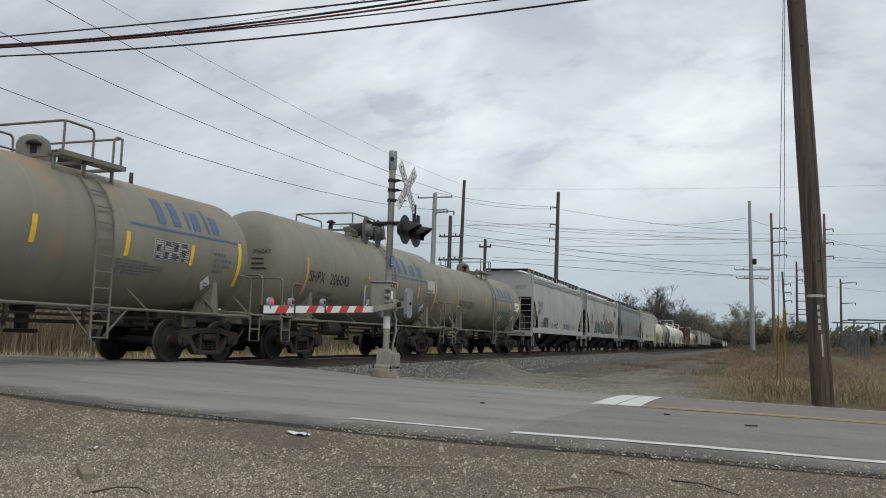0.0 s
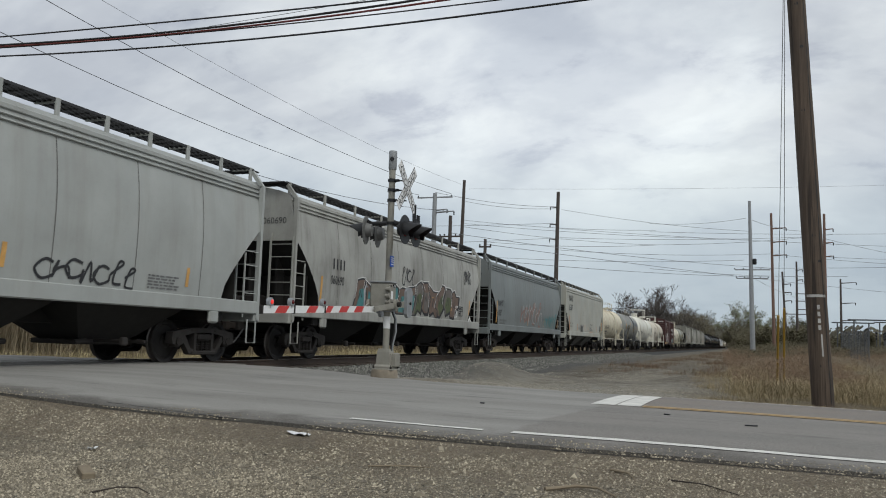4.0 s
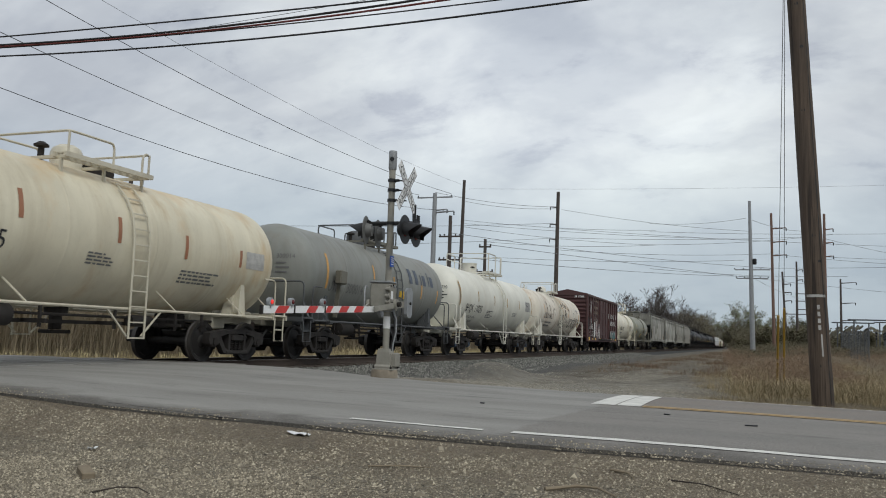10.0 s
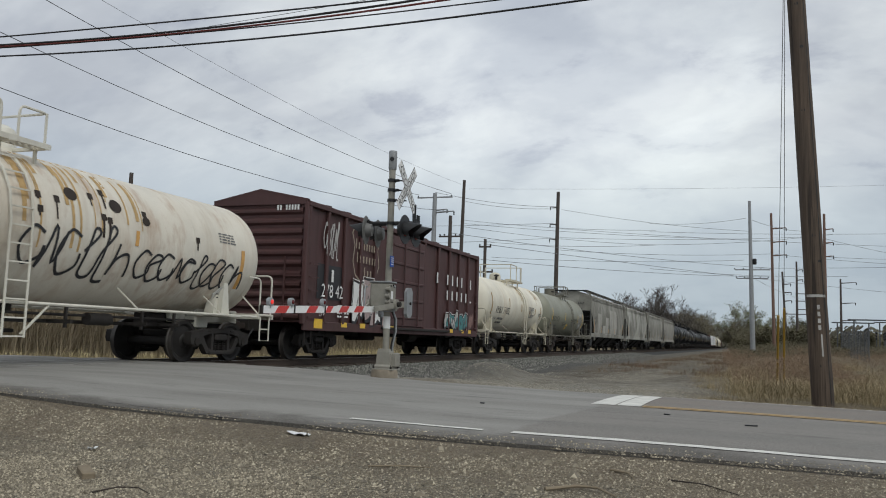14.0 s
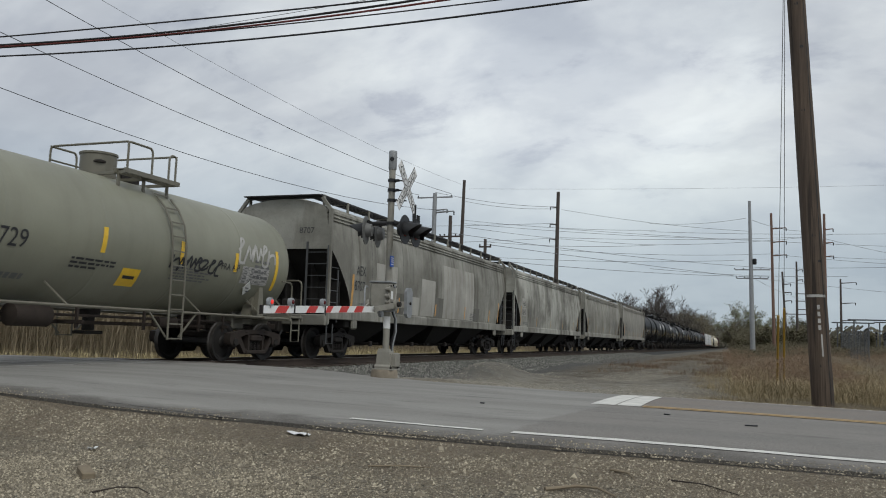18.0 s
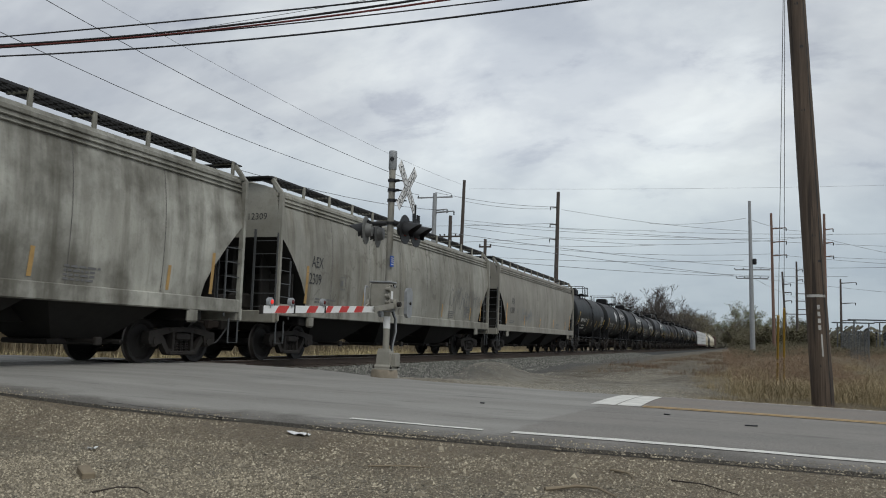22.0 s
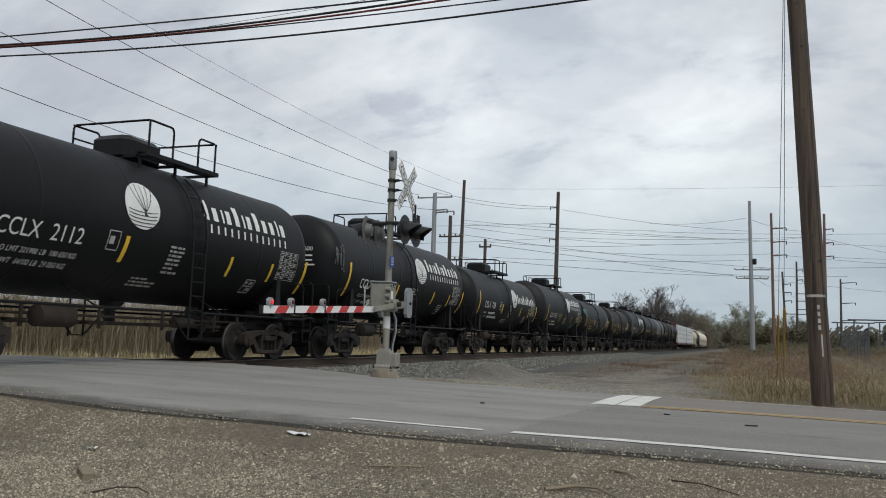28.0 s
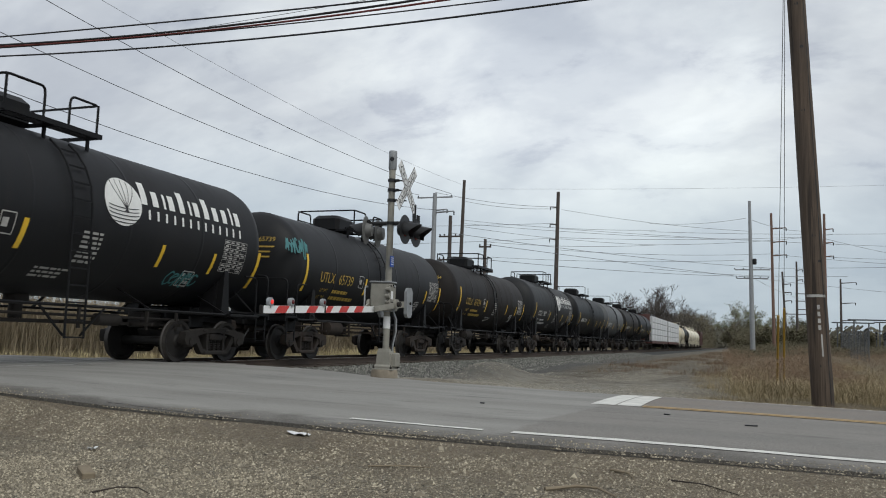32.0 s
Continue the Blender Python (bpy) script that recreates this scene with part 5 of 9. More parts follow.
        for i in range(cnt + 1):
            yy = -he + 0.15 + (2 * he - 0.3) * i / cnt
            part("walk_stand", shared("walk_stand", post, lambda: MB().box((1.22, 0, ze + 0.27), (0.05, 0.10, 0.36), bev=0.008).bar((0.7, 0, ze + 0.40), (1.24, 0, ze + 0.40), 0.05, 0.05)), post, car, m=pose(0, yy, 0, 0, 0, 0 if x > 0 else 180))
    for k in range(4):
        part("roof_hatch", MB().box((0, -he + 2 * he * (k + 0.5) / 4, ze + 0.38), (0.6, 2 * he / 4 - 0.5, 0.12), bev=0.04), body, car, "roof loading hatch")
    for q in (-1, 1):
        truck(car, q * (he - 1.50), wear, caps, spin)
    end_gear(car, L, wear, gear)
    return car, prof


M_SEAM = plain("dirty_weld_seam", (0.10, 0.095, 0.09), 0.8, bump=0)
M_GRATE = plain("dark_grating_steel", (0.045, 0.045, 0.048), 0.7, 0.3)


# ---- a boxcar and lumber flats ----
def boxcar(L, y, label, body, wear, spin=True, detailed=True):
    car = tagged(empty("boxcar", pose(TRACK_X, y, 0)), label, "boxcar", "cars of the freight train")
    he, z0, z1, w = L / 2 - 1.05, 1.0, 4.18, 1.46
    part("box_body", MB().box((0, 0, (z0 + z1) / 2), (2 * w - 0.06, 2 * he - 0.08, z1 - z0)), body, car, label, smooth=False)
    rf = MB()
    sec = [(-w - 0.03, z1), (w + 0.03, z1), (w + 0.03, z1 + 0.10), (0, z1 + 0.40), (-w - 0.03, z1 + 0.10)]
    rf.v = [(a, s * (he + 0.03), b) for s in (-1, 1) for a, b in sec]
    rf.f = [(4, 3, 2, 1, 0), (5, 6, 7, 8, 9)] + [(i, (i + 1) % 5, 5 + (i + 1) % 5, 5 + i) for i in range(5)]
    part("roof", rf, body, car, "low pitched roof", smooth=False)
    for i in range(13):
        yy = -he + 2 * he * i / 12
        rb = MB().bar((w + 0.04, yy, z1 + 0.11), (0, yy, z1 + 0.42), 0.07, 0.05).bar((-w - 0.04, yy, z1 + 0.11), (0, yy, z1 + 0.42), 0.07, 0.05)
        part("roof_rib", rb, body, car)
    door = (-1.97, 1.01)
    posts = [-he + 0.12] + [-he + 0.12 + k * (he - 2.2) / 5 for k in range(1, 5)] + [door[0] - 0.12, door[1] + 1.6, door[1] + 0.12]
    posts += [he - 0.12 - k * (he - 2.8) / 4 for k in range(0, 4)]
    for s in (-1, 1):
        for yy in posts:
            part("side_post", MB().box((s * (w + 0.02), yy, (z0 + z1) / 2), (0.09, 0.14, z1 - z0), bev=0.02), body, car, "pressed side post")
        part("side_sill", MB().box((s * (w + 0.01), 0, z0 - 0.08), (0.08, 2 * he, 0.26), bev=0.015), body, car)
        part("top_plate", MB().box((s * (w + 0.03), 0, z1 + 0.02), (0.10, 2 * he, 0.14), bev=0.015), body, car)
        d = part("sliding_door", MB().box((s * (w + 0.05), sum(door) / 2, 2.55), (0.07, door[1] - door[0], 3.0), bev=0.02), body, car, "sliding side door")
        for zz in (1.35, 1.95, 2.55, 3.15, 3.75):
            part("door_rib", MB().box((s * (w + 0.09), sum(door) / 2, zz), (0.05, door[1] - door[0] - 0.2, 0.10), bev=0.02), body, d)
        for yy in (-0.95, 0.35):
            part("door_bar", MB().tube([(s * (w + 0.13), yy, 1.1), (s * (w + 0.13), yy, 4.0)], 0.025, 8), body, d, "locking bar")
        part("door_track", MB().box((s * (w + 0.08), 0.6, 0.96), (0.12, 6.4, 0.08), bev=0.01), wear, car)
    for s in (-1, 1):
        for k in range(11):
            zz = z0 + 0.15 + k * 0.285
            part("end_corrugation", MB().prism([(0, zz - 0.10), (s * 0.075, zz - 0.03), (s * 0.075, zz + 0.03), (0, zz + 0.10)], -w + 0.12, w - 0.12), body, car, m=pose(0, s * (he - 0.04), 0))
        for x in (-w, w):
            part("corner_post", MB().box((x, s * he, (z0 + z1) / 2), (0.12, 0.14, z1 - z0 + 0.1), bev=0.02), body, car)
            ld = MB()
            for i in range(5):
                ld.bar((x + math.copysign(0.09, x), s * (he - 0.12), 1.15 + 0.36 * i), (x + math.copysign(0.09, x), s * (he - 0.62), 1.15 + 0.36 * i), 0.03)
                ld.bar((x * 0.97, s * (he + 0.10), 1.15 + 0.36 * i), (x * 0.62, s * (he + 0.10), 1.15 + 0.36 * i), 0.03)
            ld.bar((x * 0.62, s * (he + 0.10), 1.05), (x * 0.62, s * (he + 0.10), 2.75), 0.04)
            part("grab_irons", ld, body, car, "steel grab irons")
            part("sill_step", MB().tube([(x, s * (he - 0.15), 0.9), (x, s * (he - 0.15), 0.45), (x, s * (he - 0.5), 0.45), (x, s * (he - 0.5), 0.9)], 0.02, 6), wear, car)
        part("bolster_end", MB().box((0, s * (he - 1.5), 0.92), (2.8, 0.45, 0.24), bev=0.03), wear, car)
    part("centre_sill", MB().box((0, 0, 0.85), (0.4, L - 2.2, 0.34)), wear, car)
    part("underframe", MB().box((0, -1.0, 0.74), (0.7, 1.1, 0.4), bev=0.06).lathe([(0.2, -0.4), (0.2, 0.4)], "y", 12, (0.75, 1.6, 0.72)), wear, car, "brake reservoir")
    for q in (-1, 1):
        truck(car, q * (he - 1.5), wear, None, spin)
    end_gear(car, L, wear, body)

    def prof(z):
        return w
    return car, prof


def lumber_flat(L, y, wear, red, wrap):
    car = tagged(empty("lumber_flatcar", pose(TRACK_X, y, 0)), "red flatcar stacked with white-wrapped lumber", "flatcar", "cars of the freight train")
    he = L / 2 - 0.9
    part("deck", MB().box((0, 0, 0.98), (2.9, 2 * he, 0.30), bev=0.02), red, car, "red steel deck")
    for s in (-1, 1):
        part("bulkhead", MB().box((0, s * (he - 0.1), 2.85 if s < 0 else 2.6), (2.2, 0.22, 3.3 if s < 0 else 3.0), bev=0.03), red, car, "red end bulkhead")
        truck(car, s * (he - 1.6), wear, None, False)
    part("centre_beam", MB().box((0, 0, 2.8), (0.12, 2 * he - 0.3, 3.3)), red, car)
    end_gear(car, L, wear, red)
    for side in (-0.76, 0.76):
        for i in range(6):
            for k in range(4):
                yy = -he + 0.9 + (2 * he - 1.8) * i / 5
                w = (2 * he - 0.5) / 6 - 0.05
                part("wrapped_pack", shared(("wrapped_pack", round(w, 3)), wrap, lambda: MB().box((0, 0, 0), (1.26, w, 0.74), bev=0.03)), wrap, car, "lumber bundle in white wrap", pose(side, -he + 0.25 + (w + 0.05) * (i + 0.5), 1.54 + 0.79 * k, 0, 0, rnd.uniform(-0.4, 0.4)))
    return car


# ---- paints of the cars ----
OLIVE = paint("olive_grey_tank_paint", (0.225, 0.215, 0.165), (0.12, 0.105, 0.08), 0.45, (0.26, 0.15, 0.07), 0.25, 0.5, 1)
OLIVE_RUST = paint("olive_grey_tank_paint_rusty_top", (0.22, 0.21, 0.165), (0.12, 0.105, 0.08), 0.45, None, 0, 0.5, 2, (0.36, 0.19, 0.075))
OLIVE_CLEAN = paint("smooth_olive_tank_paint", (0.235, 0.235, 0.18), (0.15, 0.14, 0.11), 0.3, None, 0, 0.45, 3)
GREY_TANK = paint("faded_grey_tank_paint", (0.235, 0.243, 0.222), (0.13, 0.11, 0.09), 0.55, (0.30, 0.17, 0.08), 0.15, 0.5, 4)
CREAM = paint("rust_stained_cream_tank_paint", (0.66, 0.61, 0.47), (0.34, 0.27, 0.17), 0.42, (0.42, 0.27, 0.11), 0.5, 0.5, 5, (0.56, 0.36, 0.15))
WHITE_TANK = paint("dusty_white_tank_paint", (0.70, 0.69, 0.61), (0.42, 0.36, 0.27), 0.3, None, 0, 0.45, 6)
WHITE_RUST = paint("white_tank_paint_with_rust_runs", (0.70, 0.66, 0.57), (0.36, 0.25, 0.15), 0.5, (0.33, 0.17, 0.08), 0.6, 0.5, 7)
WHITE_WARM = paint("warm_white_tank_paint", (0.76, 0.72, 0.60), (0.44, 0.36, 0.25), 0.32, (0.50, 0.33, 0.14), 0.35, 0.45, 8)
LIGHT_GREY = paint("light_grey_hopper_paint", (0.37, 0.385, 0.37), (0.22, 0.20, 0.17), 0.35, None, 0, 0.5, 9)
PALE_GREY = paint("chalky_grey_hopper_paint", (0.40, 0.40, 0.37), (0.11, 0.10, 0.085), 0.6, (0.10, 0.085, 0.065), 0.35, 0.55, 10, soot=0.22)
BLUE_GREY = paint("blue_grey_hopper_paint", (0.178, 0.198, 0.196), (0.17, 0.16, 0.145), 0.4, (0.27, 0.20, 0.14), 0.12, 0.5, 11)
BEIGE_GREY = paint("beige_grey_hopper_paint", (0.385, 0.392, 0.352), (0.36, 0.29, 0.18), 0.4, (0.45, 0.33, 0.19), 0.25, 0.5, 12)
# body grey darkened to paint in the shade under the car, with black slashes
BAY_GREY = paint("shaded_slashed_hopper_sheet", (0.20, 0.20, 0.18), (0.02, 0.018, 0.016), 1.0, (0.014, 0.013, 0.012), 0.95, 0.6, 30)
DIRTY_1 = paint("heavily_soiled_grey_hopper_paint", (0.34, 0.333, 0.292), (0.085, 0.078, 0.060), 1.0, (0.16, 0.155, 0.13), 0.4, 0.65, 13, soot=0.75)
DIRTY_2 = paint("brown_streaked_hopper_paint", (0.52, 0.515, 0.46), (0.085, 0.078, 0.060), 0.8, (0.12, 0.10, 0.07), 0.3, 0.65, 14, soot=0.92)
DIRTY_3 = paint("soiled_pale_hopper_paint", (0.37, 0.362, 0.318), (0.10, 0.088, 0.064), 0.9, (0.14, 0.105, 0.06), 0.5, 0.65, 15, soot=0.45, flake=0.33)
DIRTY_4 = paint("dull_pale_hopper_paint", (0.315, 0.30, 0.262), (0.13, 0.118, 0.095), 0.5, None, 0, 0.65, 16, soot=0.35)
BLACK_1 = paint("black_tank_paint", (0.0085, 0.009, 0.010), (0.022, 0.021, 0.020), 0.25, None, 0, 0.48, 17, gloss=0.19)
BLACK_2 = paint("dusty_black_tank_paint", (0.012, 0.0125, 0.0142), (0.032, 0.030, 0.029), 0.4, None, 0, 0.5, 18, gloss=0.24)
BLACK_3 = paint("greyed_black_tank_paint", (0.020, 0.021, 0.023), (0.050, 0.046, 0.041), 0.5, None, 0, 0.52, 19, gloss=0.2)
BLACK_4 = paint("brown_dusted_black_tank_paint", (0.012, 0.0105, 0.010), (0.040, 0.031, 0.026), 0.6, None, 0, 0.54, 20, gloss=0.18)
GREY_DARK = paint("dark_grey_tank_paint", (0.075, 0.08, 0.084), (0.07, 0.064, 0.057), 0.5, None, 0, 0.5, 21)
BOX_RED = paint("oxide_red_boxcar_paint", (0.074, 0.030, 0.029), (0.045, 0.032, 0.028), 0.6, (0.13, 0.06, 0.05), 0.2, 0.6, 22)
FLAT_RED = paint("red_flatcar_paint", (0.10, 0.035, 0.03), amount=0.5, seed=23)
WRAP = paint("white_lumber_wrap", (0.62, 0.63, 0.64), (0.30, 0.30, 0.30), 0.35, None, 0, 0.5, 24)
TRIM_CREAM = paint("cream_trim_paint", (0.58, 0.54, 0.43), (0.25, 0.2, 0.14), 0.5, seed=25)
TRIM_OLIVE = paint("olive_trim_paint", (0.17, 0.16, 0.125), (0.09, 0.08, 0.06), 0.6, seed=26)
TRIM_WHITE = paint("white_trim_paint", (0.68, 0.66, 0.58), (0.3, 0.25, 0.18), 0.45, seed=27)
TRIM_BLACK = paint("black_trim_paint", (0.007, 0.007, 0.008), (0.022, 0.020, 0.018), 0.35, seed=28, gloss=0.18)
# underframe grime, near black so that it also carries the shade under hoppers
UNDER_DARK = plain("sooty_shaded_underframe", (0.014, 0.0125, 0.011), 0.85, vary=0.35)

# coupler to coupler along the track at the start
GAPS = [5.3, 18.0, 31.15, 43.7, 60.1, 77.65, 94.7, 111.1, 124.4, 136.9, 151.2, 165.85, 183.1, 196.25, 209.45, 229.3, 248.9, 268.6, 288.4, 302.1,
        315.35, 328.5, 341.7, 355.2, 368.0, 381.0, 394.0, 407.5, 419.0, 431.0, 444.0, 467.6, 491.1, 504.6, 518.1, 531.5, 545.0, 558.5, 573.8]


def span(k):
    return GAPS[k + 1] - GAPS[k], (GAPS[k] + GAPS[k + 1]) / 2


def bars_each(car, ink, prof, y, z, h, heights, pitch, fill):
    """An owner's mark: one plain bar for each letter."""
    for i, q in enumerate(heights):
        part("mark_bar", glyph_bars(MB(), prof, y + i * pitch, z, h, [q], pitch, fill), ink, car, "letter of the owner's mark as a plain bar", smooth=False)


def mark(car, ink, prof, y, z, text, size, squeeze=0.85):
    """Reporting mark of a car in its letters."""
    part("reporting_mark", words(MB(), prof, text, y, z, size, squeeze=squeeze), ink, car, "painted reporting mark", smooth=False)


def number_line(car, prof, y, z, h, marks, digits, ink):
    """Reporting mark, in letters or as so many bars, and running number as figures."""
    if isinstance(marks, str):
        mark(car, ink, prof, y, z, marks, h, 0.88)
    else:
        bars_each(car, ink, prof, y, z, h * 0.70, [1] * marks, h * 0.62, 0.66)
    part("car_number", words(MB(), prof, digits, y + 4 * h * 0.66 + h * 0.2, z, h, squeeze=0.95), ink, car, "painted running number", smooth=False)


def weight_lines(car, prof, y, z, ink, size=0.13, loads=None):
    a, b = loads or ("", "")
    part("load_limit", words(MB(), prof, "LD LMT " + a, y, z, size), ink, car, "stencilled load limit", smooth=False)
    part("light_weight", words(MB(), prof, "LT  WT  " + b, y, z - 0.19, size), ink, car, "stencilled light weight", smooth=False)
    if loads:
        return
    mb = MB()
    small_print(mb, prof, y + 0.75, y + 2.3, z - 0.19, z + 0.17, 2, int(y * 91))
    part("weight_lettering", mb, ink, car, "stencilled weight lines", smooth=False)


def brand_shapes(car, prof, y, z, h, shapes, pitch, ink, under=None):
    """A brand name as plain bars, wide and narrow, spaced as its letters are."""
    x = y
    for q in shapes:
        w = pitch * 0.52 if q > 0 else h * 0.17
        part("letter_bar", strip(MB(), prof, x, x + w, z, z + h * abs(q), 0.010), ink, car, "large brand letter as a plain bar", smooth=False)
        x += pitch if q > 0 else h * 0.40
    if under:
        part("brand_stripe", strip(MB(), prof, y - 0.9, y + under, z - 0.14, z - 0.09), ink, car, "thin painted stripe", smooth=False)


# tall and short letters; minus: a narrow one
WORD_A = [1.0, 1.0, -0.74, 0.74, -1.0, 0.74]
WORD_B = [1.0, 0.7, -0.7, 0.7, 1.0, -0.7, 0.7, 1.0, 0.7, 0.7, -0.9, 0.7]

cars = []


def keep(pair, k):
    cars.append((pair[0], span(k)[1]))
    return pair


def placard(car, prof, y, z, s=0.17):
    mb = MB()
    mb.v = [on(prof, y, z - s, 0.03), on(prof, y + s, z, 0.03), on(prof, y, z + s, 0.03), on(prof, y - s, z, 0.03)]
    mb.v += [(a + 0.012, b, c) for a, b, c in mb.v]
    mb.f = [(4, 5, 6, 7), (3, 2, 1, 0)] + [(i, (i + 1) % 4, 4 + (i + 1) % 4, 4 + i) for i in range(4)]
    p = part("placard", mb, P_WHITE, car, "white diamond placard", smooth=False)
    d = MB()
    for q in (0.09, 0.0, -0.08):
        strip(d, lambda zz: prof(z) + 0.045, y - 0.07, y + 0.07, z + q - 0.012, z + q + 0.012, 0.0)
    part("placard_marks", d, P_BLACK, p, smooth=False)


def olive_tank(k, number, body, refl, graffiti=True, dome="round"):
    L, y = span(k)
    car, pr = keep(tank_car(L, y, "olive-grey tank car with rust stains and faded blue lettering" if k < 3 else "plain olive-grey tank car with yellow reflectors", body, TRIM_OLIVE, M_IRON_BROWN, 1.47 if k == 1 else 1.36, 2.50 if k == 1 else 2.42, dome, TRIM_OLIVE, plat={1: (-1.5, 0.25, 0.8, 0.95), 2: (-0.9, -0.1, 0.4, 0.7)}.get(k, (-0.25, 0.5, 1.05, 1.28)), ladder={1: 0.7, 2: 0.1, 13: 1.0}.get(k, 0.5), hw=1.0, rail_h=0.53 if k == 1 else 0.62, hatch={1: 0.72, 2: -0.5}.get(k, 0.05)), k)
    number_line(car, pr, -5.0, 2.12 if k == 1 else 1.98, 0.44, {2: "GAMX", 13: "RGCX"}.get(k, "SHPX"), number, P_BLACK)
    head_words(car, L, 1.47 if k == 1 else 1.36, 2.50 if k == 1 else 2.42, 0.4, 2.75, number, 0.17, P_BLACK)
    weight_lines(car, pr, -5.0, 1.80 if k == 1 else 1.66, P_GREY)
    reflectors(car, pr, [(-5.2, 1.75, 2.75, 0.12), (-1.2, 2.08, 2.56, 0.12), (1.15, 2.08, 2.56, 0.12), (3.22, 2.08, 2.52, 0.12), (5.05, 1.75, 2.75, 0.13)], refl)
    part("fine_print", small_print(MB(), pr, 1.0, 2.4, 1.75, 2.05, 5, k), P_GREY, car, "rows of small stencilled print", smooth=False)
    part("fine_print", small_print(MB(), pr, 4.1, 4.8, 2.0, 2.5, 4, k + 9), P_GREY, car, "rows of small stencilled print", smooth=False)
    placard(car, pr, 4.0, 1.75)
    return car, pr


# 0 to 2: olive tank cars
car, pr = olive_tank(0, "206041", OLIVE_RUST, M_REFLECT)
brand_shapes(car, pr, 2.2, 2.86, 0.52, WORD_A, 0.50, P_BLUE, 2.9)
part("data_panel", strip(MB(), pr, 2.02, 3.18, 2.12, 2.52, 0.007), P_PALE, car, "pale printed data panel", smooth=False)
part("data_table", data_table(MB(), pr, 2.05, 3.15, 2.14, 2.50, 8, 4), P_BLACK, car, "black ruled data table", smooth=False)
car, pr = olive_tank(1, "206043", OLIVE, M_REFLECT_OLD)
brand_shapes(car, pr, 1.4, 2.85, 0.52, WORD_A, 0.55, P_BLUE, 2.8)
part("data_panel", strip(MB(), pr, 4.2, 5.0, 2.35, 2.8, 0.007), P_PALE, car, "pale printed data panel", smooth=False)
part("graffiti", tag_scrawl(MB(), pr, 2.1, 2.9, 2.0, 2.3, 0.04, 41, 4), P_GREEN, car, "faded green sprayed scrawl", smooth=False)
part("yellow_smear", strip(strip(MB(), pr, -1.55, -1.15, 2.0, 2.45, 0.012, 0.1), pr, -1.3, -0.95, 2.1, 2.42, 0.013, -0.1), P_OLIVE, car, "smeared yellow paint", smooth=False)
car, pr = olive_tank(2, "5759", OLIVE, M_REFLECT_OLD)
brand_shapes(car, pr, 1.2, 2.72, 0.50, WORD_A, 0.51, P_BLUE, 2.6)
part("data_panel", strip(MB(), pr, 4.1, 4.95, 2.15, 2.6, 0.007), P_WHITE, car, "white printed data panel", smooth=False)
part("graffiti", tag_scrawl(MB(), pr, 1.7, 3.6, 1.75, 2.2, 0.05, 43, 5), P_GREEN, car, "dark green sprayed scrawl", smooth=False)
part("graffiti", tag_scrawl(MB(), pr, 1.3, 2.2, 1.6, 1.85, 0.04, 44, 3), P_WHITE, car, "white sprayed scrawl", smooth=False)

# 3 to 6: covered hoppers
L, y = span(3)
car, pr = keep(hopper_car(L, y, "light grey covered hopper with black tags", LIGHT_GREY, UNDER_DARK, M_GREY_IRON, True, 3, number="69317"), 3)
mark(car, P_BLACK, pr, -6.4, 2.62, "NAHX", 0.46, 0.80)
mb = words(MB(), pr, "69317", -6.4, 2.2, 0.46, squeeze=0.72)
part("car_number", mb, P_BLACK, car, "painted running number", smooth=False)
weight_lines(car, pr, -6.4, 1.70, P_GREY)
part("graffiti", tag_scrawl(MB(), pr, -4.9, -3.6, 1.5, 2.1, 0.06, 51, 6), P_BLACK, car, "black sprayed scrawl", smooth=False)
part("graffiti", tag_scrawl(MB(), pr, -1.9, -0.9, 1.5, 1.85, 0.04, 52, 4), P_BLACK, car, "black sprayed scrawl", smooth=False)
part("graffiti", tag_scrawl(MB(), pr, 0.8, 3.2, 1.45, 1.9, 0.05, 53, 7), P_BLACK, car, "black sprayed scrawl", smooth=False)
part("fine_print", small_print(small_print(MB(), pr, -2.9, -2.1, 1.5, 1.8, 5, 1), pr, 3.6, 4.6, 1.5, 1.8, 5, 2), P_GREY, car, "rows of small stencilled print", smooth=False)
reflectors(car, pr, [(-7.0, 1.55, 2.45, 0.12), (-3.2, 1.6, 2.0, 0.10), (0.0, 1.6, 2.0, 0.10), (4.8, 1.6, 2.0, 0.10)], M_REFLECT_OLD)

L, y = span(4)
car, pr = keep(hopper_car(L, y, "chalky grey covered hopper with a painted graffiti piece", PALE_GREY, UNDER_DARK, M_IRON, True, 3, walk_full=False, number="060690"), 4)
bars_each(car, P_BLACK, pr, -6.1, 2.55, 0.3, [1] * 4, 0.22, 0.6)
mb = words(MB(), pr, "060690", -6.2, 2.12, 0.36, squeeze=0.8)
part("car_number", mb, P_BLACK, car, "painted running number", smooth=False)
bubble_letters(car, pr, -4.6, 0.4, 1.38, 2.45, 6, 61, [P_OLIVE_DARK, P_TEAL, P_BROWN], P_BLACK, P_WHITE, "green and teal graffiti fill")
bubble_letters(car, pr, 0.3, 5.2, 1.38, 2.65, 6, 62, [P_OLIVE_DARK, P_BROWN, P_TAUPE], P_BLACK, P_WHITE, "olive and brown graffiti fill")
part("graffiti", tag_scrawl(MB(), pr, 6.0, 7.0, 2.95, 3.55, 0.045, 63, 5), P_BLACK, car, "black sprayed scrawl", smooth=False)
part("graffiti", tag_scrawl(MB(), pr, -0.9, 0.3, 2.5, 3.1, 0.04, 64, 4), P_BLACK, car, "black sprayed outlines of cans", smooth=False)
part("graffiti", tag_scrawl(MB(), pr, 4.9, 5.3, 1.55, 2.0, 0.04, 65, 2), P_WHITE, car, "white sprayed scrawl", smooth=False)
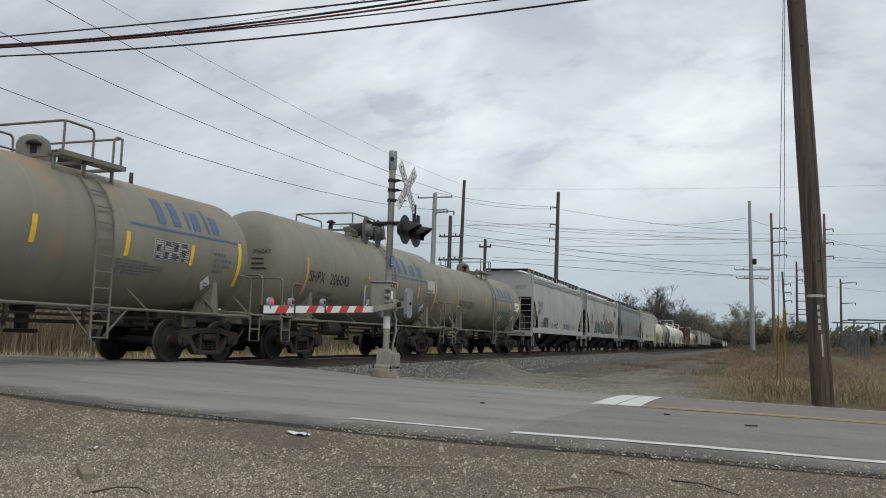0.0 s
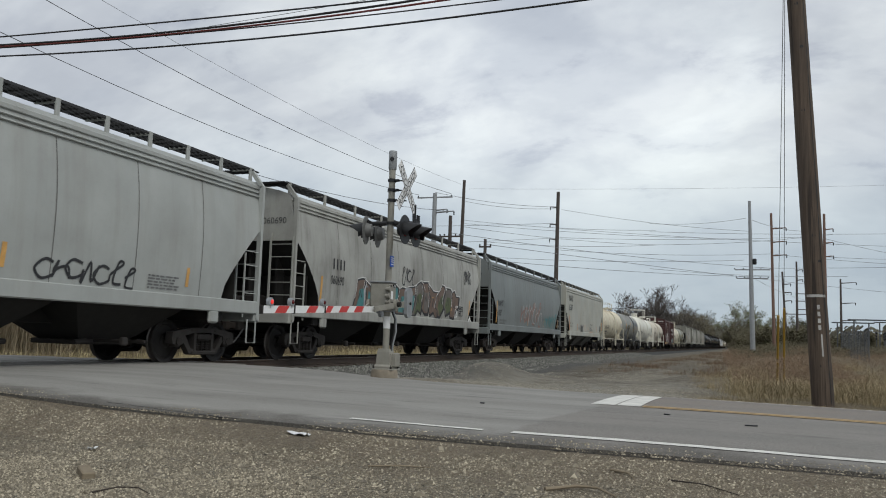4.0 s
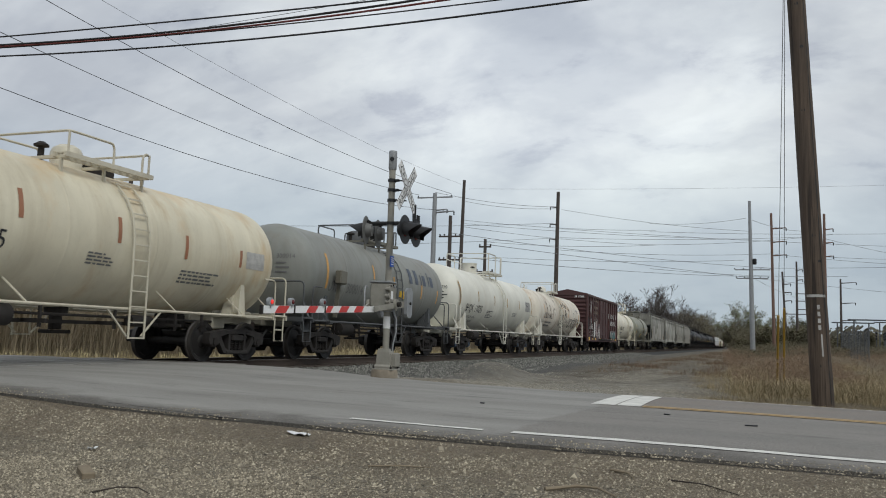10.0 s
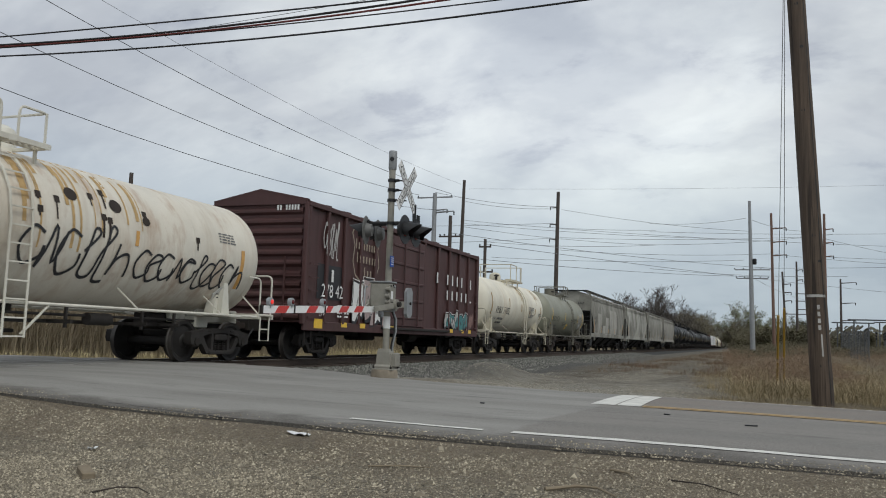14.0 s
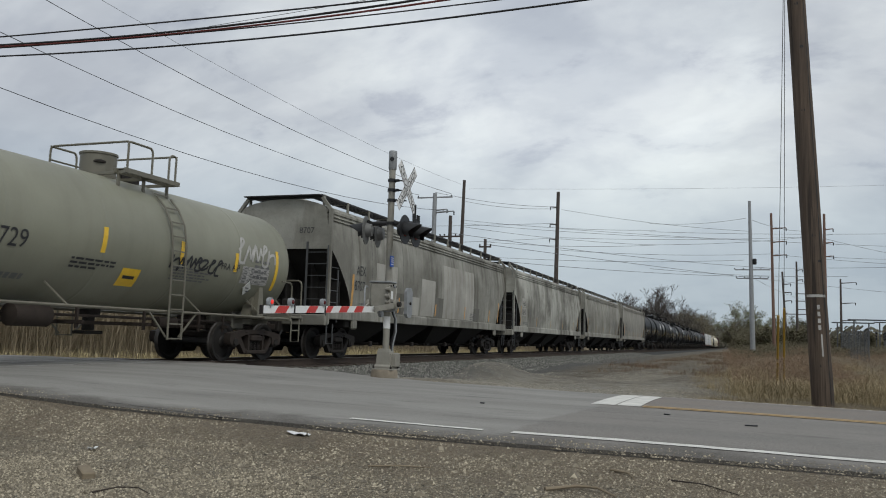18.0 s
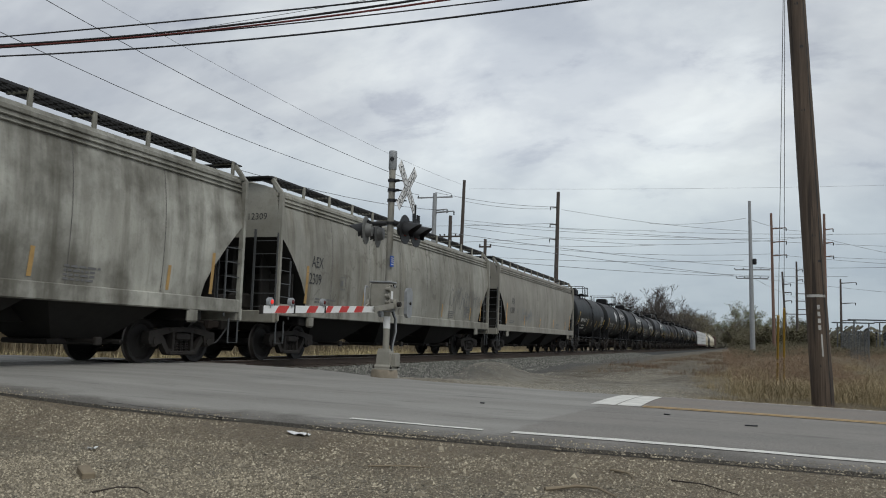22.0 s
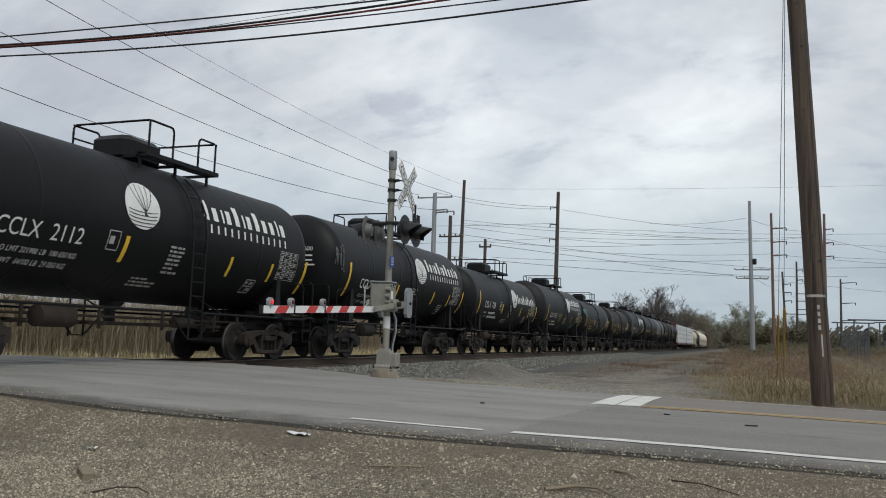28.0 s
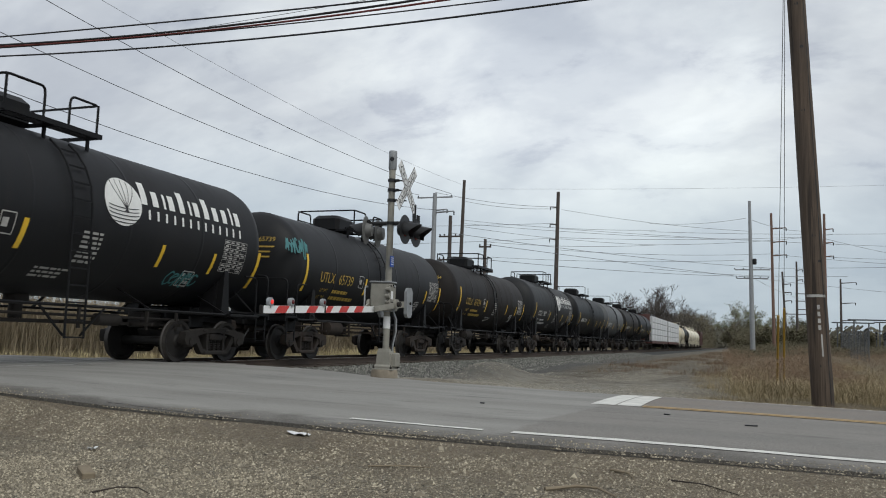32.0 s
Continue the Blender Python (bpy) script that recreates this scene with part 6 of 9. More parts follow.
part("data_table", data_table(MB(), pr, 5.45, 5.95, 1.62, 1.98, 2, 2, 0.03), P_BLACK, car, "black ruled data table", smooth=False)
placard(car, pr, 6.9, 1.45, 0.2)
reflectors(car, pr, [(2.2, 1.7, 2.2, 0.11), (4.4, 1.6, 2.1, 0.11), (6.75, 1.7, 2.3, 0.11), (-6.8, 1.6, 2.3, 0.11)], M_REFLECT_OLD)

L, y = span(5)
car, pr = keep(hopper_car(L, y, "blue-grey covered hopper with red and teal tags", BLUE_GREY, UNDER_DARK, M_IRON_BROWN, True, 3, walk_full=False, number="61037"), 5)
mark(car, P_BLACK, pr, -6.7, 2.30, "NAHX", 0.42, 0.82)
mb = words(MB(), pr, "61037", -6.75, 1.84, 0.42, squeeze=0.75)
part("car_number", mb, P_BLACK, car, "painted running number", smooth=False)
part("fine_print", small_print(MB(), pr, -6.2, -5.0, 1.45, 1.75, 2, 7), P_GREY, car, "rows of small stencilled print", smooth=False)
part("graffiti", tag_scrawl(MB(), pr, -2.2, 2.4, 1.5, 2.7, 0.11, 71, 6), P_RED, car, "faded brick-red sprayed letters", smooth=False)
part("graffiti", tag_scrawl(MB(), pr, -2.0, 2.6, 1.55, 2.75, 0.05, 72, 6), P_PALE, car, "pale sprayed outlines", smooth=False)
part("graffiti", tag_scrawl(MB(), pr, 3.4, 6.6, 1.35, 2.3, 0.08, 73, 6), P_TEAL, car, "teal sprayed letters", smooth=False)
mb = words(MB(), pr, "CAUTION", 2.6, 1.85, 0.16)
part("caution_lettering", mb, P_BLACK, car, "small stencilled caution", smooth=False)
reflectors(car, pr, [(-6.9, 1.5, 2.5, 0.12), (-0.6, 1.5, 2.0, 0.1), (3.3, 1.5, 1.9, 0.1), (7.0, 1.55, 2.0, 0.1)], M_REFLECT_OLD)

L, y = span(6)
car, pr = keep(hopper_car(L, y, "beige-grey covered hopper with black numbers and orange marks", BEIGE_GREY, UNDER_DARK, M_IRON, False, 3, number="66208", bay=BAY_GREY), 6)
mark(car, P_BLACK, pr, -6.4, 3.40, "NAHX", 0.60, 0.84)
mb = words(MB(), pr, "66208", -6.4, 2.80, 0.60, squeeze=0.80)
part("car_number", mb, P_BLACK, car, "large black running number", smooth=False)
weight_lines(car, pr, -6.05, 1.9, P_BLACK, 0.15, ("224900", "61100"))
part("graffiti", tag_scrawl(MB(), pr, -2.2, -1.0, 1.35, 1.95, 0.07, 81, 6), P_GREY, car, "grey sprayed scrawl", smooth=False)
part("graffiti", tag_scrawl(MB(), pr, -5.3, -4.0, 1.25, 1.42, 0.025, 82, 8), P_GREY, car, "thin chalk scrawl", smooth=False)
mb = words(MB(), pr, "WARNING", 1.9, 1.93, 0.22)
small_print(mb, pr, 1.7, 3.1, 1.55, 1.85, 5, 9)
small_print(mb, pr, -2.9, -2.3, 1.6, 1.8, 3, 10)
part("warning_lettering", mb, P_GREY, car, "grey stencilled warning", smooth=False)
part("hammer_lettering", words(MB(), pr, "HAMMER ON CAR", 1.5, 1.40, 0.17), P_ORANGE, car, "orange stencilled line", smooth=False)
part("data_table", strip(data_table(MB(), pr, 6.3, 6.75, 1.62, 2.0, 2, 2, 0.03), pr, 6.3, 6.75, 1.62, 2.0, 0.007), P_BLACK, car, "black data square", smooth=False)
part("load_square", data_table(MB(), pr, -1.3, -1.05, 2.62, 2.92, 1, 1, 0.015), P_GREY, car, "small ruled square", smooth=False)
reflectors(car, pr, [(-6.25, 1.5, 2.45, 0.13), (-3.4, 1.5, 1.95, 0.10), (-0.4, 1.5, 1.95, 0.10), (0.9, 1.5, 1.85, 0.08), (4.9, 1.5, 1.95, 0.10), (7.25, 1.5, 2.3, 0.11)], P_ORANGE)

# 7 to 10: pale tank cars
L, y = span(7)
car, pr = keep(tank_car(L, y, "cream tank car with orange rust stains", CREAM, TRIM_CREAM, M_GREY_IRON, 1.36, 2.42, "round", TRIM_CREAM, plat=(-0.9, 0.3, 1.15, 1.35), ladder=0.7, hw=0.95, rail_h=0.48), 7)
number_line(car, pr, -4.75, 1.92, 0.44, 4, "65265", P_BLACK)
head_words(car, L, 1.36, 2.42, 0.45, 2.75, "65265", 0.17, P_BLACK)
weight_lines(car, pr, -4.85, 1.68, P_GREY)
part("fine_print", small_print(small_print(MB(), pr, -0.6, 0.1, 1.85, 2.1, 4, 3), pr, 2.2, 3.6, 1.7, 2.0, 4, 4), P_GREY, car, "rows of small stencilled print", smooth=False)
part("data_panel", strip(MB(), pr, 4.6, 5.4, 2.2, 2.6, 0.007), P_PALE, car, "pale printed data panel", smooth=False)
reflectors(car, pr, [(-5.1, 2.1, 3.1, 0.10), (-2.3, 2.45, 2.95, 0.10), (0.1, 2.3, 2.8, 0.10), (2.2, 2.2, 2.7, 0.10), (4.3, 2.2, 2.6, 0.10)], paint("red_brown_reflector", (0.33, 0.14, 0.07), amount=0.3, seed=33))

L, y = span(8)
car, pr = keep(tank_car(L, y, "faded grey tank car with yellow warning panel", GREY_TANK, TRIM_OLIVE, M_IRON, 1.36, 2.42, "round", GREY_DARK, plat=(-0.85, 0.35, 1.2, 1.4), ladder=0.75, hw=0.95, rail_h=0.55), 8)
number_line(car, pr, -4.4, 1.95, 0.42, "UTLX", "300014", P_GREY)
head_words(car, L, 1.36, 2.42, 0.45, 2.75, "300014", 0.17, P_GREY)
brand_shapes(car, pr, 1.85, 2.58, 0.52, WORD_A, 0.58, plain("slate_lettering", (0.075, 0.09, 0.12), 0.6, bump=0))
part("warning_panel", strip(MB(), pr, 0.95, 1.6, 2.02, 2.26, 0.008), M_REFLECT, car, "yellow warning panel", smooth=False)
part("instrument_box", MB().box((1.56, -3.9, 2.35), (0.2, 0.42, 0.4), bev=0.03), TRIM_OLIVE, car, "small instrument box on a bracket")
part("bracket", MB().bar((1.5, -3.9, 2.2), (1.40, -3.9, 1.2), 0.12, 0.05), TRIM_OLIVE, car)
reflectors(car, pr, [(-4.6, 2.0, 3.0, 0.12), (-1.3, 2.5, 2.95, 0.10), (0.35, 2.3, 2.7, 0.10), (3.0, 2.1, 2.6, 0.10), (4.7, 2.0, 2.5, 0.10)], M_REFLECT_OLD)

L, y = span(9)
car, pr = keep(tank_car(L, y, "dusty white tank car with brown reflectors", WHITE_TANK, TRIM_WHITE, M_GREY_IRON, 1.40, 2.44, "drum", TRIM_WHITE, plat=(-1.2, 0.0, 0.9, 1.05), ladder=0.4, hw=1.05, rail_h=0.92, hatch=-0.9, caps=M_BLUE_CAP), 9)
number_line(car, pr, -5.45, 1.88, 0.46, "SHQX", "11020", P_BLACK)
head_words(car, L, 1.40, 2.44, 0.5, 2.75, "11020", 0.17, P_BLACK)
weight_lines(car, pr, -5.55, 1.62, P_GREY, 0.15, ("223500 LB 101350 KG", "62500 LB 28350 KG"))
part("fine_print", small_print(small_print(MB(), pr, -2.2, -1.1, 1.7, 2.05, 5, 5), pr, 2.4, 3.2, 1.9, 2.1, 3, 6), P_GREY, car, "rows of small stencilled print", smooth=False)
part("data_panel", strip(MB(), pr, 4.9, 5.9, 2.25, 2.75, 0.007), P_PALE, car, "pale printed data panel", smooth=False)
part("data_table", data_table(MB(), pr, 4.92, 5.88, 2.27, 2.73, 8, 4, 0.008), P_GREY, car, "grey ruled data table", smooth=False)
placard(car, pr, 4.4, 1.55, 0.2)
reflectors(car, pr, [(-6.4, 2.1, 3.1, 0.11), (-3.8, 2.35, 2.8, 0.10), (-1.2, 2.3, 2.75, 0.10), (1.1, 2.3, 2.75, 0.10), (3.5, 2.3, 2.75, 0.10), (6.3, 2.1, 3.1, 0.11)], M_REFLECT_BROWN)

L, y = span(10)
car, pr = keep(tank_car(L, y, "off-white tank car with rust runs and black tags", WHITE_RUST, TRIM_WHITE, M_GREY_IRON, 1.36, 2.42, "round", TRIM_WHITE, plat=(-1.7, -1.1, -0.72, -0.12), ladder=-0.9, hw=1.0, rail_h=0.62, hatch=-0.2), 10)
number_line(car, pr, -5.2, 2.08, 0.46, 4, "34627", P_BLACK)
head_words(car, L, 1.36, 2.42, 0.45, 2.75, "34627", 0.17, P_BLACK)
weight_lines(car, pr, -5.3, 1.8, P_GREY)
part("graffiti", tag_scrawl(MB(), pr, -0.7, 1.9, 1.55, 2.5, 0.055, 101, 6), P_BLACK, car, "black sprayed scrawl", smooth=False)
part("graffiti", tag_scrawl(MB(), pr, 2.2, 5.9, 1.6, 2.3, 0.05, 102, 10), P_BLACK, car, "black sprayed scrawl", smooth=False)
mb, rr = MB(), random.Random(9)
for i in range(16):
    yy, zz = rr.uniform(-4.6, 5.2), rr.uniform(2.6, 3.4)
    strip(mb, pr, yy, yy + rr.uniform(0.03, 0.08), zz - rr.uniform(0.05, 0.4), zz, 0.008)
    strip(mb, pr, yy - 0.03, yy + 0.1, zz - 0.06, zz + 0.06, 0.009)
part("rust_spots", mb, M_IRON_BROWN, car, "dark rust spots with runs", smooth=False)
for yy, zz, q in ((0.35, 3.05, 0.16), (1.5, 3.0, 0.17), (2.35, 2.82, 0.12), (1.15, 2.72, 0.06)):
    mb = MB()
    mb.v = [on(pr, yy + q * math.cos(a), zz + q * 0.75 * math.sin(a), 0.010) for a in [k * 0.524 for k in range(12)]]
    mb.f = [tuple(range(12))]
    part("rust_blot", mb, M_IRON_BROWN, car, "dark rusted blot", smooth=False)
M_RUN = plain("orange_rust_run", (0.46, 0.31, 0.14), 0.85, vary=0.3)
for i in range(26):
    yy, w, zz = rr.uniform(-0.9, 2.2), rr.uniform(0.02, 0.10), 3.5 - 1.5 * rr.random() ** 1.5
    part("rust_run", strip(MB(), pr, yy, yy + w, zz, 3.68, 0.007), M_RUN, car, "orange rust run below the platform", smooth=False)
placard(car, pr, 5.3, 1.55, 0.2)
part("fine_print", small_print(MB(), pr, 4.9, 5.6, 2.7, 2.95, 4, 15), P_GREY, car, "rows of small stencilled print", smooth=False)
reflectors(car, pr, [(-5.2, 2.0, 2.9, 0.11), (2.0, 2.3, 2.6, 0.1), (5.75, 1.7, 2.6, 0.14)], M_REFLECT_OLD)

# 11: the boxcar
L, y = span(11)
car, pr = keep(boxcar(L, y, "oxide red boxcar with faded white lettering and graffiti", BOX_RED, M_IRON), 11)


def box_pr(z):
    return 1.50


bars_each(car, P_WHITE, box_pr, -6.75, 2.18, 0.34, [1, 1], 0.34, 0.66)
mb = words(MB(), box_pr, "278 42", -6.95, 1.74, 0.52, squeeze=0.95)
part("car_number", mb, P_WHITE, car, "white running number", smooth=False)
part("number_patch", strip(MB(), lambda z: 1.445, -7.1, -5.3, 1.68, 2.65, 0.0), P_BLACK, car, "black repaint patch behind the number", smooth=False)
sh = MB()
ribbon(sh, box_pr, [(-5.1, 3.75), (-4.95, 3.92), (-4.5, 3.85), (-4.0, 3.95), (-3.55, 3.85), (-3.15, 3.95), (-3.0, 3.78), (-3.2, 3.4), (-3.05, 2.9), (-3.3, 2.5), (-4.0, 2.15), (-4.8, 2.5), (-5.0, 2.9), (-4.9, 3.4), (-5.1, 3.75)], 0.05)
glyph_bars(sh, box_pr, -4.85, 3.3, 0.3, [1, .7, .7, .7, .7, .7, .7, .7, .7], 0.19, 0.5)
glyph_bars(sh, box_pr, -4.75, 2.9, 0.3, [1, .7, .7, .7, .7, .7, .7], 0.22, 0.5)
glyph_bars(sh, box_pr, -4.2, 2.5, 0.28, [1, .7, .7], 0.22, 0.5)
part("emblem", sh, plain("faded_tan_emblem", (0.30, 0.25, 0.19), 0.7, bump=0), car, "faded shield-shaped emblem outline", smooth=False)
mb = MB()
glyph_bars(mb, box_pr, 2.4, 2.78, 0.40, [1, 0, 1, 1, 1, 1, 0, 1], 0.60, 0.4)
glyph_bars(mb, box_pr, 3.0, 2.20, 0.36, [0, 1, 1, 1, 1, 1, .2], 0.60, 0.4)
part("owner_lettering", mb, P_WHITE, car, "spaced white owner lettering as bars", smooth=False)
part("graffiti", tag_scrawl(MB(), box_pr, -6.9, -6.0, 2.9, 3.9, 0.05, 111, 6), P_PALE, car, "pale sprayed scrawl", smooth=False)
bubble_letters(car, box_pr, -4.9, -1.2, 0.95, 2.35, 5, 112, [P_PALE, P_WHITE, plain("pinkish_spray", (0.36, 0.28, 0.27), 0.6, bump=0)], P_BLACK, P_WHITE, "pale grey graffiti fill")
bubble_letters(car, box_pr, 3.6, 6.4, 0.95, 1.75, 5, 113, [P_TEAL, P_TEAL, P_PALE], P_BLACK, P_WHITE, "teal graffiti fill")
part("graffiti", tag_scrawl(MB(), box_pr, 6.3, 7.2, 0.95, 1.9, 0.06, 114, 4), P_RED, car, "reddish sprayed scrawl", smooth=False)
part("graffiti", tag_scrawl(MB(), box_pr, -1.6, -0.5, 3.2, 3.7, 0.035, 115, 6), P_WHITE, car, "white sprayed scrawl", smooth=False)
part("weight_lettering", small_print(words(words(MB(), box_pr, "LD LMT", -7.0, 1.40, 0.15), box_pr, "LT WT", -7.0, 1.2, 0.15), box_pr, -5.9, -5.0, 1.2, 1.6, 4, 16), P_WHITE, car, "stencilled weight lines", smooth=False)
part("fine_print", small_print(MB(), box_pr, -1.4, -0.3, 2.4, 3.0, 5, 17), P_PALE, car, "rows of small stencilled print", smooth=False)
for yy in (-7.3, -5.6, -4.3, -2.0, 4.2, 5.6, 6.6):
    part("reflector_strip", strip(MB(), box_pr, yy, yy + 0.38 if yy > -7 else yy + 0.5, 0.92 if yy > -7 else 0.86, 1.06 if yy > -7 else 1.12, 0.012), M_REFLECT, car, "yellow reflector strip", smooth=False)
mb = MB()
mb.v = [(0.55 + i * 0.09 + a, -(L / 2 - 1.05) - 0.05, 4.02 + b) for i in range(8) if i != 2 for a, b in ((0, 0), (0.055, 0), (0.055, 0.14), (0, 0.14))]
mb.f = [(4 * i, 4 * i + 1, 4 * i + 2, 4 * i + 3) for i in range(7)]
part("end_lettering", mb, P_WHITE, car, "small white end lettering as bars", smooth=False)

# 12, 13: warm white and olive tanks
L, y = span(12)
car, pr = keep(tank_car(L, y, "warm white tank car with rust smears", WHITE_WARM, TRIM_CREAM, M_IRON, 1.36, 2.42, "round", TRIM_CREAM, plat=(-0.5, 0.7, 1.55, 1.75), ladder=1.1, hw=1.0, rail_h=0.85), 12)
number_line(car, pr, -4.25, 1.98, 0.48, "KMBX", "71022", P_BLACK)
head_words(car, L, 1.36, 2.42, 0.45, 2.75, "71022", 0.17, P_BLACK)
weight_lines(car, pr, -4.3, 1.70, P_GREY)
part("fine_print", small_print(small_print(MB(), pr, 2.3, 3.5, 1.95, 2.55, 9, 18), pr, 4.6, 5.3, 2.1, 2.3, 2, 19), P_GREY, car, "rows of small stencilled print", smooth=False)
for i in range(18):
    yy, w, zz = rr.choice((4.4, 4.5, 1.0)) + rr.uniform(-0.28, 0.28), rr.uniform(0.02, 0.07), 3.45 - 0.9 * rr.random() ** 1.5
    part("rust_run", strip(MB(), pr, yy, yy + w, zz, 3.68, 0.007), M_RUN, car, "orange rust run down the shell", smooth=False)
reflectors(car, pr, [(-5.1, 1.9, 2.9, 0.12), (-1.9, 2.35, 2.8, 0.11), (0.55, 2.2, 2.6, 0.11), (2.4, 2.1, 2.5, 0.11), (3.7, 2.1, 2.5, 0.11), (5.0, 1.9, 2.6, 0.11)], M_REFLECT_BROWN)

car, pr = olive_tank(13, "5729", OLIVE_CLEAN, M_REFLECT, dome="drum")
part("graffiti", tag_scrawl(MB(), pr, 0.9, 2.7, 1.95, 2.3, 0.05, 131, 7), P_BLACK, car, "black sprayed scrawl", smooth=False)
part("graffiti", tag_scrawl(MB(), pr, 3.3, 5.0, 2.35, 2.85, 0.07, 132, 5), P_PALE, car, "pale sprayed scrawl", smooth=False)
part("inspection_mark", words(MB(), pr, "FRA AIP", 2.7, 2.10, 0.22), P_BLACK, car, "black stencilled mark", smooth=False)
part("placard", strip(MB(), pr, -0.45, 0.08, 1.52, 1.86, 0.010), M_REFLECT, car, "yellow warning placard", smooth=False)
part("placard_bar", strip(MB(), pr, -0.36, -0.02, 1.66, 1.72, 0.014), P_BLACK, car, "dark bar of print", smooth=False)
part("fine_print", small_print(MB(), pr, -1.85, -0.7, 1.76, 1.98, 3, 133), P_BLACK, car, "rows of small stencilled print", smooth=False)
part("data_panel", strip(MB(), pr, 3.6, 4.8, 1.85, 2.25, 0.009), P_PALE, car, "pale printed data panel", smooth=False)
part("data_table", data_table(MB(), pr, 3.62, 4.78, 1.87, 2.23, 6, 4, 0.008), P_GREY, car, "grey ruled data table", smooth=False)

# 14 to 17: soiled hoppers
SOILED = [(14, DIRTY_1, "8707", "heavily soiled grey covered hopper with pale repaint patches"), (15, DIRTY_2, "8660", "brown-streaked grey covered hopper"), (16, DIRTY_3, "12309", "soiled pale covered hopper with flaking marks"), (17, DIRTY_4, "12300", "dull pale grey covered hopper")]
for k, body, num, label in SOILED:
    L, y = span(k)
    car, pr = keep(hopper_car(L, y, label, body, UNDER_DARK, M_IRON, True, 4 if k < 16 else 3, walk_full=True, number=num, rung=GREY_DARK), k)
    zt = 2.5
    if k == 15:
        part("number_patch", strip(strip(MB(), pr, -7.67, -6.79, 2.45, 2.90, 0.006), pr, -7.65, -6.74, 1.98, 2.42, 0.006), P_PATCH, car, "pale repaint patch", smooth=False)
    at = {14: -7.7, 15: -7.53, 16: -7.7, 17: -7.04}[k]
    mark(car, P_BLACK, pr, at, zt, "AEX", 0.42)
    mb = words(MB(), pr, num, at - (0.1 if k < 16 else 0.3), zt - 0.46, 0.42, squeeze=0.85)
    part("car_number", mb, P_BLACK, car, "stencilled running number", smooth=False)
    if k != 14:
        part("load_square", data_table(MB(), pr, -5.9, -5.6, 2.0, 2.35, 1, 1, 0.02), P_GREY, car, "small ruled square", smooth=False)
    part("fine_print", small_print(small_print(MB(), pr, -7.4, -6.2, 1.55, 1.72, 2, k), pr, 3.8, 4.7, 1.5, 1.8, 4, k + 1), P_GREY, car, "rows of small stencilled print", smooth=False)
    reflectors(car, pr, [(-8.0, 1.5, 2.5, 0.13), (-4.3, 1.5, 2.0, 0.10), (-0.6, 1.5, 1.95, 0.10), (3.0, 1.5, 2.0, 0.10), (6.6, 1.5, 2.0, 0.10), (8.1, 1.5, 2.4, 0.11)], M_REFLECT_BROWN if k in (15, 16) else M_REFLECT_OLD)
    if k == 14:
        for y0, y1, z0, z1 in ((-6.25, -4.5, 1.46, 3.0), (-3.75, -2.35, 1.46, 2.1), (-2.15, -0.7, 1.48, 2.8), (0.3, 4.25, 1.46, 3.5)):
            part("repaint_patch", strip(MB(), pr, y0, y1, z0, z1, 0.005, 0.05), P_PATCH, car, "pale repaint patch", smooth=False)
        for y0, y1, z0, z1 in ((-4.6, -3.7, 1.46, 2.15), (-0.72, 0.28, 1.46, 2.2), (4.3, 5.1, 1.46, 2.0)):
            part("dark_patch", strip(MB(), pr, y0, y1, z0, z1, 0.004, 0.03), P_PATCH_DARK, car, "dark soiled patch", smooth=False)
    if k == 16:
        part("graffiti", tag_scrawl(MB(), pr, 4.0, 8.0, 1.9, 2.7, 0.03, 161, 12), P_GREY, car, "thin flaking outlines", smooth=False)
        part("data_table", data_table(MB(), pr, 5.8, 6.5, 1.6, 2.0, 2, 2, 0.03), P_GREY, car, "ruled data square", smooth=False)
    if k == 17:
        part("graffiti", tag_scrawl(MB(), pr, -5.0, -2.6, 1.7, 2.3, 0.022, 171, 8), P_FAINT, car, "faint blue sprayed scrawl", smooth=False)


# 18 to 29: black tank cars
def logo_disc(car, pr, y, z, w=0.52, h=0.46):
    """A white ball with dark curved lines."""
    mb, k = MB(), 0
    ring = [(math.cos(a) * w, math.sin(a) * h) for a in [2 * math.pi * i / 24 for i in range(24)]]
    for s in (0.0, 0.5, 1.0):
        mb.v += [on(pr, y + a * s, z + b * s, 0.010) for a, b in ring]
    for r in range(2):
        mb.f += [(r * 24 + i, r * 24 + (i + 1) % 24, r * 24 + 24 + (i + 1) % 24, r * 24 + 24 + i) for i in range(24)]
    part("logo", mb, P_WHITE, car, "white ball-shaped logo", smooth=False)
    ln = MB()
    for i in range(5):
        q = -0.6 + 0.3 * i
        ribbon(ln, pr, [(y + w * (q * math.cos(t * 0.35) + 0.15 * t / 5), z + h * (0.9 - 0.26 * t)) for t in range(6)], 0.018, 0.014)
        ribbon(ln, pr, [(y + w * 0.85 * math.sin((t - 3) * 0.42), z - h * (0.15 + 0.15 * i) - h * 0.12 * math.cos((t - 3) * 0.42)) for t in range(7)], 0.016, 0.014)
    part("logo_pattern", ln, P_BLACK, car, "dark curved logo lines", smooth=False)


SMALL = (21, 23, 24)


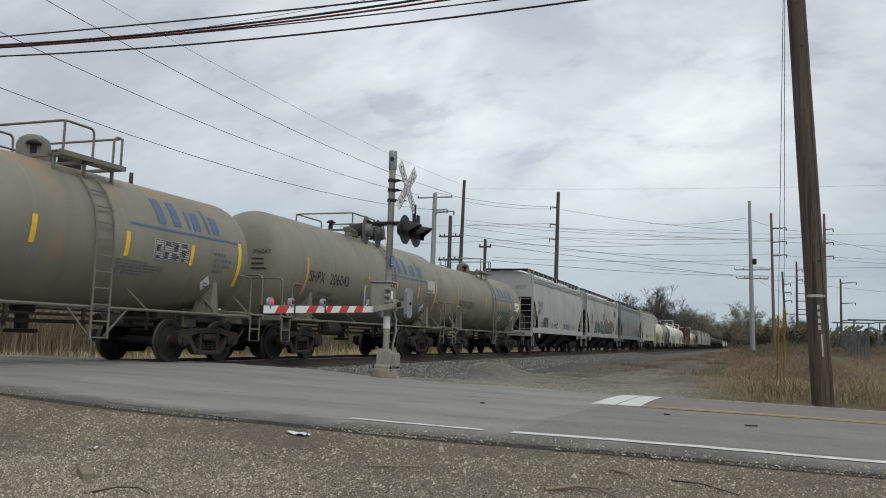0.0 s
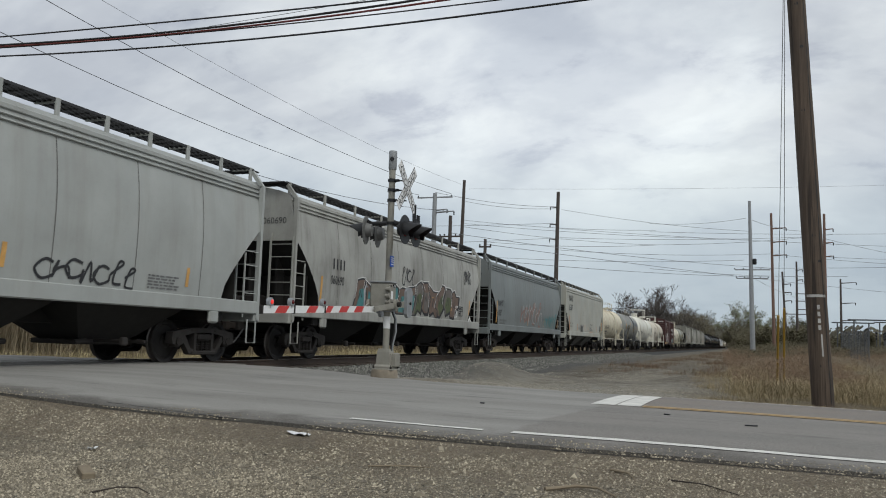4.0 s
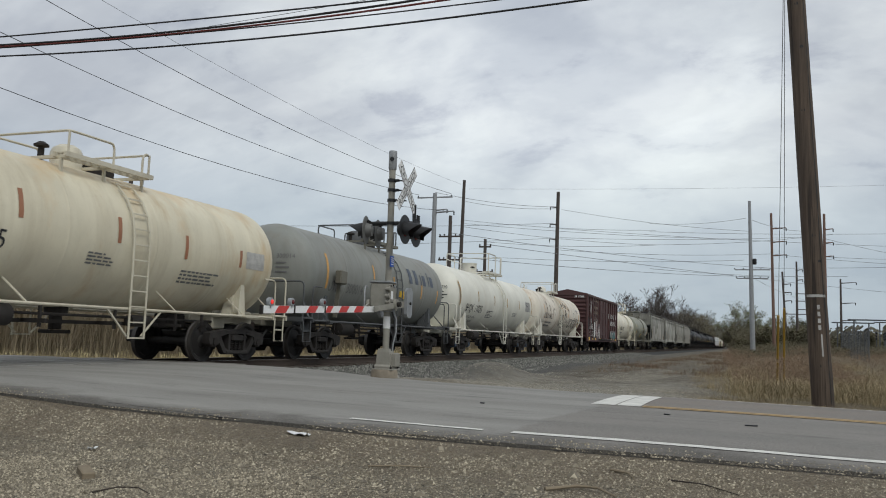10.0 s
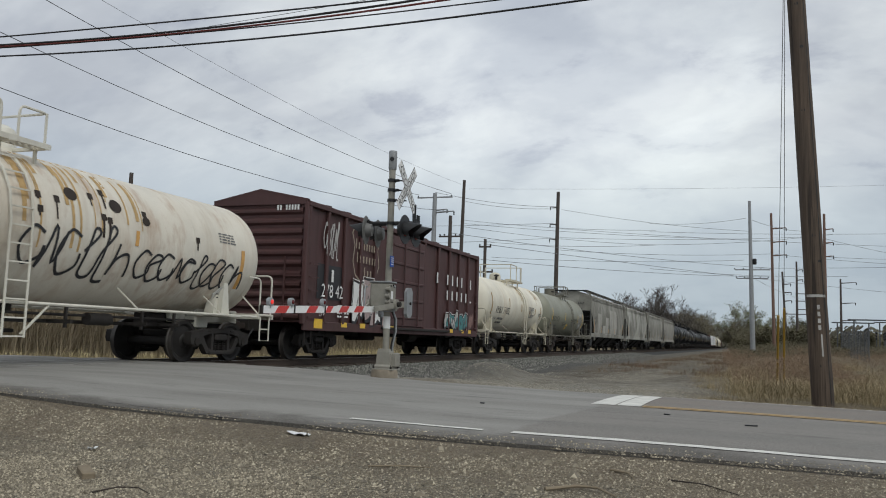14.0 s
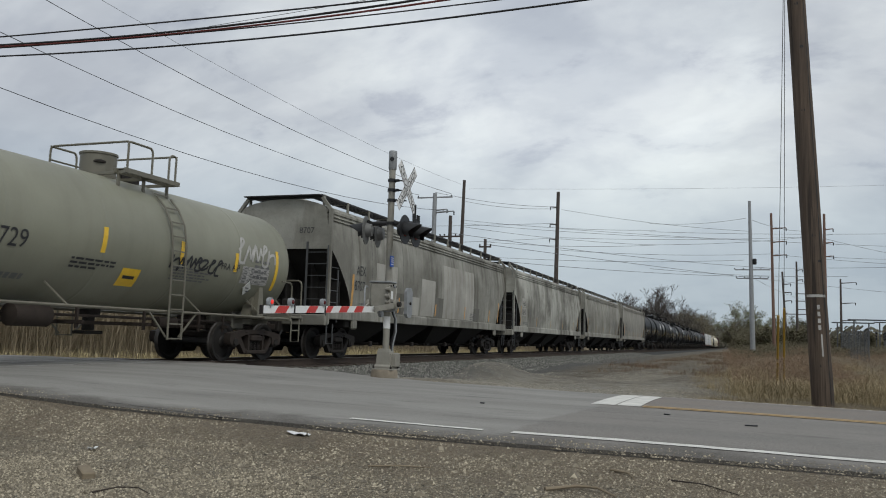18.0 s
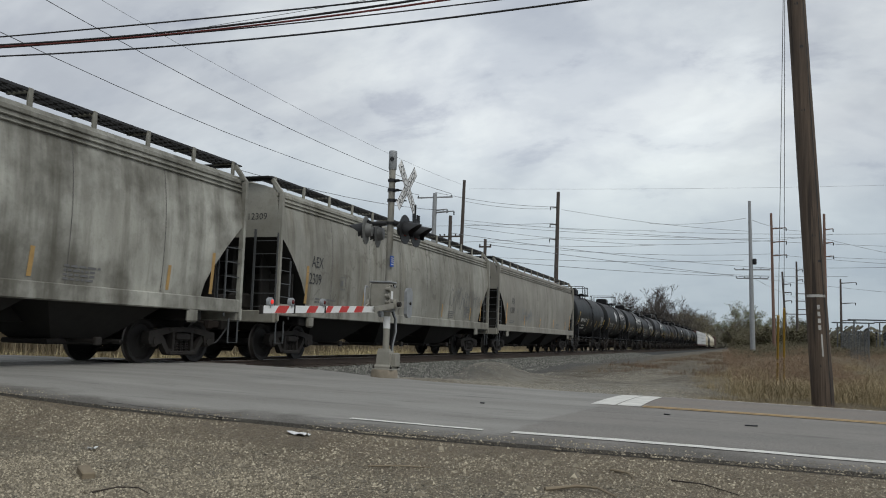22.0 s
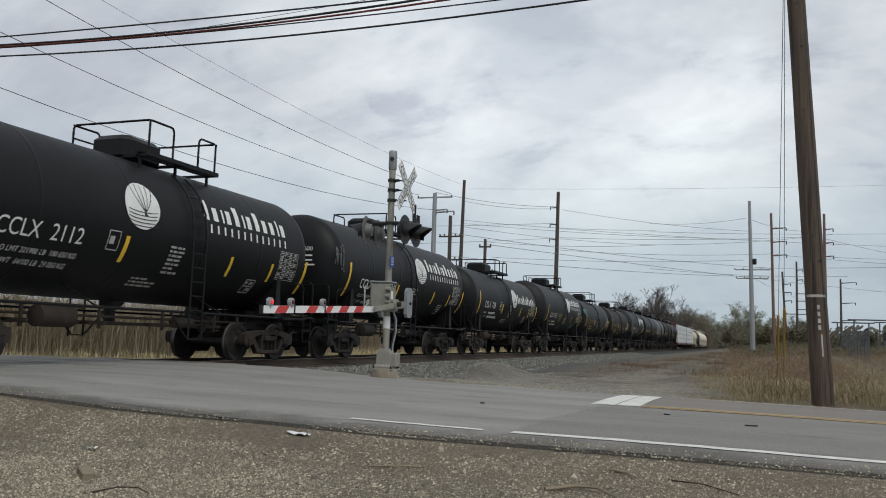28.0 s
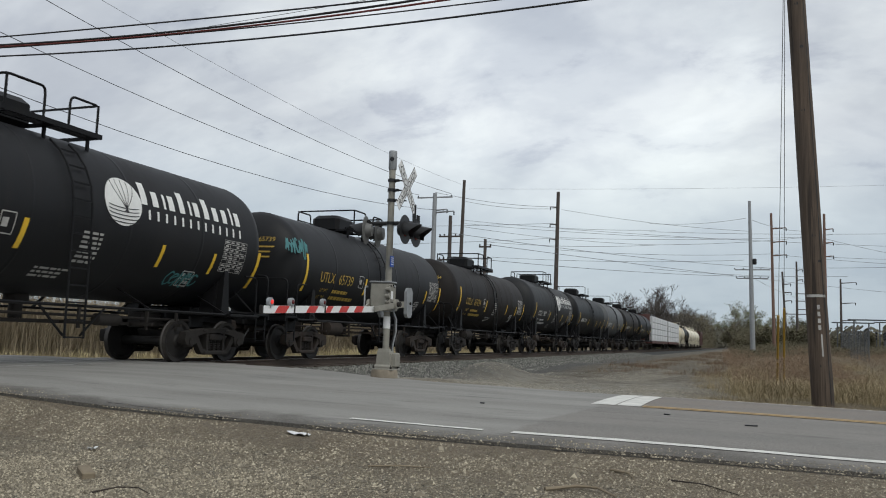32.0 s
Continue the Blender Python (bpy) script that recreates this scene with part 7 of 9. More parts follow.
def black_tank(k, number, body, logo=0, ink=None, detail=True, refl=None, trim=None):
    L, y = span(k)
    ink = ink or P_WHITE
    car, pr = keep(tank_car(L, y, {"black_tank_paint": "black tank car with white lettering", "dusty_black_tank_paint": "dusty black tank car", "greyed_black_tank_paint": "greyed black tank car with a white logo", "brown_dusted_black_tank_paint": "brown-dusted black tank car", "dark_grey_tank_paint": "dark grey tank car"}.get(body.name, "cream tank car far down the train"), body, trim or TRIM_BLACK, M_IRON_BROWN if k % 2 else M_IRON, 1.42 if k in SMALL else 1.5, 2.56 if k in SMALL else 2.75, "box", trim or TRIM_BLACK, hw=1.0, rail_h=0.74 if k == 19 else 0.62, plat=(-0.25, 0.55, 1.45, 2.1) if k == 19 else (-1.45, -0.6, 0.0, 0.72), ladder=0.9 if k == 19 else -0.1, spin=k < 26, near=k < 26), k)
    number_line(car, pr, -4.3, 2.16, 0.41, {19: "CCLX", 20: "CCLX", 21: "CCLX", 22: "CCLX", 23: "UTLX", 24: "UTLX", 25: "CCLX"}.get(k, 4), number, ink)
    if detail:
        head_words(car, L, 1.42 if k in SMALL else 1.5, 2.56 if k in SMALL else 2.75, 0.4, 3.1, number, 0.18, ink)
        weight_lines(car, pr, -4.1, 1.9, ink, 0.13, {19: ("221900 LB  100 650 KG", "64100 LB  29 050 KG"), 20: ("229400 LB  100400 KG", "64600 LB  29300 KG")}.get(k))
        part("fine_print", small_print(small_print(MB(), pr, 0.1, 0.6, 1.85, 2.45, 7, k), pr, -0.6, 0.2, 1.55, 1.75, 3, k + 1), P_PALE, car, "rows of small white print", smooth=False)
        part("data_table", data_table(MB(), pr, 4.45, 5.35, 2.05, 2.75, 8, 4, 0.012), P_PALE, car, "white ruled data table", smooth=False)
        part("data_table", data_table(MB(), pr, 3.3, 3.7, 1.65, 1.95, 2, 2, 0.025), P_PALE, car, "white ruled square", smooth=False)
        part("load_square", data_table(MB(), pr, -1.75, -1.45, 2.15, 2.5, 1, 1, 0.02), P_PALE, car, "small ruled square", smooth=False)
    if logo:
        y0 = {19: -0.87, 20: 0.88, 21: 0.95}.get(k, 1.06)
        z0 = 2.80 if k == 21 else 3.08
        logo_disc(car, pr, y0, z0)
        y1 = 1.2 if k == 19 else 1.58
        brand_shapes(car, pr, y1, z0 + (0.04 if k != 21 else -0.2), 0.44, WORD_B, 0.35, P_WHITE)
        if logo == 1:
            part("brand_lettering", glyph_bars(MB(), pr, y1 + 0.15, 2.84, 0.19, [1, 1, 1, 1, 1, 1, 1, 1, 1, 1, 1, 1, 1], 0.270, 0.38), P_WHITE, car, "small white brand lettering as bars", smooth=False)
    reflectors(car, pr, [(-5.2, 1.85, 2.85, 0.12), (-1.3, 1.95, 2.45, 0.11), (2.3, 1.95, 2.4, 0.10), (4.1, 1.95, 2.4, 0.10), (6.0 * (L / 13.8), 1.75, 2.6, 0.12)], refl or M_REFLECT)
    return car, pr


black_tank(18, "45487", BLACK_1)
black_tank(19, "2112", BLACK_1, 1)
car, pr = black_tank(20, "1600", BLACK_1, 1)
part("graffiti", tag_scrawl(MB(), pr, -6.2, -5.5, 2.6, 3.3, 0.02, 201, 4), P_GREY, car, "faint chalk scrawl", smooth=False)
black_tank(21, "798", BLACK_1, 2)
car, pr = black_tank(22, "1635", BLACK_2, 1)
part("graffiti", tag_scrawl(MB(), pr, 2.9, 3.9, 1.62, 1.95, 0.035, 221, 6), P_TEAL, car, "teal sprayed scrawl", smooth=False)
car, pr = black_tank(23, "65739", BLACK_2, 0, P_YELLOW)
part("graffiti", tag_scrawl(MB(), pr, -6.3, -5.1, 2.75, 3.25, 0.06, 231, 8), P_TEAL, car, "teal sprayed scrawl", smooth=False)
black_tank(24, "67654", BLACK_4, 0, P_YELLOW)
black_tank(25, "1902", BLACK_3, 1)
black_tank(26, "1744", BLACK_1, 0, detail=False)
black_tank(27, "2205", GREY_DARK, 0, detail=False)
black_tank(28, "3110", BLACK_4, 0, detail=False)
black_tank(29, "1718", BLACK_1, 0, detail=False)
for k in (30, 31):
    L, y = span(k)
    cars.append((lumber_flat(L, y, M_IRON, FLAT_RED, WRAP), y))
black_tank(32, "4410", CREAM, 0, P_BLACK, detail=False, trim=TRIM_CREAM)
black_tank(33, "1207", BLACK_3, 0, detail=False)
for k in (34, 35, 36):
    black_tank(k, "4417", WHITE_WARM, 0, P_BLACK, detail=False, trim=TRIM_CREAM)
L, y = span(37)
keep(boxcar(L, y, "oxide red boxcar far down the train", BOX_RED, M_IRON, False), 37)


# ---- the crossing signal ----
SX, SY = -6.75, 15.30


M_LAMP_GREY = plain("dull_lamp_grey", (0.13, 0.13, 0.125), 0.6)


def signal():
    s = tagged(empty("crossing_signal", pose(SX, SY, 0.0)), "grey railway crossing signal with crossbuck and lowered striped gate", "crossing signal")
    part("foundation", MB().lathe([(0.27, -0.45), (0.27, 0.0), (0.25, 0.05)], "z", 20, (0.0, -0.03, 0.0)), M_CONCRETE, s, "stained concrete foundation")
    base = MB()
    rings = [(0.175, 0.05), (0.18, 0.11), (0.145, 0.15), (0.125, 0.40), (0.11, 0.46)]
    base.v = [(a * w, b * w, z) for w, z in rings for a, b in ((-1, -1), (1, -1), (1, 1), (-1, 1))]
    base.f = [(i * 4 + j, i * 4 + (j + 1) % 4, i * 4 + 4 + (j + 1) % 4, i * 4 + 4 + j) for i in range(4) for j in range(4)] + [(3, 2, 1, 0), (16, 17, 18, 19)]
    b = part("junction_base", base, M_MAST, s, "ribbed cast junction box base", smooth=False)
    part("base_door", MB().box((0.14, 0, 0.27), (0.03, 0.17, 0.2), bev=0.01), M_MAST, b)
    part("mast", MB().lathe([(0.066, 0.40), (0.066, 4.20)], "z", 20), M_MAST, s, "grey metal mast")
    part("mast_sleeve", MB().lathe([(0.071, 0.86), (0.071, 1.10)], "z", 20), M_SIGN_WHITE, s, "pale band on the mast")
    cap = MB().lathe([(0.070, 4.08), (0.084, 4.10), (0.084, 4.44), (0.080, 4.47)], "z", 20)
    c = part("mast_cap", cap, M_GALV, s, "open ended sleeve cap")
    part("cap_opening", MB().lathe([(0.045, 0), (0.045, 0.012)], "y", 16, (0.02, -0.092, 4.29)), M_BLACK, c, "dark bolt opening")
    for z in (2.98, 3.45, 3.66, 3.86, 1.22, 1.70):
        part("mast_clamp", MB().lathe([(0.085, z - 0.03), (0.085, z + 0.03)], "z", 16).box((0.11, 0, z), (0.10, 0.07, 0.05), bev=0.01), M_BLACK if z > 2.9 else M_GALV, s, "bolted mast clamp")
    # crossbuck
    for k, (ang, text) in enumerate(((45, "RAILROAD"), (-45, "CROSSING"))):
        m = pose(0.30 + 0.012 * k, 0.08, 3.71, ang, 0, 0)
        bl = part("crossbuck_blade", MB().box((0, 0, 0), (0.006, 1.24, 0.22)), M_SIGN_WHITE, s, "white crossbuck blade", m)
        tx = MB()
        vs, fs = text_mesh(text, 0.19)
        wmax = max(v[0] for v in vs)
        tx.v = [(0.006, (a - wmax / 2) * 1.08 / wmax, q - 0.068) for a, q, _ in vs]
        tx.f = fs
        part("blade_lettering", tx, M_SIGN_BLACK, bl, "black sign lettering", smooth=False)
        rim = MB()
        for q in (-0.1, 0.1):
            rim.box((0.004, 0, q), (0.004, 1.22, 0.012))
        part("blade_border", rim, M_SIGN_BLACK, bl, smooth=False)
    for z in (3.45, 3.66, 3.86):
        part("sign_bracket", MB().bar((0.08, 0.0, z), (0.30, 0.08, z), 0.025, 0.025), M_BLACK, s, "thin sign bracket")
    part("bell_bracket", MB().bar((0.42, 0.28, 2.95), (0.42, 0.28, 3.40), 0.03).bar((0.42, 0.18, 3.05), (0.42, 0.50, 3.05), 0.03).bar((0.42, 0.18, 3.05), (0.42, 0.18, 3.20), 0.03).bar((0.42, 0.40, 3.05), (0.42, 0.40, 3.20), 0.03).bar((0.42, 0.50, 3.05), (0.42, 0.50, 3.20), 0.03).bar((0.1, 0, 2.98), (0.42, 0.28, 2.98), 0.04), M_BLACK, s, "black forked bracket")
    # lamps
    part("lamp_arm", MB().tube([(-0.45, -0.02, 2.98), (0.45, 0.05, 2.98)], 0.045, 10), M_BLACK, s, "black lamp crossarm")
    for x, f in ((0.40, 1), (-0.42, -1)):
        for yy in (-0.22, 0.36):
            lamp = part("signal_lamp", MB().lathe([(0.02, -0.12 * f), (0.12, -0.11 * f), (0.15, 0.0), (0.29, 0.01 * f), (0.29, 0.022 * f), (0.15, 0.024 * f)], "x", 28), M_BLACK if f > 0 else M_LAMP_GREY, s, "round flashing lamp with background disc", pose(x, yy, 2.82, 0, 0, 0 if f > 0 else 11))
            part("lamp_lens", MB().lathe([(0.145, 0.026 * f), (0.12, 0.045 * f), (0.02, 0.06 * f)], "x", 20), M_LENS, lamp, "dark red lens")
            hood, q = MB(), 15
            for i in range(q):
                a = math.pi * (-0.22 + 1.44 * i / (q - 1))
                ln = 0.34 * (0.35 + 0.65 * math.sin(max(0.0, min(math.pi, a))))
                hood.v += [(0.025 * f, 0.165 * math.cos(a), 0.165 * math.sin(a)), ((0.025 + ln) * f, 0.15 * math.cos(a), 0.15 * math.sin(a) - 0.05),
                           (0.025 * f, 0.155 * math.cos(a), 0.155 * math.sin(a)), ((0.025 + ln) * f, 0.14 * math.cos(a), 0.14 * math.sin(a) - 0.05)]
                if i:
                    k = 4 * i
                    hood.f += [(k - 4, k, k + 1, k - 3), (k - 2, k - 1, k + 3, k + 2), (k - 3, k + 1, k + 3, k - 1)]
            part("lamp_hood", hood, M_BLACK, lamp, "black visor hood")
            part("lamp_neck", MB().bar((0, 0, 0.1), (0.05 * -f, 0, 0.2), 0.06, 0.06), M_BLACK, lamp)
    # name plate
    bs = part("number_sign", MB().box((0.09, -0.06, 2.20), (0.012, 0.17, 0.22), bev=0.003), M_BLUE, s, "small blue emergency sign")
    sm = MB()
    for z in (2.27, 2.23, 2.19, 2.14):
        sm.box((0.098, -0.06, z), (0.004, 0.12, 0.014))
    part("sign_lines", sm, M_SIGN_WHITE, bs, "white print as bars")
    # gate mechanism: cast case round the mast, arm shaft and counterweights
    box = part("gate_mechanism", MB().box((-0.10, -0.02, 1.50), (0.40, 0.40, 0.54), bev=0.035).box((-0.10, -0.02, 1.235), (0.46, 0.46, 0.05), bev=0.012), M_MAST, s, "grey cast gate motor case")
    part("housing_cover", MB().box((0.115, -0.05, 1.53), (0.035, 0.30, 0.40), bev=0.012), M_MAST, box, "bolted case cover")
    part("case_lid", MB().box((-0.10, -0.02, 1.78), (0.43, 0.43, 0.035), bev=0.012), M_GALV, box, "thin case lid")
    part("warning_sticker", MB().box((0.1345, -0.10, 1.52), (0.004, 0.10, 0.16)), M_SIGN_WHITE, box, "pale worn sticker")
    for yy, z in ((-0.17, 1.70), (0.07, 1.70), (-0.17, 1.36), (0.07, 1.36), (-0.05, 1.72), (-0.05, 1.34)):
        part("cover_bolt", shared("cover_bolt", M_IRON, lambda: MB().lathe([(0.018, 0), (0.018, 0.02), (0.006, 0.024)], "x", 6)), M_IRON, box, m=pose(0.13, yy, z))
    part("crank_shaft", MB().lathe([(0.05, -0.40), (0.05, 0.34)], "x", 14, (0, -0.12, 1.34)), M_IRON, box, "dark crank shaft")
    for x in (-0.34, 0.24):
        part("crank_hub", MB().lathe([(0.10, -0.03), (0.10, 0.03), (0.06, 0.035)], "x", 18, (x, -0.12, 1.34)), M_MAST, box, "round crank hub")
    for yy, z in ((-0.24, 1.64), (-0.26, 1.50), (-0.23, 1.38)):
        part("conduit_box", MB().lathe([(0.035, 0), (0.035, 0.07), (0.05, 0.075), (0.05, 0.10)], "x", 12, (0.06, yy, z)), M_MAST, box, "round conduit fitting")
    for x in (-0.34, 0.24):
        part("arm_yoke", MB().bar((x, 0.34, 1.36), (x, -0.12, 1.33), 0.035, 0.12).bar((x, -0.12, 1.33), (x * 0.35, -0.80, 1.21), 0.035, 0.10), M_MAST, s, "gate arm yoke")
        w = MB().prism([(0.26, 1.16), (0.34, 1.09), (0.47, 1.09), (0.55, 1.16), (0.55, 1.62), (0.48, 1.70), (0.34, 1.70), (0.26, 1.62)], x + 0.01, x + 0.075)
        part("counterweight", w, M_GALV, s, "grey counterweight plate")
        part("counterweight_bolt", MB().lathe([(0.03, x + 0.07), (0.03, x + 0.10), (0.01, x + 0.105)], "x", 8, (0, 0.42, 1.38)), M_IRON, s)
    part("hanger_loop", MB().tube([(-0.34, -0.26, 1.20), (-0.34, -0.36, 1.25), (-0.34, -0.36, 1.62), (-0.34, -0.32, 1.68), (-0.34, -0.24, 1.68)], 0.018, 8), M_GALV, s, "bent pale bracket loop")
    for dy_, r_ in ((0.06, 0.024), (0.0, 0.018)):
        part("conduit", MB().tube([(0.08, dy_ + 0.02, 1.24), (0.15, dy_ + 0.05, 1.05), (0.16, dy_ + 0.04, 0.80), (0.12, dy_, 0.55), (0.11, dy_, 0.42)], r_, 8), M_GALV if r_ > 0.02 else M_BLACK, s, "conduit down the mast")
    part("base_case", MB().box((0.17, 0.06, 0.24), (0.16, 0.22, 0.28), bev=0.02), M_MAST, s, "small cast case on the base")
    part("base_plate", MB().box((0.02, 0.0, 0.055), (0.44, 0.42, 0.03), bev=0.008), M_MAST, s, "cast base flange")
    for a_, b_ in ((-0.17, -0.18), (0.20, -0.18), (0.20, 0.18), (-0.17, 0.18)):
        part("anchor_bolt", shared("anchor_bolt", M_IRON, lambda: MB().lathe([(0.022, 0.0), (0.022, 0.035), (0.01, 0.036), (0.01, 0.07)], "z", 8)), M_IRON, s, m=pose(a_, b_, 0.07))
    # gate arm, tip towards the road's middle
    def arm_z(yy):
        return 1.045 + (yy - 10.68) * 0.043
    h, lean = 0.058, 0.055
    for a, bb in ((10.64, 11.58), (11.61, 12.60), (12.63, 14.60)):
        part("arm_board", MB().prism([(a - SY, arm_z(a) - h), (bb - SY, arm_z(bb) - h), (bb - SY, arm_z(bb) + h), (a - SY, arm_z(a) + h)], 0.0, 0.035), M_SIGN_WHITE, s, "white gate arm board", smooth=False)
    for a, bb in ((11.06, 11.38), (12.02, 12.32), (12.66, 12.86), (13.17, 13.48), (13.77, 14.10)):
        part("arm_stripe", MB().prism([(a - SY - lean, arm_z(a) - h), (bb - SY - lean, arm_z(bb) - h), (bb - SY + lean, arm_z(bb) + h), (a - SY + lean, arm_z(a) + h)], -0.003, 0.038), M_RED, s, "slanted red arm stripe", smooth=False)
    for yy in (10.66, 11.595, 12.615):
        part("arm_joint", MB().box((0.018, yy - SY, arm_z(yy)), (0.05, 0.045, 0.135), bev=0.006), M_IRON, s, "dark bolted arm joint")
    for k, yy in enumerate((10.88, 11.50, 12.55)):
        l = part("arm_lamp", MB().lathe([(0.05, -0.035), (0.065, -0.03), (0.065, 0.03), (0.05, 0.035)], "x", 16), M_GALV, s, "small arm lamp", pose(0.02, yy - SY, arm_z(yy) + 0.115))
        part("arm_lens", MB().lathe([(0.036, 0.036), (0.030, 0.05), (0.01, 0.055)], "x", 14), M_LIT if k == 0 else M_LENS, l, "lit red lens" if k == 0 else "dark red lens")
        part("lamp_foot", MB().box((0, 0, -0.075), (0.03, 0.03, 0.05)), M_GALV, l)
    return s


signal()


# ---- poles and wires ----
def crossarm(p, z, length, yaw, material, pins, pole_xy):
    a = part("crossarm", MB().box((0, 0, 0), (length, 0.11, 0.13), bev=0.01), material, p, "timber crossarm", pose(0, 0, z, 0, 0, yaw))
    for q in pins:
        part("insulator", MB().lathe([(0.03, 0.06), (0.07, 0.10), (0.04, 0.14), (0.07, 0.18), (0.03, 0.22)], "z", 10, (q * length / 2, 0, 0)), M_BLACK, a, "dark pin insulator")


def far_pole(x, y, top, material, label, r0=0.22, r1=0.13, lean=(0, 0), arms=(), davits=(), davit_dir=1):
    """A pole standing at x, y; arms (z, length, pins), davits (z, length)."""
    p = tagged(empty("utility_pole", pose(x, y, -0.6)), label, "utility pole", "poles behind the track")
    h = top + 0.6
    part("shaft", MB().tube([(0, 0, 0), (lean[0], lean[1], h)], [r0, r1], 12), material, p, label)
    for z, ln, pins in arms:
        crossarm(p, z + 0.6, ln, 0, material, pins, None)
    for z, ln in davits:
        q = (z + 0.6) / h
        part("davit_arm", MB().tube([(lean[0] * q, 0, z + 0.6), (lean[0] * q + davit_dir * ln * 0.6, 0, z + 0.68), (lean[0] * q + davit_dir * ln, 0, z + 0.72)], [0.09, 0.07, 0.05], 8), material, p, "short bracket arm")
        part("insulator", MB().lathe([(0.03, 0), (0.08, 0.1), (0.05, 0.2), (0.08, 0.3), (0.03, 0.4)], "z", 8, (lean[0] * q + davit_dir * ln, 0, z + 0.3)), M_BLACK, p, "dark insulator string")
    return p


far_pole(-28.2, 74.3, 14.6, M_GALV, "grey steel transmission pole with swept arms", 0.30, 0.2, arms=[(14.2, 3.6, (-0.95, 0.95))], davits=[(12.7, 2.0), (12.9, 1.3)])
far_pole(-22.5, 63.0, 10.6, M_FAR_WOOD, "dark timber distribution pole with two crossarms", 0.2, 0.14, arms=[(8.9, 1.9, (-0.9, -0.5, 0.5, 0.9)), (7.0, 1.9, (-0.9, -0.5, 0.5, 0.9))])
far_pole(-26.9, 78.3, 16.6, M_FAR_WOOD, "tall bare dark timber pole", 0.24, 0.15, lean=(0.3, 0))
far_pole(-19.4, 62.7, 8.6, M_FAR_WOOD, "short dark timber pole with insulators", 0.16, 0.12, arms=[(8.0, 1.0, (-0.9, 0.0, 0.9)), (6.0, 1.4, (-0.9, 0.9))])
far_pole(-21.3, 97.4, 18.6, M_FAR_WOOD, "tall dark timber transmission pole with bracket arms", 0.30, 0.2, lean=(0.2, 0), davits=[(16.7, 0.9), (14.6, 0.9), (12.8, 0.9)], davit_dir=-1)
p = far_pole(0.75, 101.6, 17.6, M_GALV, "galvanised steel pole with two crossarms", 0.30, 0.16, lean=(-0.25, 0), arms=[(9.6, 3.8, (-1, -0.5, 0.5, 1)), (8.6, 3.4, (-1, -0.5, 0.5, 1))])
part("transformer", MB().lathe([(0.2, 0), (0.22, 0.05), (0.22, 0.6), (0.16, 0.68)], "z", 14, (0.26, -0.05, 10.8)), M_BLACK, p, "dark can transformer")
far_pole(3.3, 111.2, 17.6, M_RUST_POLE, "brown weathering steel pole with bracket arms", 0.20, 0.14, lean=(-0.2, 0), davits=[(15.6, 1.7), (13.9, 1.7), (12.2, 1.7)])
far_pole(6.0, 139.3, 12.6, M_FAR_WOOD, "leaning dark timber pole with bracket arms", 0.2, 0.14, lean=(-0.6, 0), davits=[(10.6, 1.1), (9.3, 1.1), (8.0, 1.1)])
far_pole(7.7, 143.7, 14.6, M_FAR_WOOD, "dark timber pole with bracket arms", 0.22, 0.14, davits=[(13.2, 0.9), (11.6, 0.9)], arms=[(6.2, 3.6, (-0.9, 0, 0.9))])
far_pole(9.3, 112.8, 17.6, M_RUST_POLE, "brown weathering steel pole with bracket arms", 0.22, 0.15, davits=[(15.6, 1.0), (13.9, 1.0), (12.2, 1.0)])
far_pole(9.6, 149.6, 14.6, M_FAR_WOOD, "dark timber pole with crossarms", 0.22, 0.14, arms=[(9.8, 3.6, (-0.9, 0, 0.9)), (8.6, 3.8, (-0.9, 0.9)), (7.2, 3.6, (-0.9, 0.9))])
far_pole(15.0, 153.5, 12.6, M_FAR_WOOD, "dark timber pole with bracket arms", 0.22, 0.14, davits=[(11.9, 2.4), (8.5, 2.2), (5.6, 2.2)])
far_pole(-29.1, 33.4, 8.5, M_FAR_WOOD, "dark timber pole behind the track", 0.14, 0.10)

# the near timber pole
wp = tagged(empty("utility_pole", pose(1.385, 17.6, -0.5)), "weathered brown timber utility pole with white tape", "utility pole")
TOP = Vector((-0.53, 0.0, 11.5))


def pole_pt(z):
    return TOP * (z / 11.5)


mb, q = MB(), 22
for i in range(15):
    z = 11.5 * i / 14
    c, r = pole_pt(z), 0.202 - 0.0036 * z
    for j in range(q):
        a = 2 * math.pi * j / q
        rr_ = r * (1 + 0.03 * noise.noise((math.cos(a) * 2, math.sin(a) * 2, z * 0.5)) - (0.05 if j == 3 else 0))
        mb.v.append((c.x + rr_ * math.cos(a), c.y + rr_ * math.sin(a), c.z))
mb.f = [(i * q + j, i * q + (j + 1) % q, i * q + q + (j + 1) % q, i * q + q + j) for i in range(14) for j in range(q)] + [tuple(range(q - 1, -1, -1)), tuple(14 * q + j for j in range(q))]
part("shaft", mb, M_POLE_WOOD, wp, "brown weathered timber shaft")


def on_pole(z, ang, off=0.004):
    c, r = pole_pt(z), 0.202 - 0.0036 * z
    a = radians(ang)
    return Vector((c.x + (r + off) * math.cos(a), c.y + (r + off) * math.sin(a), c.z))


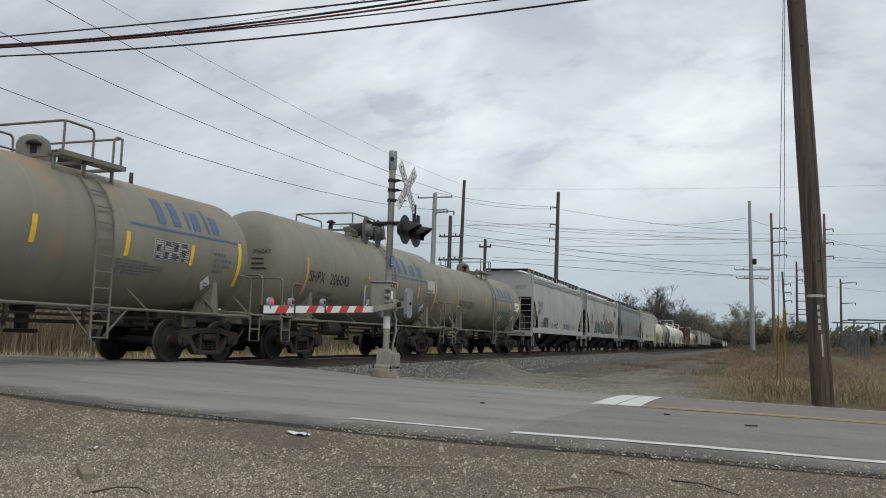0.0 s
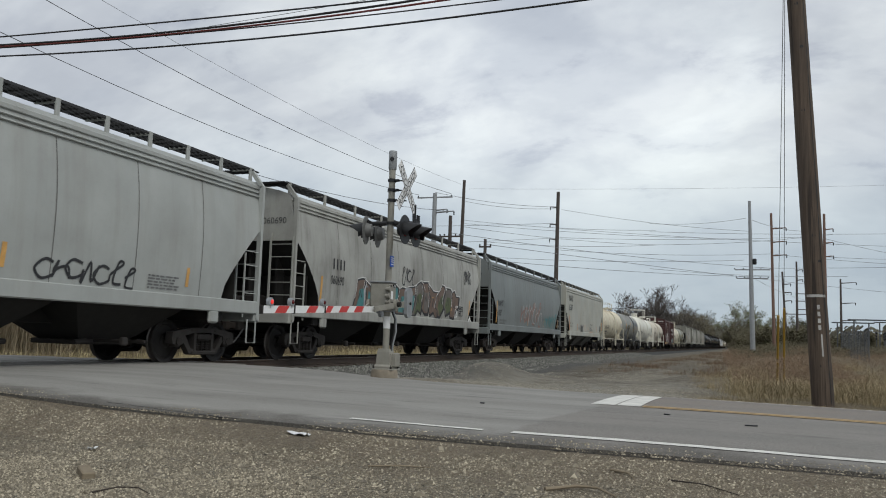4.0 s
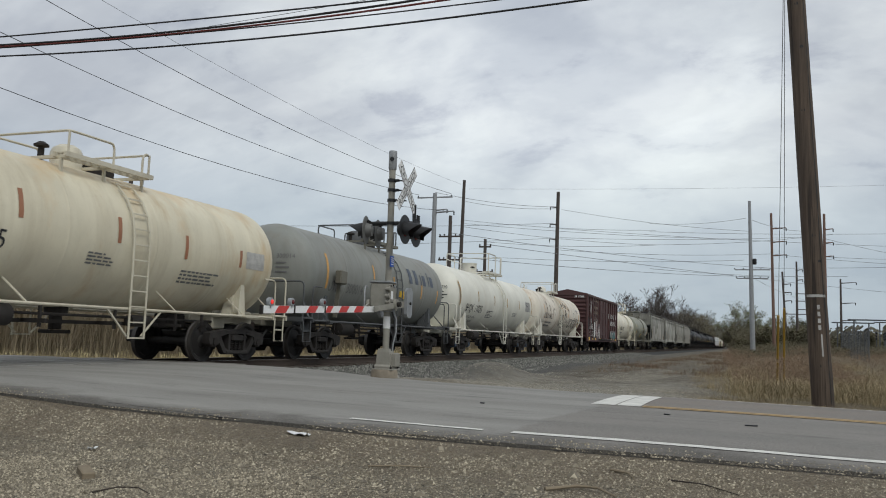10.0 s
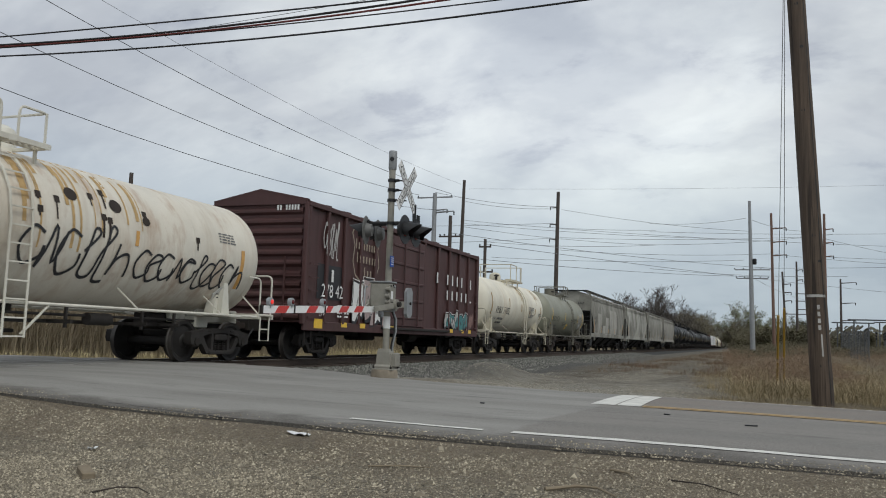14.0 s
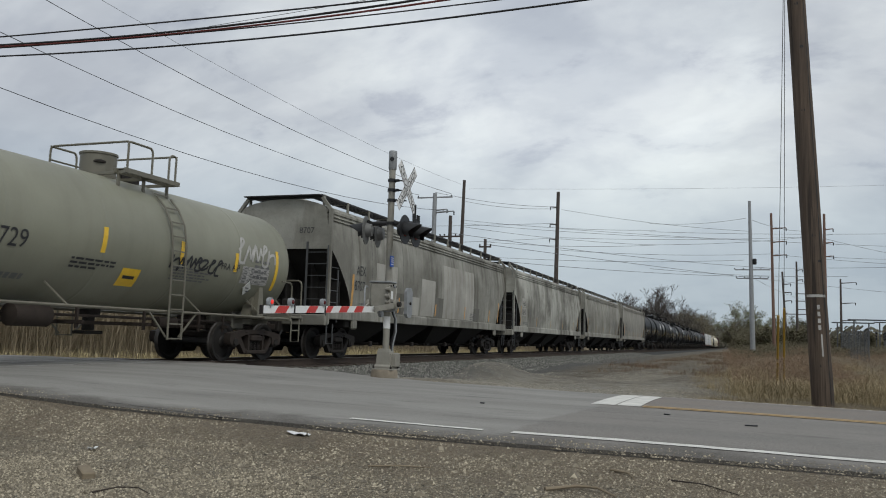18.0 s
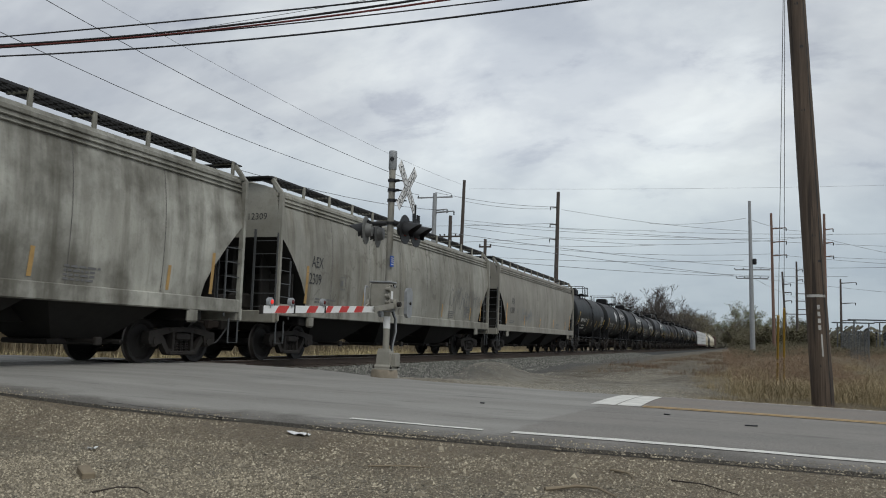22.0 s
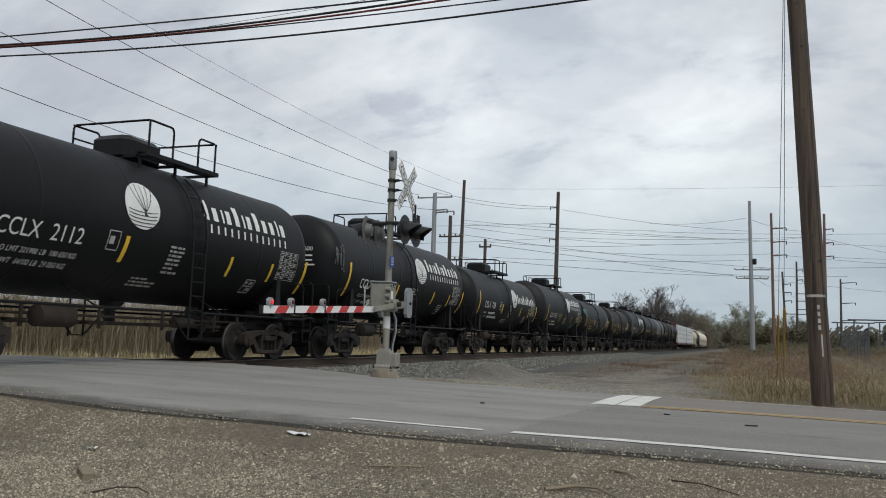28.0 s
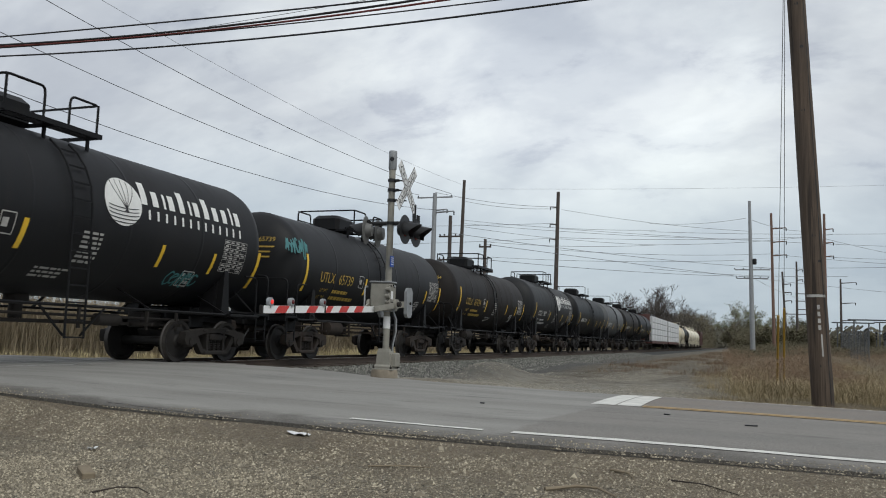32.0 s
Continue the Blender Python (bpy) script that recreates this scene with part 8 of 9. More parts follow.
mb = MB()
for i in range(24):
    z = 0.2 + i * 0.45
    mb.v += [tuple(on_pole(z, -52, 0.006)), tuple(on_pole(z, -47, 0.006))]
    if i:
        mb.f.append((2 * i - 2, 2 * i - 1, 2 * i + 1, 2 * i))
part("drying_crack", mb, M_BLACK, wp, "dark drying crack along the shaft", smooth=False)
mb = MB()
for i in range(9):
    a = -150 + i * 14
    mb.v += [tuple(on_pole(2.21, a)), tuple(on_pole(2.26, a))]
    if i:
        mb.f.append((2 * i - 2, 2 * i, 2 * i + 1, 2 * i - 1))
part("white_tape", mb, P_PALE, wp, "strip of white tape round the pole", smooth=False)
for k in range(4):
    z, mb = 2.06 - 0.13 * k, MB()
    mb.v = [tuple(on_pole(z, -92)), tuple(on_pole(z, -78)), tuple(on_pole(z - 0.085, -78)), tuple(on_pole(z - 0.085, -92))]
    mb.f = [(0, 1, 2, 3)]
    part("pole_tag", mb, P_PALE, wp, "pale tag mark as a bar", smooth=False)
mb = MB()
mb.v = [tuple(on_pole(1.50, -82)), tuple(on_pole(1.50, -74)), tuple(on_pole(1.08, -74)), tuple(on_pole(1.08, -82))]
mb.f = [(0, 1, 2, 3)]
part("white_tape", mb, P_PALE, wp, "upright white tape strip", smooth=False)
for z, a in ((3.4, -85), (5.1, -110), (7.2, -80), (6.4, -60), (4.4, -70), (1.9, -120), (0.9, -100), (8.1, -95), (2.9, -60), (5.9, -95)):
    c = on_pole(z, a, -0.012)
    part("knot", MB().lathe([(0.035, -0.01), (0.028, 0.01), (0.008, 0.014)], "y", 10), M_BLACK, wp, "dark knot in the timber", pose(c.x, c.y, c.z, 0, 0, a + 90))


def sag_line(a, b, sag, n=14):
    a, b = Vector(a), Vector(b)
    return [tuple(a.lerp(b, i / n) - Vector((0, 0, sag * 4 * (i / n) * (1 - i / n)))) for i in range(n + 1)]


def wire(name, pts, r, material, label, seg=5):
    return tagged(part(name, MB().tube(pts, r, seg), material), label, "overhead wire", "overhead wires")


# cables over the road from the near pole to the left
def cable_pts(z_l, z_m, z_r):
    """Through heights at three places along x."""
    (x0, a), (x1, b), (x2, c) = z_l, z_m, z_r
    out = []
    for i in range(30):
        x = -34 + i * (34.9 / 29)
        t = a * (x - x1) * (x - x2) / ((x0 - x1) * (x0 - x2)) + b * (x - x0) * (x - x2) / ((x1 - x0) * (x1 - x2)) + c * (x - x0) * (x - x1) / ((x2 - x0) * (x2 - x1))
        out.append((x, 17.0, t))
    return out


wire("overhead_cable", cable_pts((-19.75, 8.77), (-12.06, 8.57), (-7.31, 8.50)), 0.022, M_CABLE, "black overhead cable across the road")
wire("overhead_cable", cable_pts((-19.72, 8.53), (-12.21, 8.32), (-7.02, 8.41)), 0.030, M_CABLE, "thick black overhead cable across the road")
wire("overhead_cable", cable_pts((-19.72, 8.485), (-11.38, 8.25), (-6.33, 8.33)), 0.026, M_CABLE_RED, "red-brown overhead cable across the road")
wire("overhead_cable", cable_pts((-19.69, 8.20), (-10.56, 7.89), (-3.12, 7.97)), 0.024, M_CABLE, "black overhead cable across the road")
wire("overhead_cable", cable_pts((-17.66, 8.36), (-9.04, 8.18), (-5.06, 8.19)), 0.017, M_CABLE, "thin black overhead cable across the road")
wire("tie_wire", [(-12.72, 17.0, 8.36), (-10.59, 17.0, 8.45), (-8.32, 17.0, 8.56), (-6.5, 17.0, 8.66)], 0.006, M_CABLE, "thin wire spliced to the cable bundle")
# guys of the near pole
for k, (a, b) in enumerate((((0.80, 24.9, -0.45), (0.80, 17.3, 9.6)), ((0.98, 25.1, -0.45), (0.82, 17.3, 10.6)))):
    g = tagged(empty("guy_wire"), "steel guy wire with a yellow guard", "guy wire", "guys of the near pole")
    part("strand", MB().tube([a, b], 0.008, 5), M_WIRE, g, "thin steel strand")
    A, B = Vector(a), Vector(b)
    part("guard", MB().tube([tuple(A), tuple(A.lerp(B, 0.20))], 0.03, 10), M_YELLOW, g, "yellow plastic guard")
# lines that run beside the track to the grey steel pole
for a, b, sg in (((-32.0, 12.0, 12.3), (-27.2, 74.3, 12.9), 1.9), ((-32.0, 12.0, 15.0), (-29.9, 74.3, 14.5), 1.5), ((-31.2, 12.0, 17.4), (-26.5, 74.3, 14.5), 1.5), ((-28.0, 12.0, 16.5), (-27.0, 78.3, 16.2), 1.0)):
    wire("power_line", sag_line(a, b, sg), 0.018 if sg > 1.2 else 0.010, M_CABLE if sg > 1.2 else M_WIRE, "grey power line beside the track")
# far lines between the poles
FAR = [((-28.2, 74.3, 14.7), (-21.3, 97.4, 16.8)), ((-60, 80, 13.0), (-21.5, 97.4, 14.8)), ((-60, 80, 10.5), (-21.7, 97.4, 13.0)), ((-22.5, 63.0, 9.2), (2.7, 101.6, 9.8)),
       ((-22.5, 63.0, 7.3), (2.4, 101.6, 8.8)), ((-19.4, 62.7, 8.2), (30, 150, 9.5)), ((0.6, 101.6, 9.8), (40, 90, 9.9)), ((0.6, 101.6, 8.8), (9.6, 149.6, 8.7)),
       ((-31.6, 92.5, 14.7), (-10.2, 102.8, 14.5)), ((-10.9, 102.5, 14.3), (30, 121, 16.2)), ((-31.5, 92.5, 13.9), (-10.2, 102.8, 12.7)), ((-10.9, 102.5, 12.7), (10.6, 112.4, 15.0)),
       ((-20.7, 97.8, 16.5), (0.4, 107.8, 14.9)), ((-31.6, 92.5, 17.0), (-21.5, 97.5, 16.6)), ((-29.1, 93.7, 12.2), (-10.2, 102.8, 12.7)), ((-20.9, 97.7, 11.6), (2.9, 108.9, 12.2)),
       ((-28.3, 94.1, 10.4), (-0.2, 107.5, 11.3)), ((-10.9, 102.5, 15.3), (0.1, 107.6, 16.5)), ((0.8, 107.9, 16.3), (7.3, 110.9, 15.2)), ((2.9, 108.9, 12.2), (29.8, 121, 11.6)),
       ((9.1, 111.7, 14.4), (29.8, 121, 11.1)), ((9.1, 111.7, 12.1), (29.9, 121, 13.0)), ((-30.9, 92.9, 18.5), (30.2, 121, 22.5)), ((-10.8, 102.5, 9.8), (11.8, 113, 9.8)),
       ((-21.3, 97.6, 14.2), (29.9, 121, 13.9)), ((-31.6, 92.5, 14.3), (0.4, 107.8, 13.9)), ((-21.3, 97.6, 13.1), (9.3, 111.8, 14.7))]
for a, b in FAR:
    wire("distant_line", sag_line(a, b, 0.35), 0.020 if a[2] < 18 else 0.011, M_WIRE, "thin distant power line", 4)


# ---- plants ----
M_DRY = blade_mat("dry_grass_blades", (0.20, 0.150, 0.086), (0.43, 0.345, 0.205), (0.125, 0.108, 0.06))
M_REED = blade_mat("dead_reed_blades", (0.32, 0.262, 0.178), (0.36, 0.300, 0.208), (0.29, 0.236, 0.160))
M_STRAW = blade_mat("pale_straw_blades", (0.50, 0.41, 0.22), (0.58, 0.48, 0.28), (0.36, 0.31, 0.15))
M_SCRUB = blade_mat("brown_scrub_twigs", (0.15, 0.095, 0.062), (0.21, 0.140, 0.088), (0.105, 0.082, 0.05))
M_BUSH = blade_mat("dull_green_scrub_leaves", (0.080, 0.076, 0.044), (0.112, 0.100, 0.056), (0.094, 0.076, 0.050))
M_SPRING = blade_mat("young_spring_leaves", (0.115, 0.125, 0.06), (0.165, 0.17, 0.085), (0.10, 0.095, 0.06))
M_BARK = plain("grey_brown_bark", (0.070, 0.060, 0.054), 0.95)


def blades(name, count, spot, tall, width, zfun, material, label, seed, tuft=6, spread=0.14, droop=(0.1, 0.95)):
    """Grass as bent thin blades in tufts; one object."""
    rr = random.Random(seed)
    vs, fs = [], []
    n = 0
    while n < count:
        x, y, s = spot(rr)
        for _ in range(tuft):
            bx_, by_ = x + rr.gauss(0, spread), y + rr.gauss(0, spread)
            h, a = tall(rr) * s, rr.uniform(0, 6.28)
            w, ln = width * rr.uniform(0.7, 1.4), rr.uniform(*droop) * h
            z = zfun(bx_, by_) - 0.03
            dx, dy = math.cos(a), math.sin(a)
            k = len(vs)
            vs += [(bx_ - dy * w, by_ + dx * w, z), (bx_ + dy * w, by_ - dx * w, z),
                   (bx_ + dx * ln * 0.35 + dy * w * 0.7, by_ + dy * ln * 0.35 - dx * w * 0.7, z + h * 0.6), (bx_ + dx * ln * 0.35 - dy * w * 0.7, by_ + dy * ln * 0.35 + dx * w * 0.7, z + h * 0.6),
                   (bx_ + dx * ln, by_ + dy * ln, z + h)]
            fs += [(k, k + 1, k + 2, k + 3), (k + 3, k + 2, k + 4)]
            n += 1
    me = bpy.data.meshes.new(name)
    me.from_pydata(vs, [], fs)
    me.materials.append(material)
    return tagged(part(name, me, material), label, "grass", kind="stuff")


def right_spot(rr):
    while True:
        y = 15.7 + 34 * rr.random() ** 1.7
        x = rr.uniform(-0.9 - 0.055 * (y - 16), 4.5 + 0.42 * (y - 16))
        if rr.random() < 0.42 + 1.5 * noise.noise((x * 0.55, y * 0.30, 3.0)) - 0.02 * max(0.0, y - 22):
            break
    edge = min(1.0, max(0.16, (y - 15.8) / 5.0)) * min(1.0, max(0.3, (x + 1.6) / 1.5))
    return x, y, edge * (0.75 + 0.7 * noise.noise((x * 0.9, y * 0.6, 7.0)))


blades("dry_grass", 76000, right_spot, lambda r: 0.12 + 0.50 * r.random() ** 1.4, 0.0034, ground_z, M_DRY, "tall dry straw-coloured grass beside the road", 21, 14, 0.13, (0.3, 1.5))


def sprigs(name, count, spot, size, slim, material, label, seed):
    """Twigs and small leaves as short slivers at every turn; spot gives a point and the height there."""
    rr = random.Random(seed)
    vs, fs = [], []
    for _ in range(count):
        x, y, h = spot(rr)
        c = Vector((x, y, ground_z(x, y) + h * rr.random() ** 0.75))
        s = rr.uniform(*size)
        u = Vector((rr.gauss(0, 0.8), rr.gauss(0, 0.8), rr.gauss(0.35, 0.8))).normalized() * s
        v = u.orthogonal().normalized() * s * slim
        k = len(vs)
        vs += [tuple(c - u - v * 0.6), tuple(c - u * 0.2 + v), tuple(c + u), tuple(c + u * 0.1 - v)]
        fs.append((k, k + 1, k + 2, k + 3))
    me = bpy.data.meshes.new(name)
    me.from_pydata(vs, [], fs)
    me.materials.append(material)
    return tagged(part(name, me, material), label, "scrub", kind="stuff")


def scrub_spot(rr):
    while True:
        y = 22.5 + 78 * rr.random() ** 1.3
        x = rr.uniform(-0.2 - 0.03 * (y - 19), 7 + 0.45 * (y - 18))
        q = noise.noise((x * 0.35, y * 0.16, 5.0))
        if rr.random() < 0.45 + 1.2 * q:
            return x, y, max(0.15, 0.45 + 0.8 * q)


sprigs("brown_scrub", 90000, scrub_spot, (0.03, 0.12), 0.07, M_SCRUB, "tangled red-brown dead scrub on the rough ground", 22)


def thicket_spot(rr):
    while True:
        y = 72 + 110 * rr.random()
        x = rr.uniform(-0.016 * y, 10 + 0.40 * y)
        q = noise.noise((x * 0.13, y * 0.06, 2.0))
        if rr.random() < 0.6 + q:
            return x, y, max(0.3, (1.5 + 2.6 * q) * (0.3 + 0.7 * (y - 72) / 110)) + (3.2 + 3.0 * q if x < 0.06 * y and y > 135 else 0)


M_THICKET = blade_mat("tangled_thicket", (0.080, 0.066, 0.042), (0.102, 0.092, 0.052), (0.076, 0.056, 0.038))
sprigs("thicket", 110000, thicket_spot, (0.06, 0.24), 0.20, M_THICKET, "olive-brown spring thicket far beside the track", 27)


def strip_spot(rr):
    y = 36 + 130 * rr.random() ** 1.3
    while True:
        x = rr.uniform(-5.6, -0.5)
        if noise.noise((x * 0.5, y * 0.12, 1.0)) > -0.05 or x > -1.6:
            break
        y = 30 + 130 * rr.random() ** 1.3
    return x, y, 0.55 if rr.random() < 0.8 else 1.0


blades("trackside_weeds", 14000, strip_spot, lambda r: r.uniform(0.10, 0.38), 0.007, ground_z, M_SCRUB, "low dry weeds beside the ballast", 23, 8, 0.2)


def left_spot(rr):
    return -20.6 - 15 * rr.random() ** 2.6, rr.uniform(-14, 110) if rr.random() < 0.6 else rr.uniform(0, 45), 1.0


blades("dead_reeds", 62000, left_spot, lambda r: r.uniform(1.5, 2.6), 0.013, ground_z, M_REED, "tall dead reeds beyond the railway track", 24, 8, 0.3)


def verge_spot(rr):
    y = rr.uniform(-6, 75)
    return rr.uniform(-20.8, -17.4), y, 0.75 + 0.9 * noise.noise((y * 0.9, 4.0, 1.0))


blades("left_verge_grass", 26000, verge_spot, lambda r: r.uniform(0.12, 0.55), 0.006, ground_z, M_STRAW, "short pale straw grass beside the far ballast", 25, 12, 0.2, (0.2, 1.1))


def bare_tree(seed, height, leafy=0.0, tw=0.022, deep=5):
    """Trunk and limbs, tapered and forking; a few leaves where there are any."""
    rr = random.Random(seed)
    trunk, limbs, leaves = MB(), MB(), MB()

    def grow(p, d, ln, r, depth):
        if depth > deep:
            return
        pts, rs, q, dd = [p], [r], p, d
        for i in range(3):
            dd = (dd + Vector((rr.gauss(0, 0.16), rr.gauss(0, 0.16), rr.gauss(0.05, 0.1)))).normalized()
            q = q + dd * ln / 3
            pts.append(q)
            rs.append(r * (1 - 0.10 * (i + 1)))
        (trunk if depth == 0 else limbs).tube(pts, rs, 6 if depth < 2 else 3, cap=False)
        kids = 4 if depth == 0 else rr.choice((2, 3, 3))
        for _ in range(kids):
            a = rr.uniform(0, 6.28)
            side = Vector((math.cos(a), math.sin(a), 0))
            nd = (dd * rr.uniform(0.55, 1.0) + side * rr.uniform(0.4, 0.9) + Vector((0, 0, 0.15))).normalized()
            start = pts[-1] if rr.random() < 0.6 else pts[2]
            grow(start, nd, ln * rr.uniform(0.55, 0.8), max(tw, rs[-1] * rr.uniform(0.5, 0.72)), depth + 1)
        if leafy and depth >= 3:
            for _ in range(int(4 * leafy)):
                c = pts[rr.randrange(1, 4)] + Vector((rr.gauss(0, 0.35), rr.gauss(0, 0.35), rr.gauss(0, 0.3)))
                s = rr.uniform(0.05, 0.11)
                u = Vector((rr.gauss(0, 1), rr.gauss(0, 1), rr.gauss(0, 1))).normalized() * s
                v = u.orthogonal().normalized() * s
                k = len(leaves.v)
                leaves.v += [tuple(c - u - v), tuple(c + u - v * 0.6), tuple(c + u * 0.8 + v), tuple(c - u * 0.7 + v * 0.8)]
                leaves.f.append((k, k + 1, k + 2, k + 3))

    grow(Vector((0, 0, -0.3)), Vector((rr.gauss(0, 0.08), rr.gauss(0, 0.08), 1)).normalized(), height * 0.36, height * 0.016, 0)
    return trunk, limbs, leaves


def make_tree(name, seed, height, leafy, label, leaf_mat, x, y, group):
    t = tagged(empty(name, pose(x, y, -0.4)), label, "tree" if name == "tree" else "shrub", group)
    a, b, c = bare_tree(seed, height, leafy, *((0.030, 6) if height > 12 else (0.022, 5)))
    part("trunk", a, M_BARK, t, "grey-brown trunk")
    part("branching", b, M_BARK, t, "forking bare limbs")
    if c.v:
        me = bpy.data.meshes.new("crown")
        me.from_pydata(c.v, [], c.f)
        me.materials.append(leaf_mat)
        part("crown", me, leaf_mat, t, "thin crown of small leaves")
    return t


rt = random.Random(77)
protos = [make_tree("tree", 300 + i, h, 0.0, "bare spring tree with a wide crown of twigs", M_SPRING, x, y, "bare trees behind the track") for i, (h, x, y) in enumerate(((16, -19.6, 215), (13, -40, 205), (14, -27, 225), (12.5, -46, 200)))]
for i in range(64):
    s = protos[rt.randrange(4)]
    y = rt.uniform(190, 320)
    x = -17.5 - rt.random() ** 1.2 * 0.28 * y
    copy_thing(s, pose(x, y, -0.6 - rt.uniform(0, 5.5), 0, 0, rt.uniform(0, 360)))
green = [make_tree("tree", 330 + i, h, 1.1, "tree in young green leaf", M_SPRING, x, y, "trees in young leaf") for i, (h, x, y) in enumerate(((10.5, -2.6, 165), (9.5, 2.6, 168)))]
for x, y in ((-1.6, 205), (5.5, 178), (0.5, 190), (-1.5, 230), (11, 190)):
    copy_thing(green[rt.randrange(2)], pose(x, y, -1.2, 0, 0, rt.uniform(0, 360)))
shrubs = [make_tree("shrub", 350 + i, h, 2.0, "dull olive spring shrub", M_BUSH, x, y, "scrub on the rough ground") for i, (h, x, y) in enumerate(((4.4, -1.5, 165), (3.6, 9, 128), (4.6, 16, 135), (3.4, 22, 125)))]
for i in range(95):
    y = rt.uniform(120, 190)
    x = rt.uniform(-0.015 * y, 8 + 0.36 * y)
    copy_thing(shrubs[rt.randrange(4)], pose(x, y, -0.5 - rt.uniform(0, 0.9), 0, 0, rt.uniform(0, 360)))

# far woods that close the view all round
M_WOODS = blade_mat("distant_woods", (0.085, 0.08, 0.06), (0.115, 0.105, 0.075), (0.075, 0.075, 0.05))


def woods():
    rr = random.Random(91)
    vs, fs = [], []
    for i in range(60000):
        a = rr.uniform(0, 6.283) if rr.random() < 0.35 else rr.uniform(1.2, 2.5)
        d = rr.uniform(330, 620)
        x, y = d * math.cos(a), d * math.sin(a)
        if abs(x - TRACK_X) < 9:
            y = rr.uniform(640, 760)
        hmax = 8.5 + 4.5 * noise.noise((x * 0.02, y * 0.02, 0)) + 2.5 * noise.noise((x * 0.08, y * 0.08, 4))
        z = -0.5 + max(0.0, hmax) * rr.random() ** 0.7
        s = rr.uniform(0.5, 1.5)
        u = Vector((rr.gauss(0, 1), rr.gauss(0, 1), rr.gauss(0, 1))).normalized() * s
        v = u.orthogonal().normalized() * s * 0.7
        c, k = Vector((x, y, z)), len(vs)
        vs += [tuple(c - u - v), tuple(c + u - v * 0.5), tuple(c + u * 0.8 + v), tuple(c - u * 0.6 + v * 0.9)]
        fs.append((k, k + 1, k + 2, k + 3))
    for i in range(5000):
        c, s, k = Vector((rr.uniform(-70, 60), rr.uniform(660, 800), -0.5 + 17 * rr.random() ** 1.3)), rr.uniform(0.8, 2.0), len(vs)
        u = Vector((rr.gauss(0, 1), rr.gauss(0, 1), rr.gauss(0, 1))).normalized() * s
        v = u.orthogonal().normalized() * s * 0.7
        vs += [tuple(c - u - v), tuple(c + u - v * 0.5), tuple(c + u * 0.8 + v), tuple(c - u * 0.6 + v * 0.9)]
        fs.append((k, k + 1, k + 2, k + 3))
    me = bpy.data.meshes.new("distant_woods")
    me.from_pydata(vs, [], fs)
    me.materials.append(M_WOODS)
    tagged(part("distant_woods", me, M_WOODS), "grey-brown distant spring woods", "woods", kind="stuff")


woods()


def left_thicket(rr):
    y = 175 + 425 * rr.random() ** 1.4
    x = -17.0 - 0.11 * y * rr.random() if rr.random() < 0.65 else rr.uniform(-0.018 * y, 0.06 * y)
    return x, y, (0.62 + 0.45 * noise.noise((x * 0.1, y * 0.05, 6.0))) * y / 300 * rr.uniform(5.0, 13.5)


def far_wood(rr):
    y = rr.uniform(360, 540)
    x = rr.uniform(-34, -17.2)
    return x, y, (15.5 + 7.0 * noise.noise((x * 0.12, y * 0.03, 3.0))) * y / 420


sprigs("far_wood", 14000, far_wood, (0.4, 1.3), 0.10, M_THICKET, "bare brown wood far along the track", 29)
sprigs("far_thicket", 80000, left_thicket, (0.25, 0.9), 0.09, M_THICKET, "grey-brown thicket beyond the track", 28)


# ---- substation and fence on the far side ----
M_SUB = plain("dull_substation_steel", (0.085, 0.09, 0.095), 0.7, 0.2)


def bus_frame(x, y, w, h, label):
    f = tagged(empty("substation_frame", pose(x, y, -0.6)), label, "substation frame", "substation steelwork")
    for s in (-w / 2, w / 2):
        part("column", MB().box((s, 0, h / 2), (0.13, 0.13, h)), M_SUB, f, "grey steel column")
    part("beam", MB().box((0, 0, h), (w + 1.2, 0.14, 0.14)), M_SUB, f, "grey steel beam")
    for k in range(4):
        xx = -w / 2 + w * (k + 0.5) / 4
        part("insulator", MB().lathe([(0.05, 0), (0.13, 0.15), (0.06, 0.3), (0.13, 0.45), (0.06, 0.6), (0.13, 0.75), (0.05, 0.9)], "z", 8, (xx, 0, h * 0.55)), M_BLACK, f, "dark insulator stack")
        part("switch_post", MB().bar((xx, 0, 0), (xx, 0, h * 0.55), 0.09), M_SUB, f, "grey support post")
    return f


sf = bus_frame(12.6, 99, 3.4, 4.6, "grey galvanised substation frame with insulators")
for x, y, z in ((17.0, 98, 0.3), (16.0, 106, 1.2), (21.0, 102, 1.0), (20.5, 95, 0.0), (25.5, 100, 0.8), (12.0, 110, 0.2)):
    copy_thing(sf, pose(x, y, -0.6 + z * 0.0, 0, 0, 0))
fence = tagged(empty("chain_link_fence"), "grey chain-link fence before the substation", "fence")
A, B = Vector((8.2, 84, -0.2)), Vector((7.2, 58, -0.4))
for i in range(10):
    q = A.lerp(B, i / 9)
    z = ground_z(q.x, q.y)
    part("fence_post", shared("fence_post", M_SUB, lambda: MB().lathe([(0.028, -0.2), (0.028, 2.1)], "z", 8)), M_SUB, fence, "thin steel post", pose(q.x, q.y, z))
mb = MB()
for i in range(140):
    q0, q1 = A.lerp(B, i / 140), A.lerp(B, min(1.0, (i + 9) / 140))
    z0, z1 = ground_z(q0.x, q0.y), ground_z(q1.x, q1.y)
    mb.bar((q0.x, q0.y, z0), (q1.x, q1.y, z1 + 2.05), 0.004).bar((q1.x, q1.y, z1), (q0.x, q0.y, z0 + 2.05), 0.004)
tagged(part("wire_mesh", mb, M_SUB, fence, "woven wire mesh", smooth=False), kind="stuff")

# ---- small things on the shoulder ----
gz = ground_z


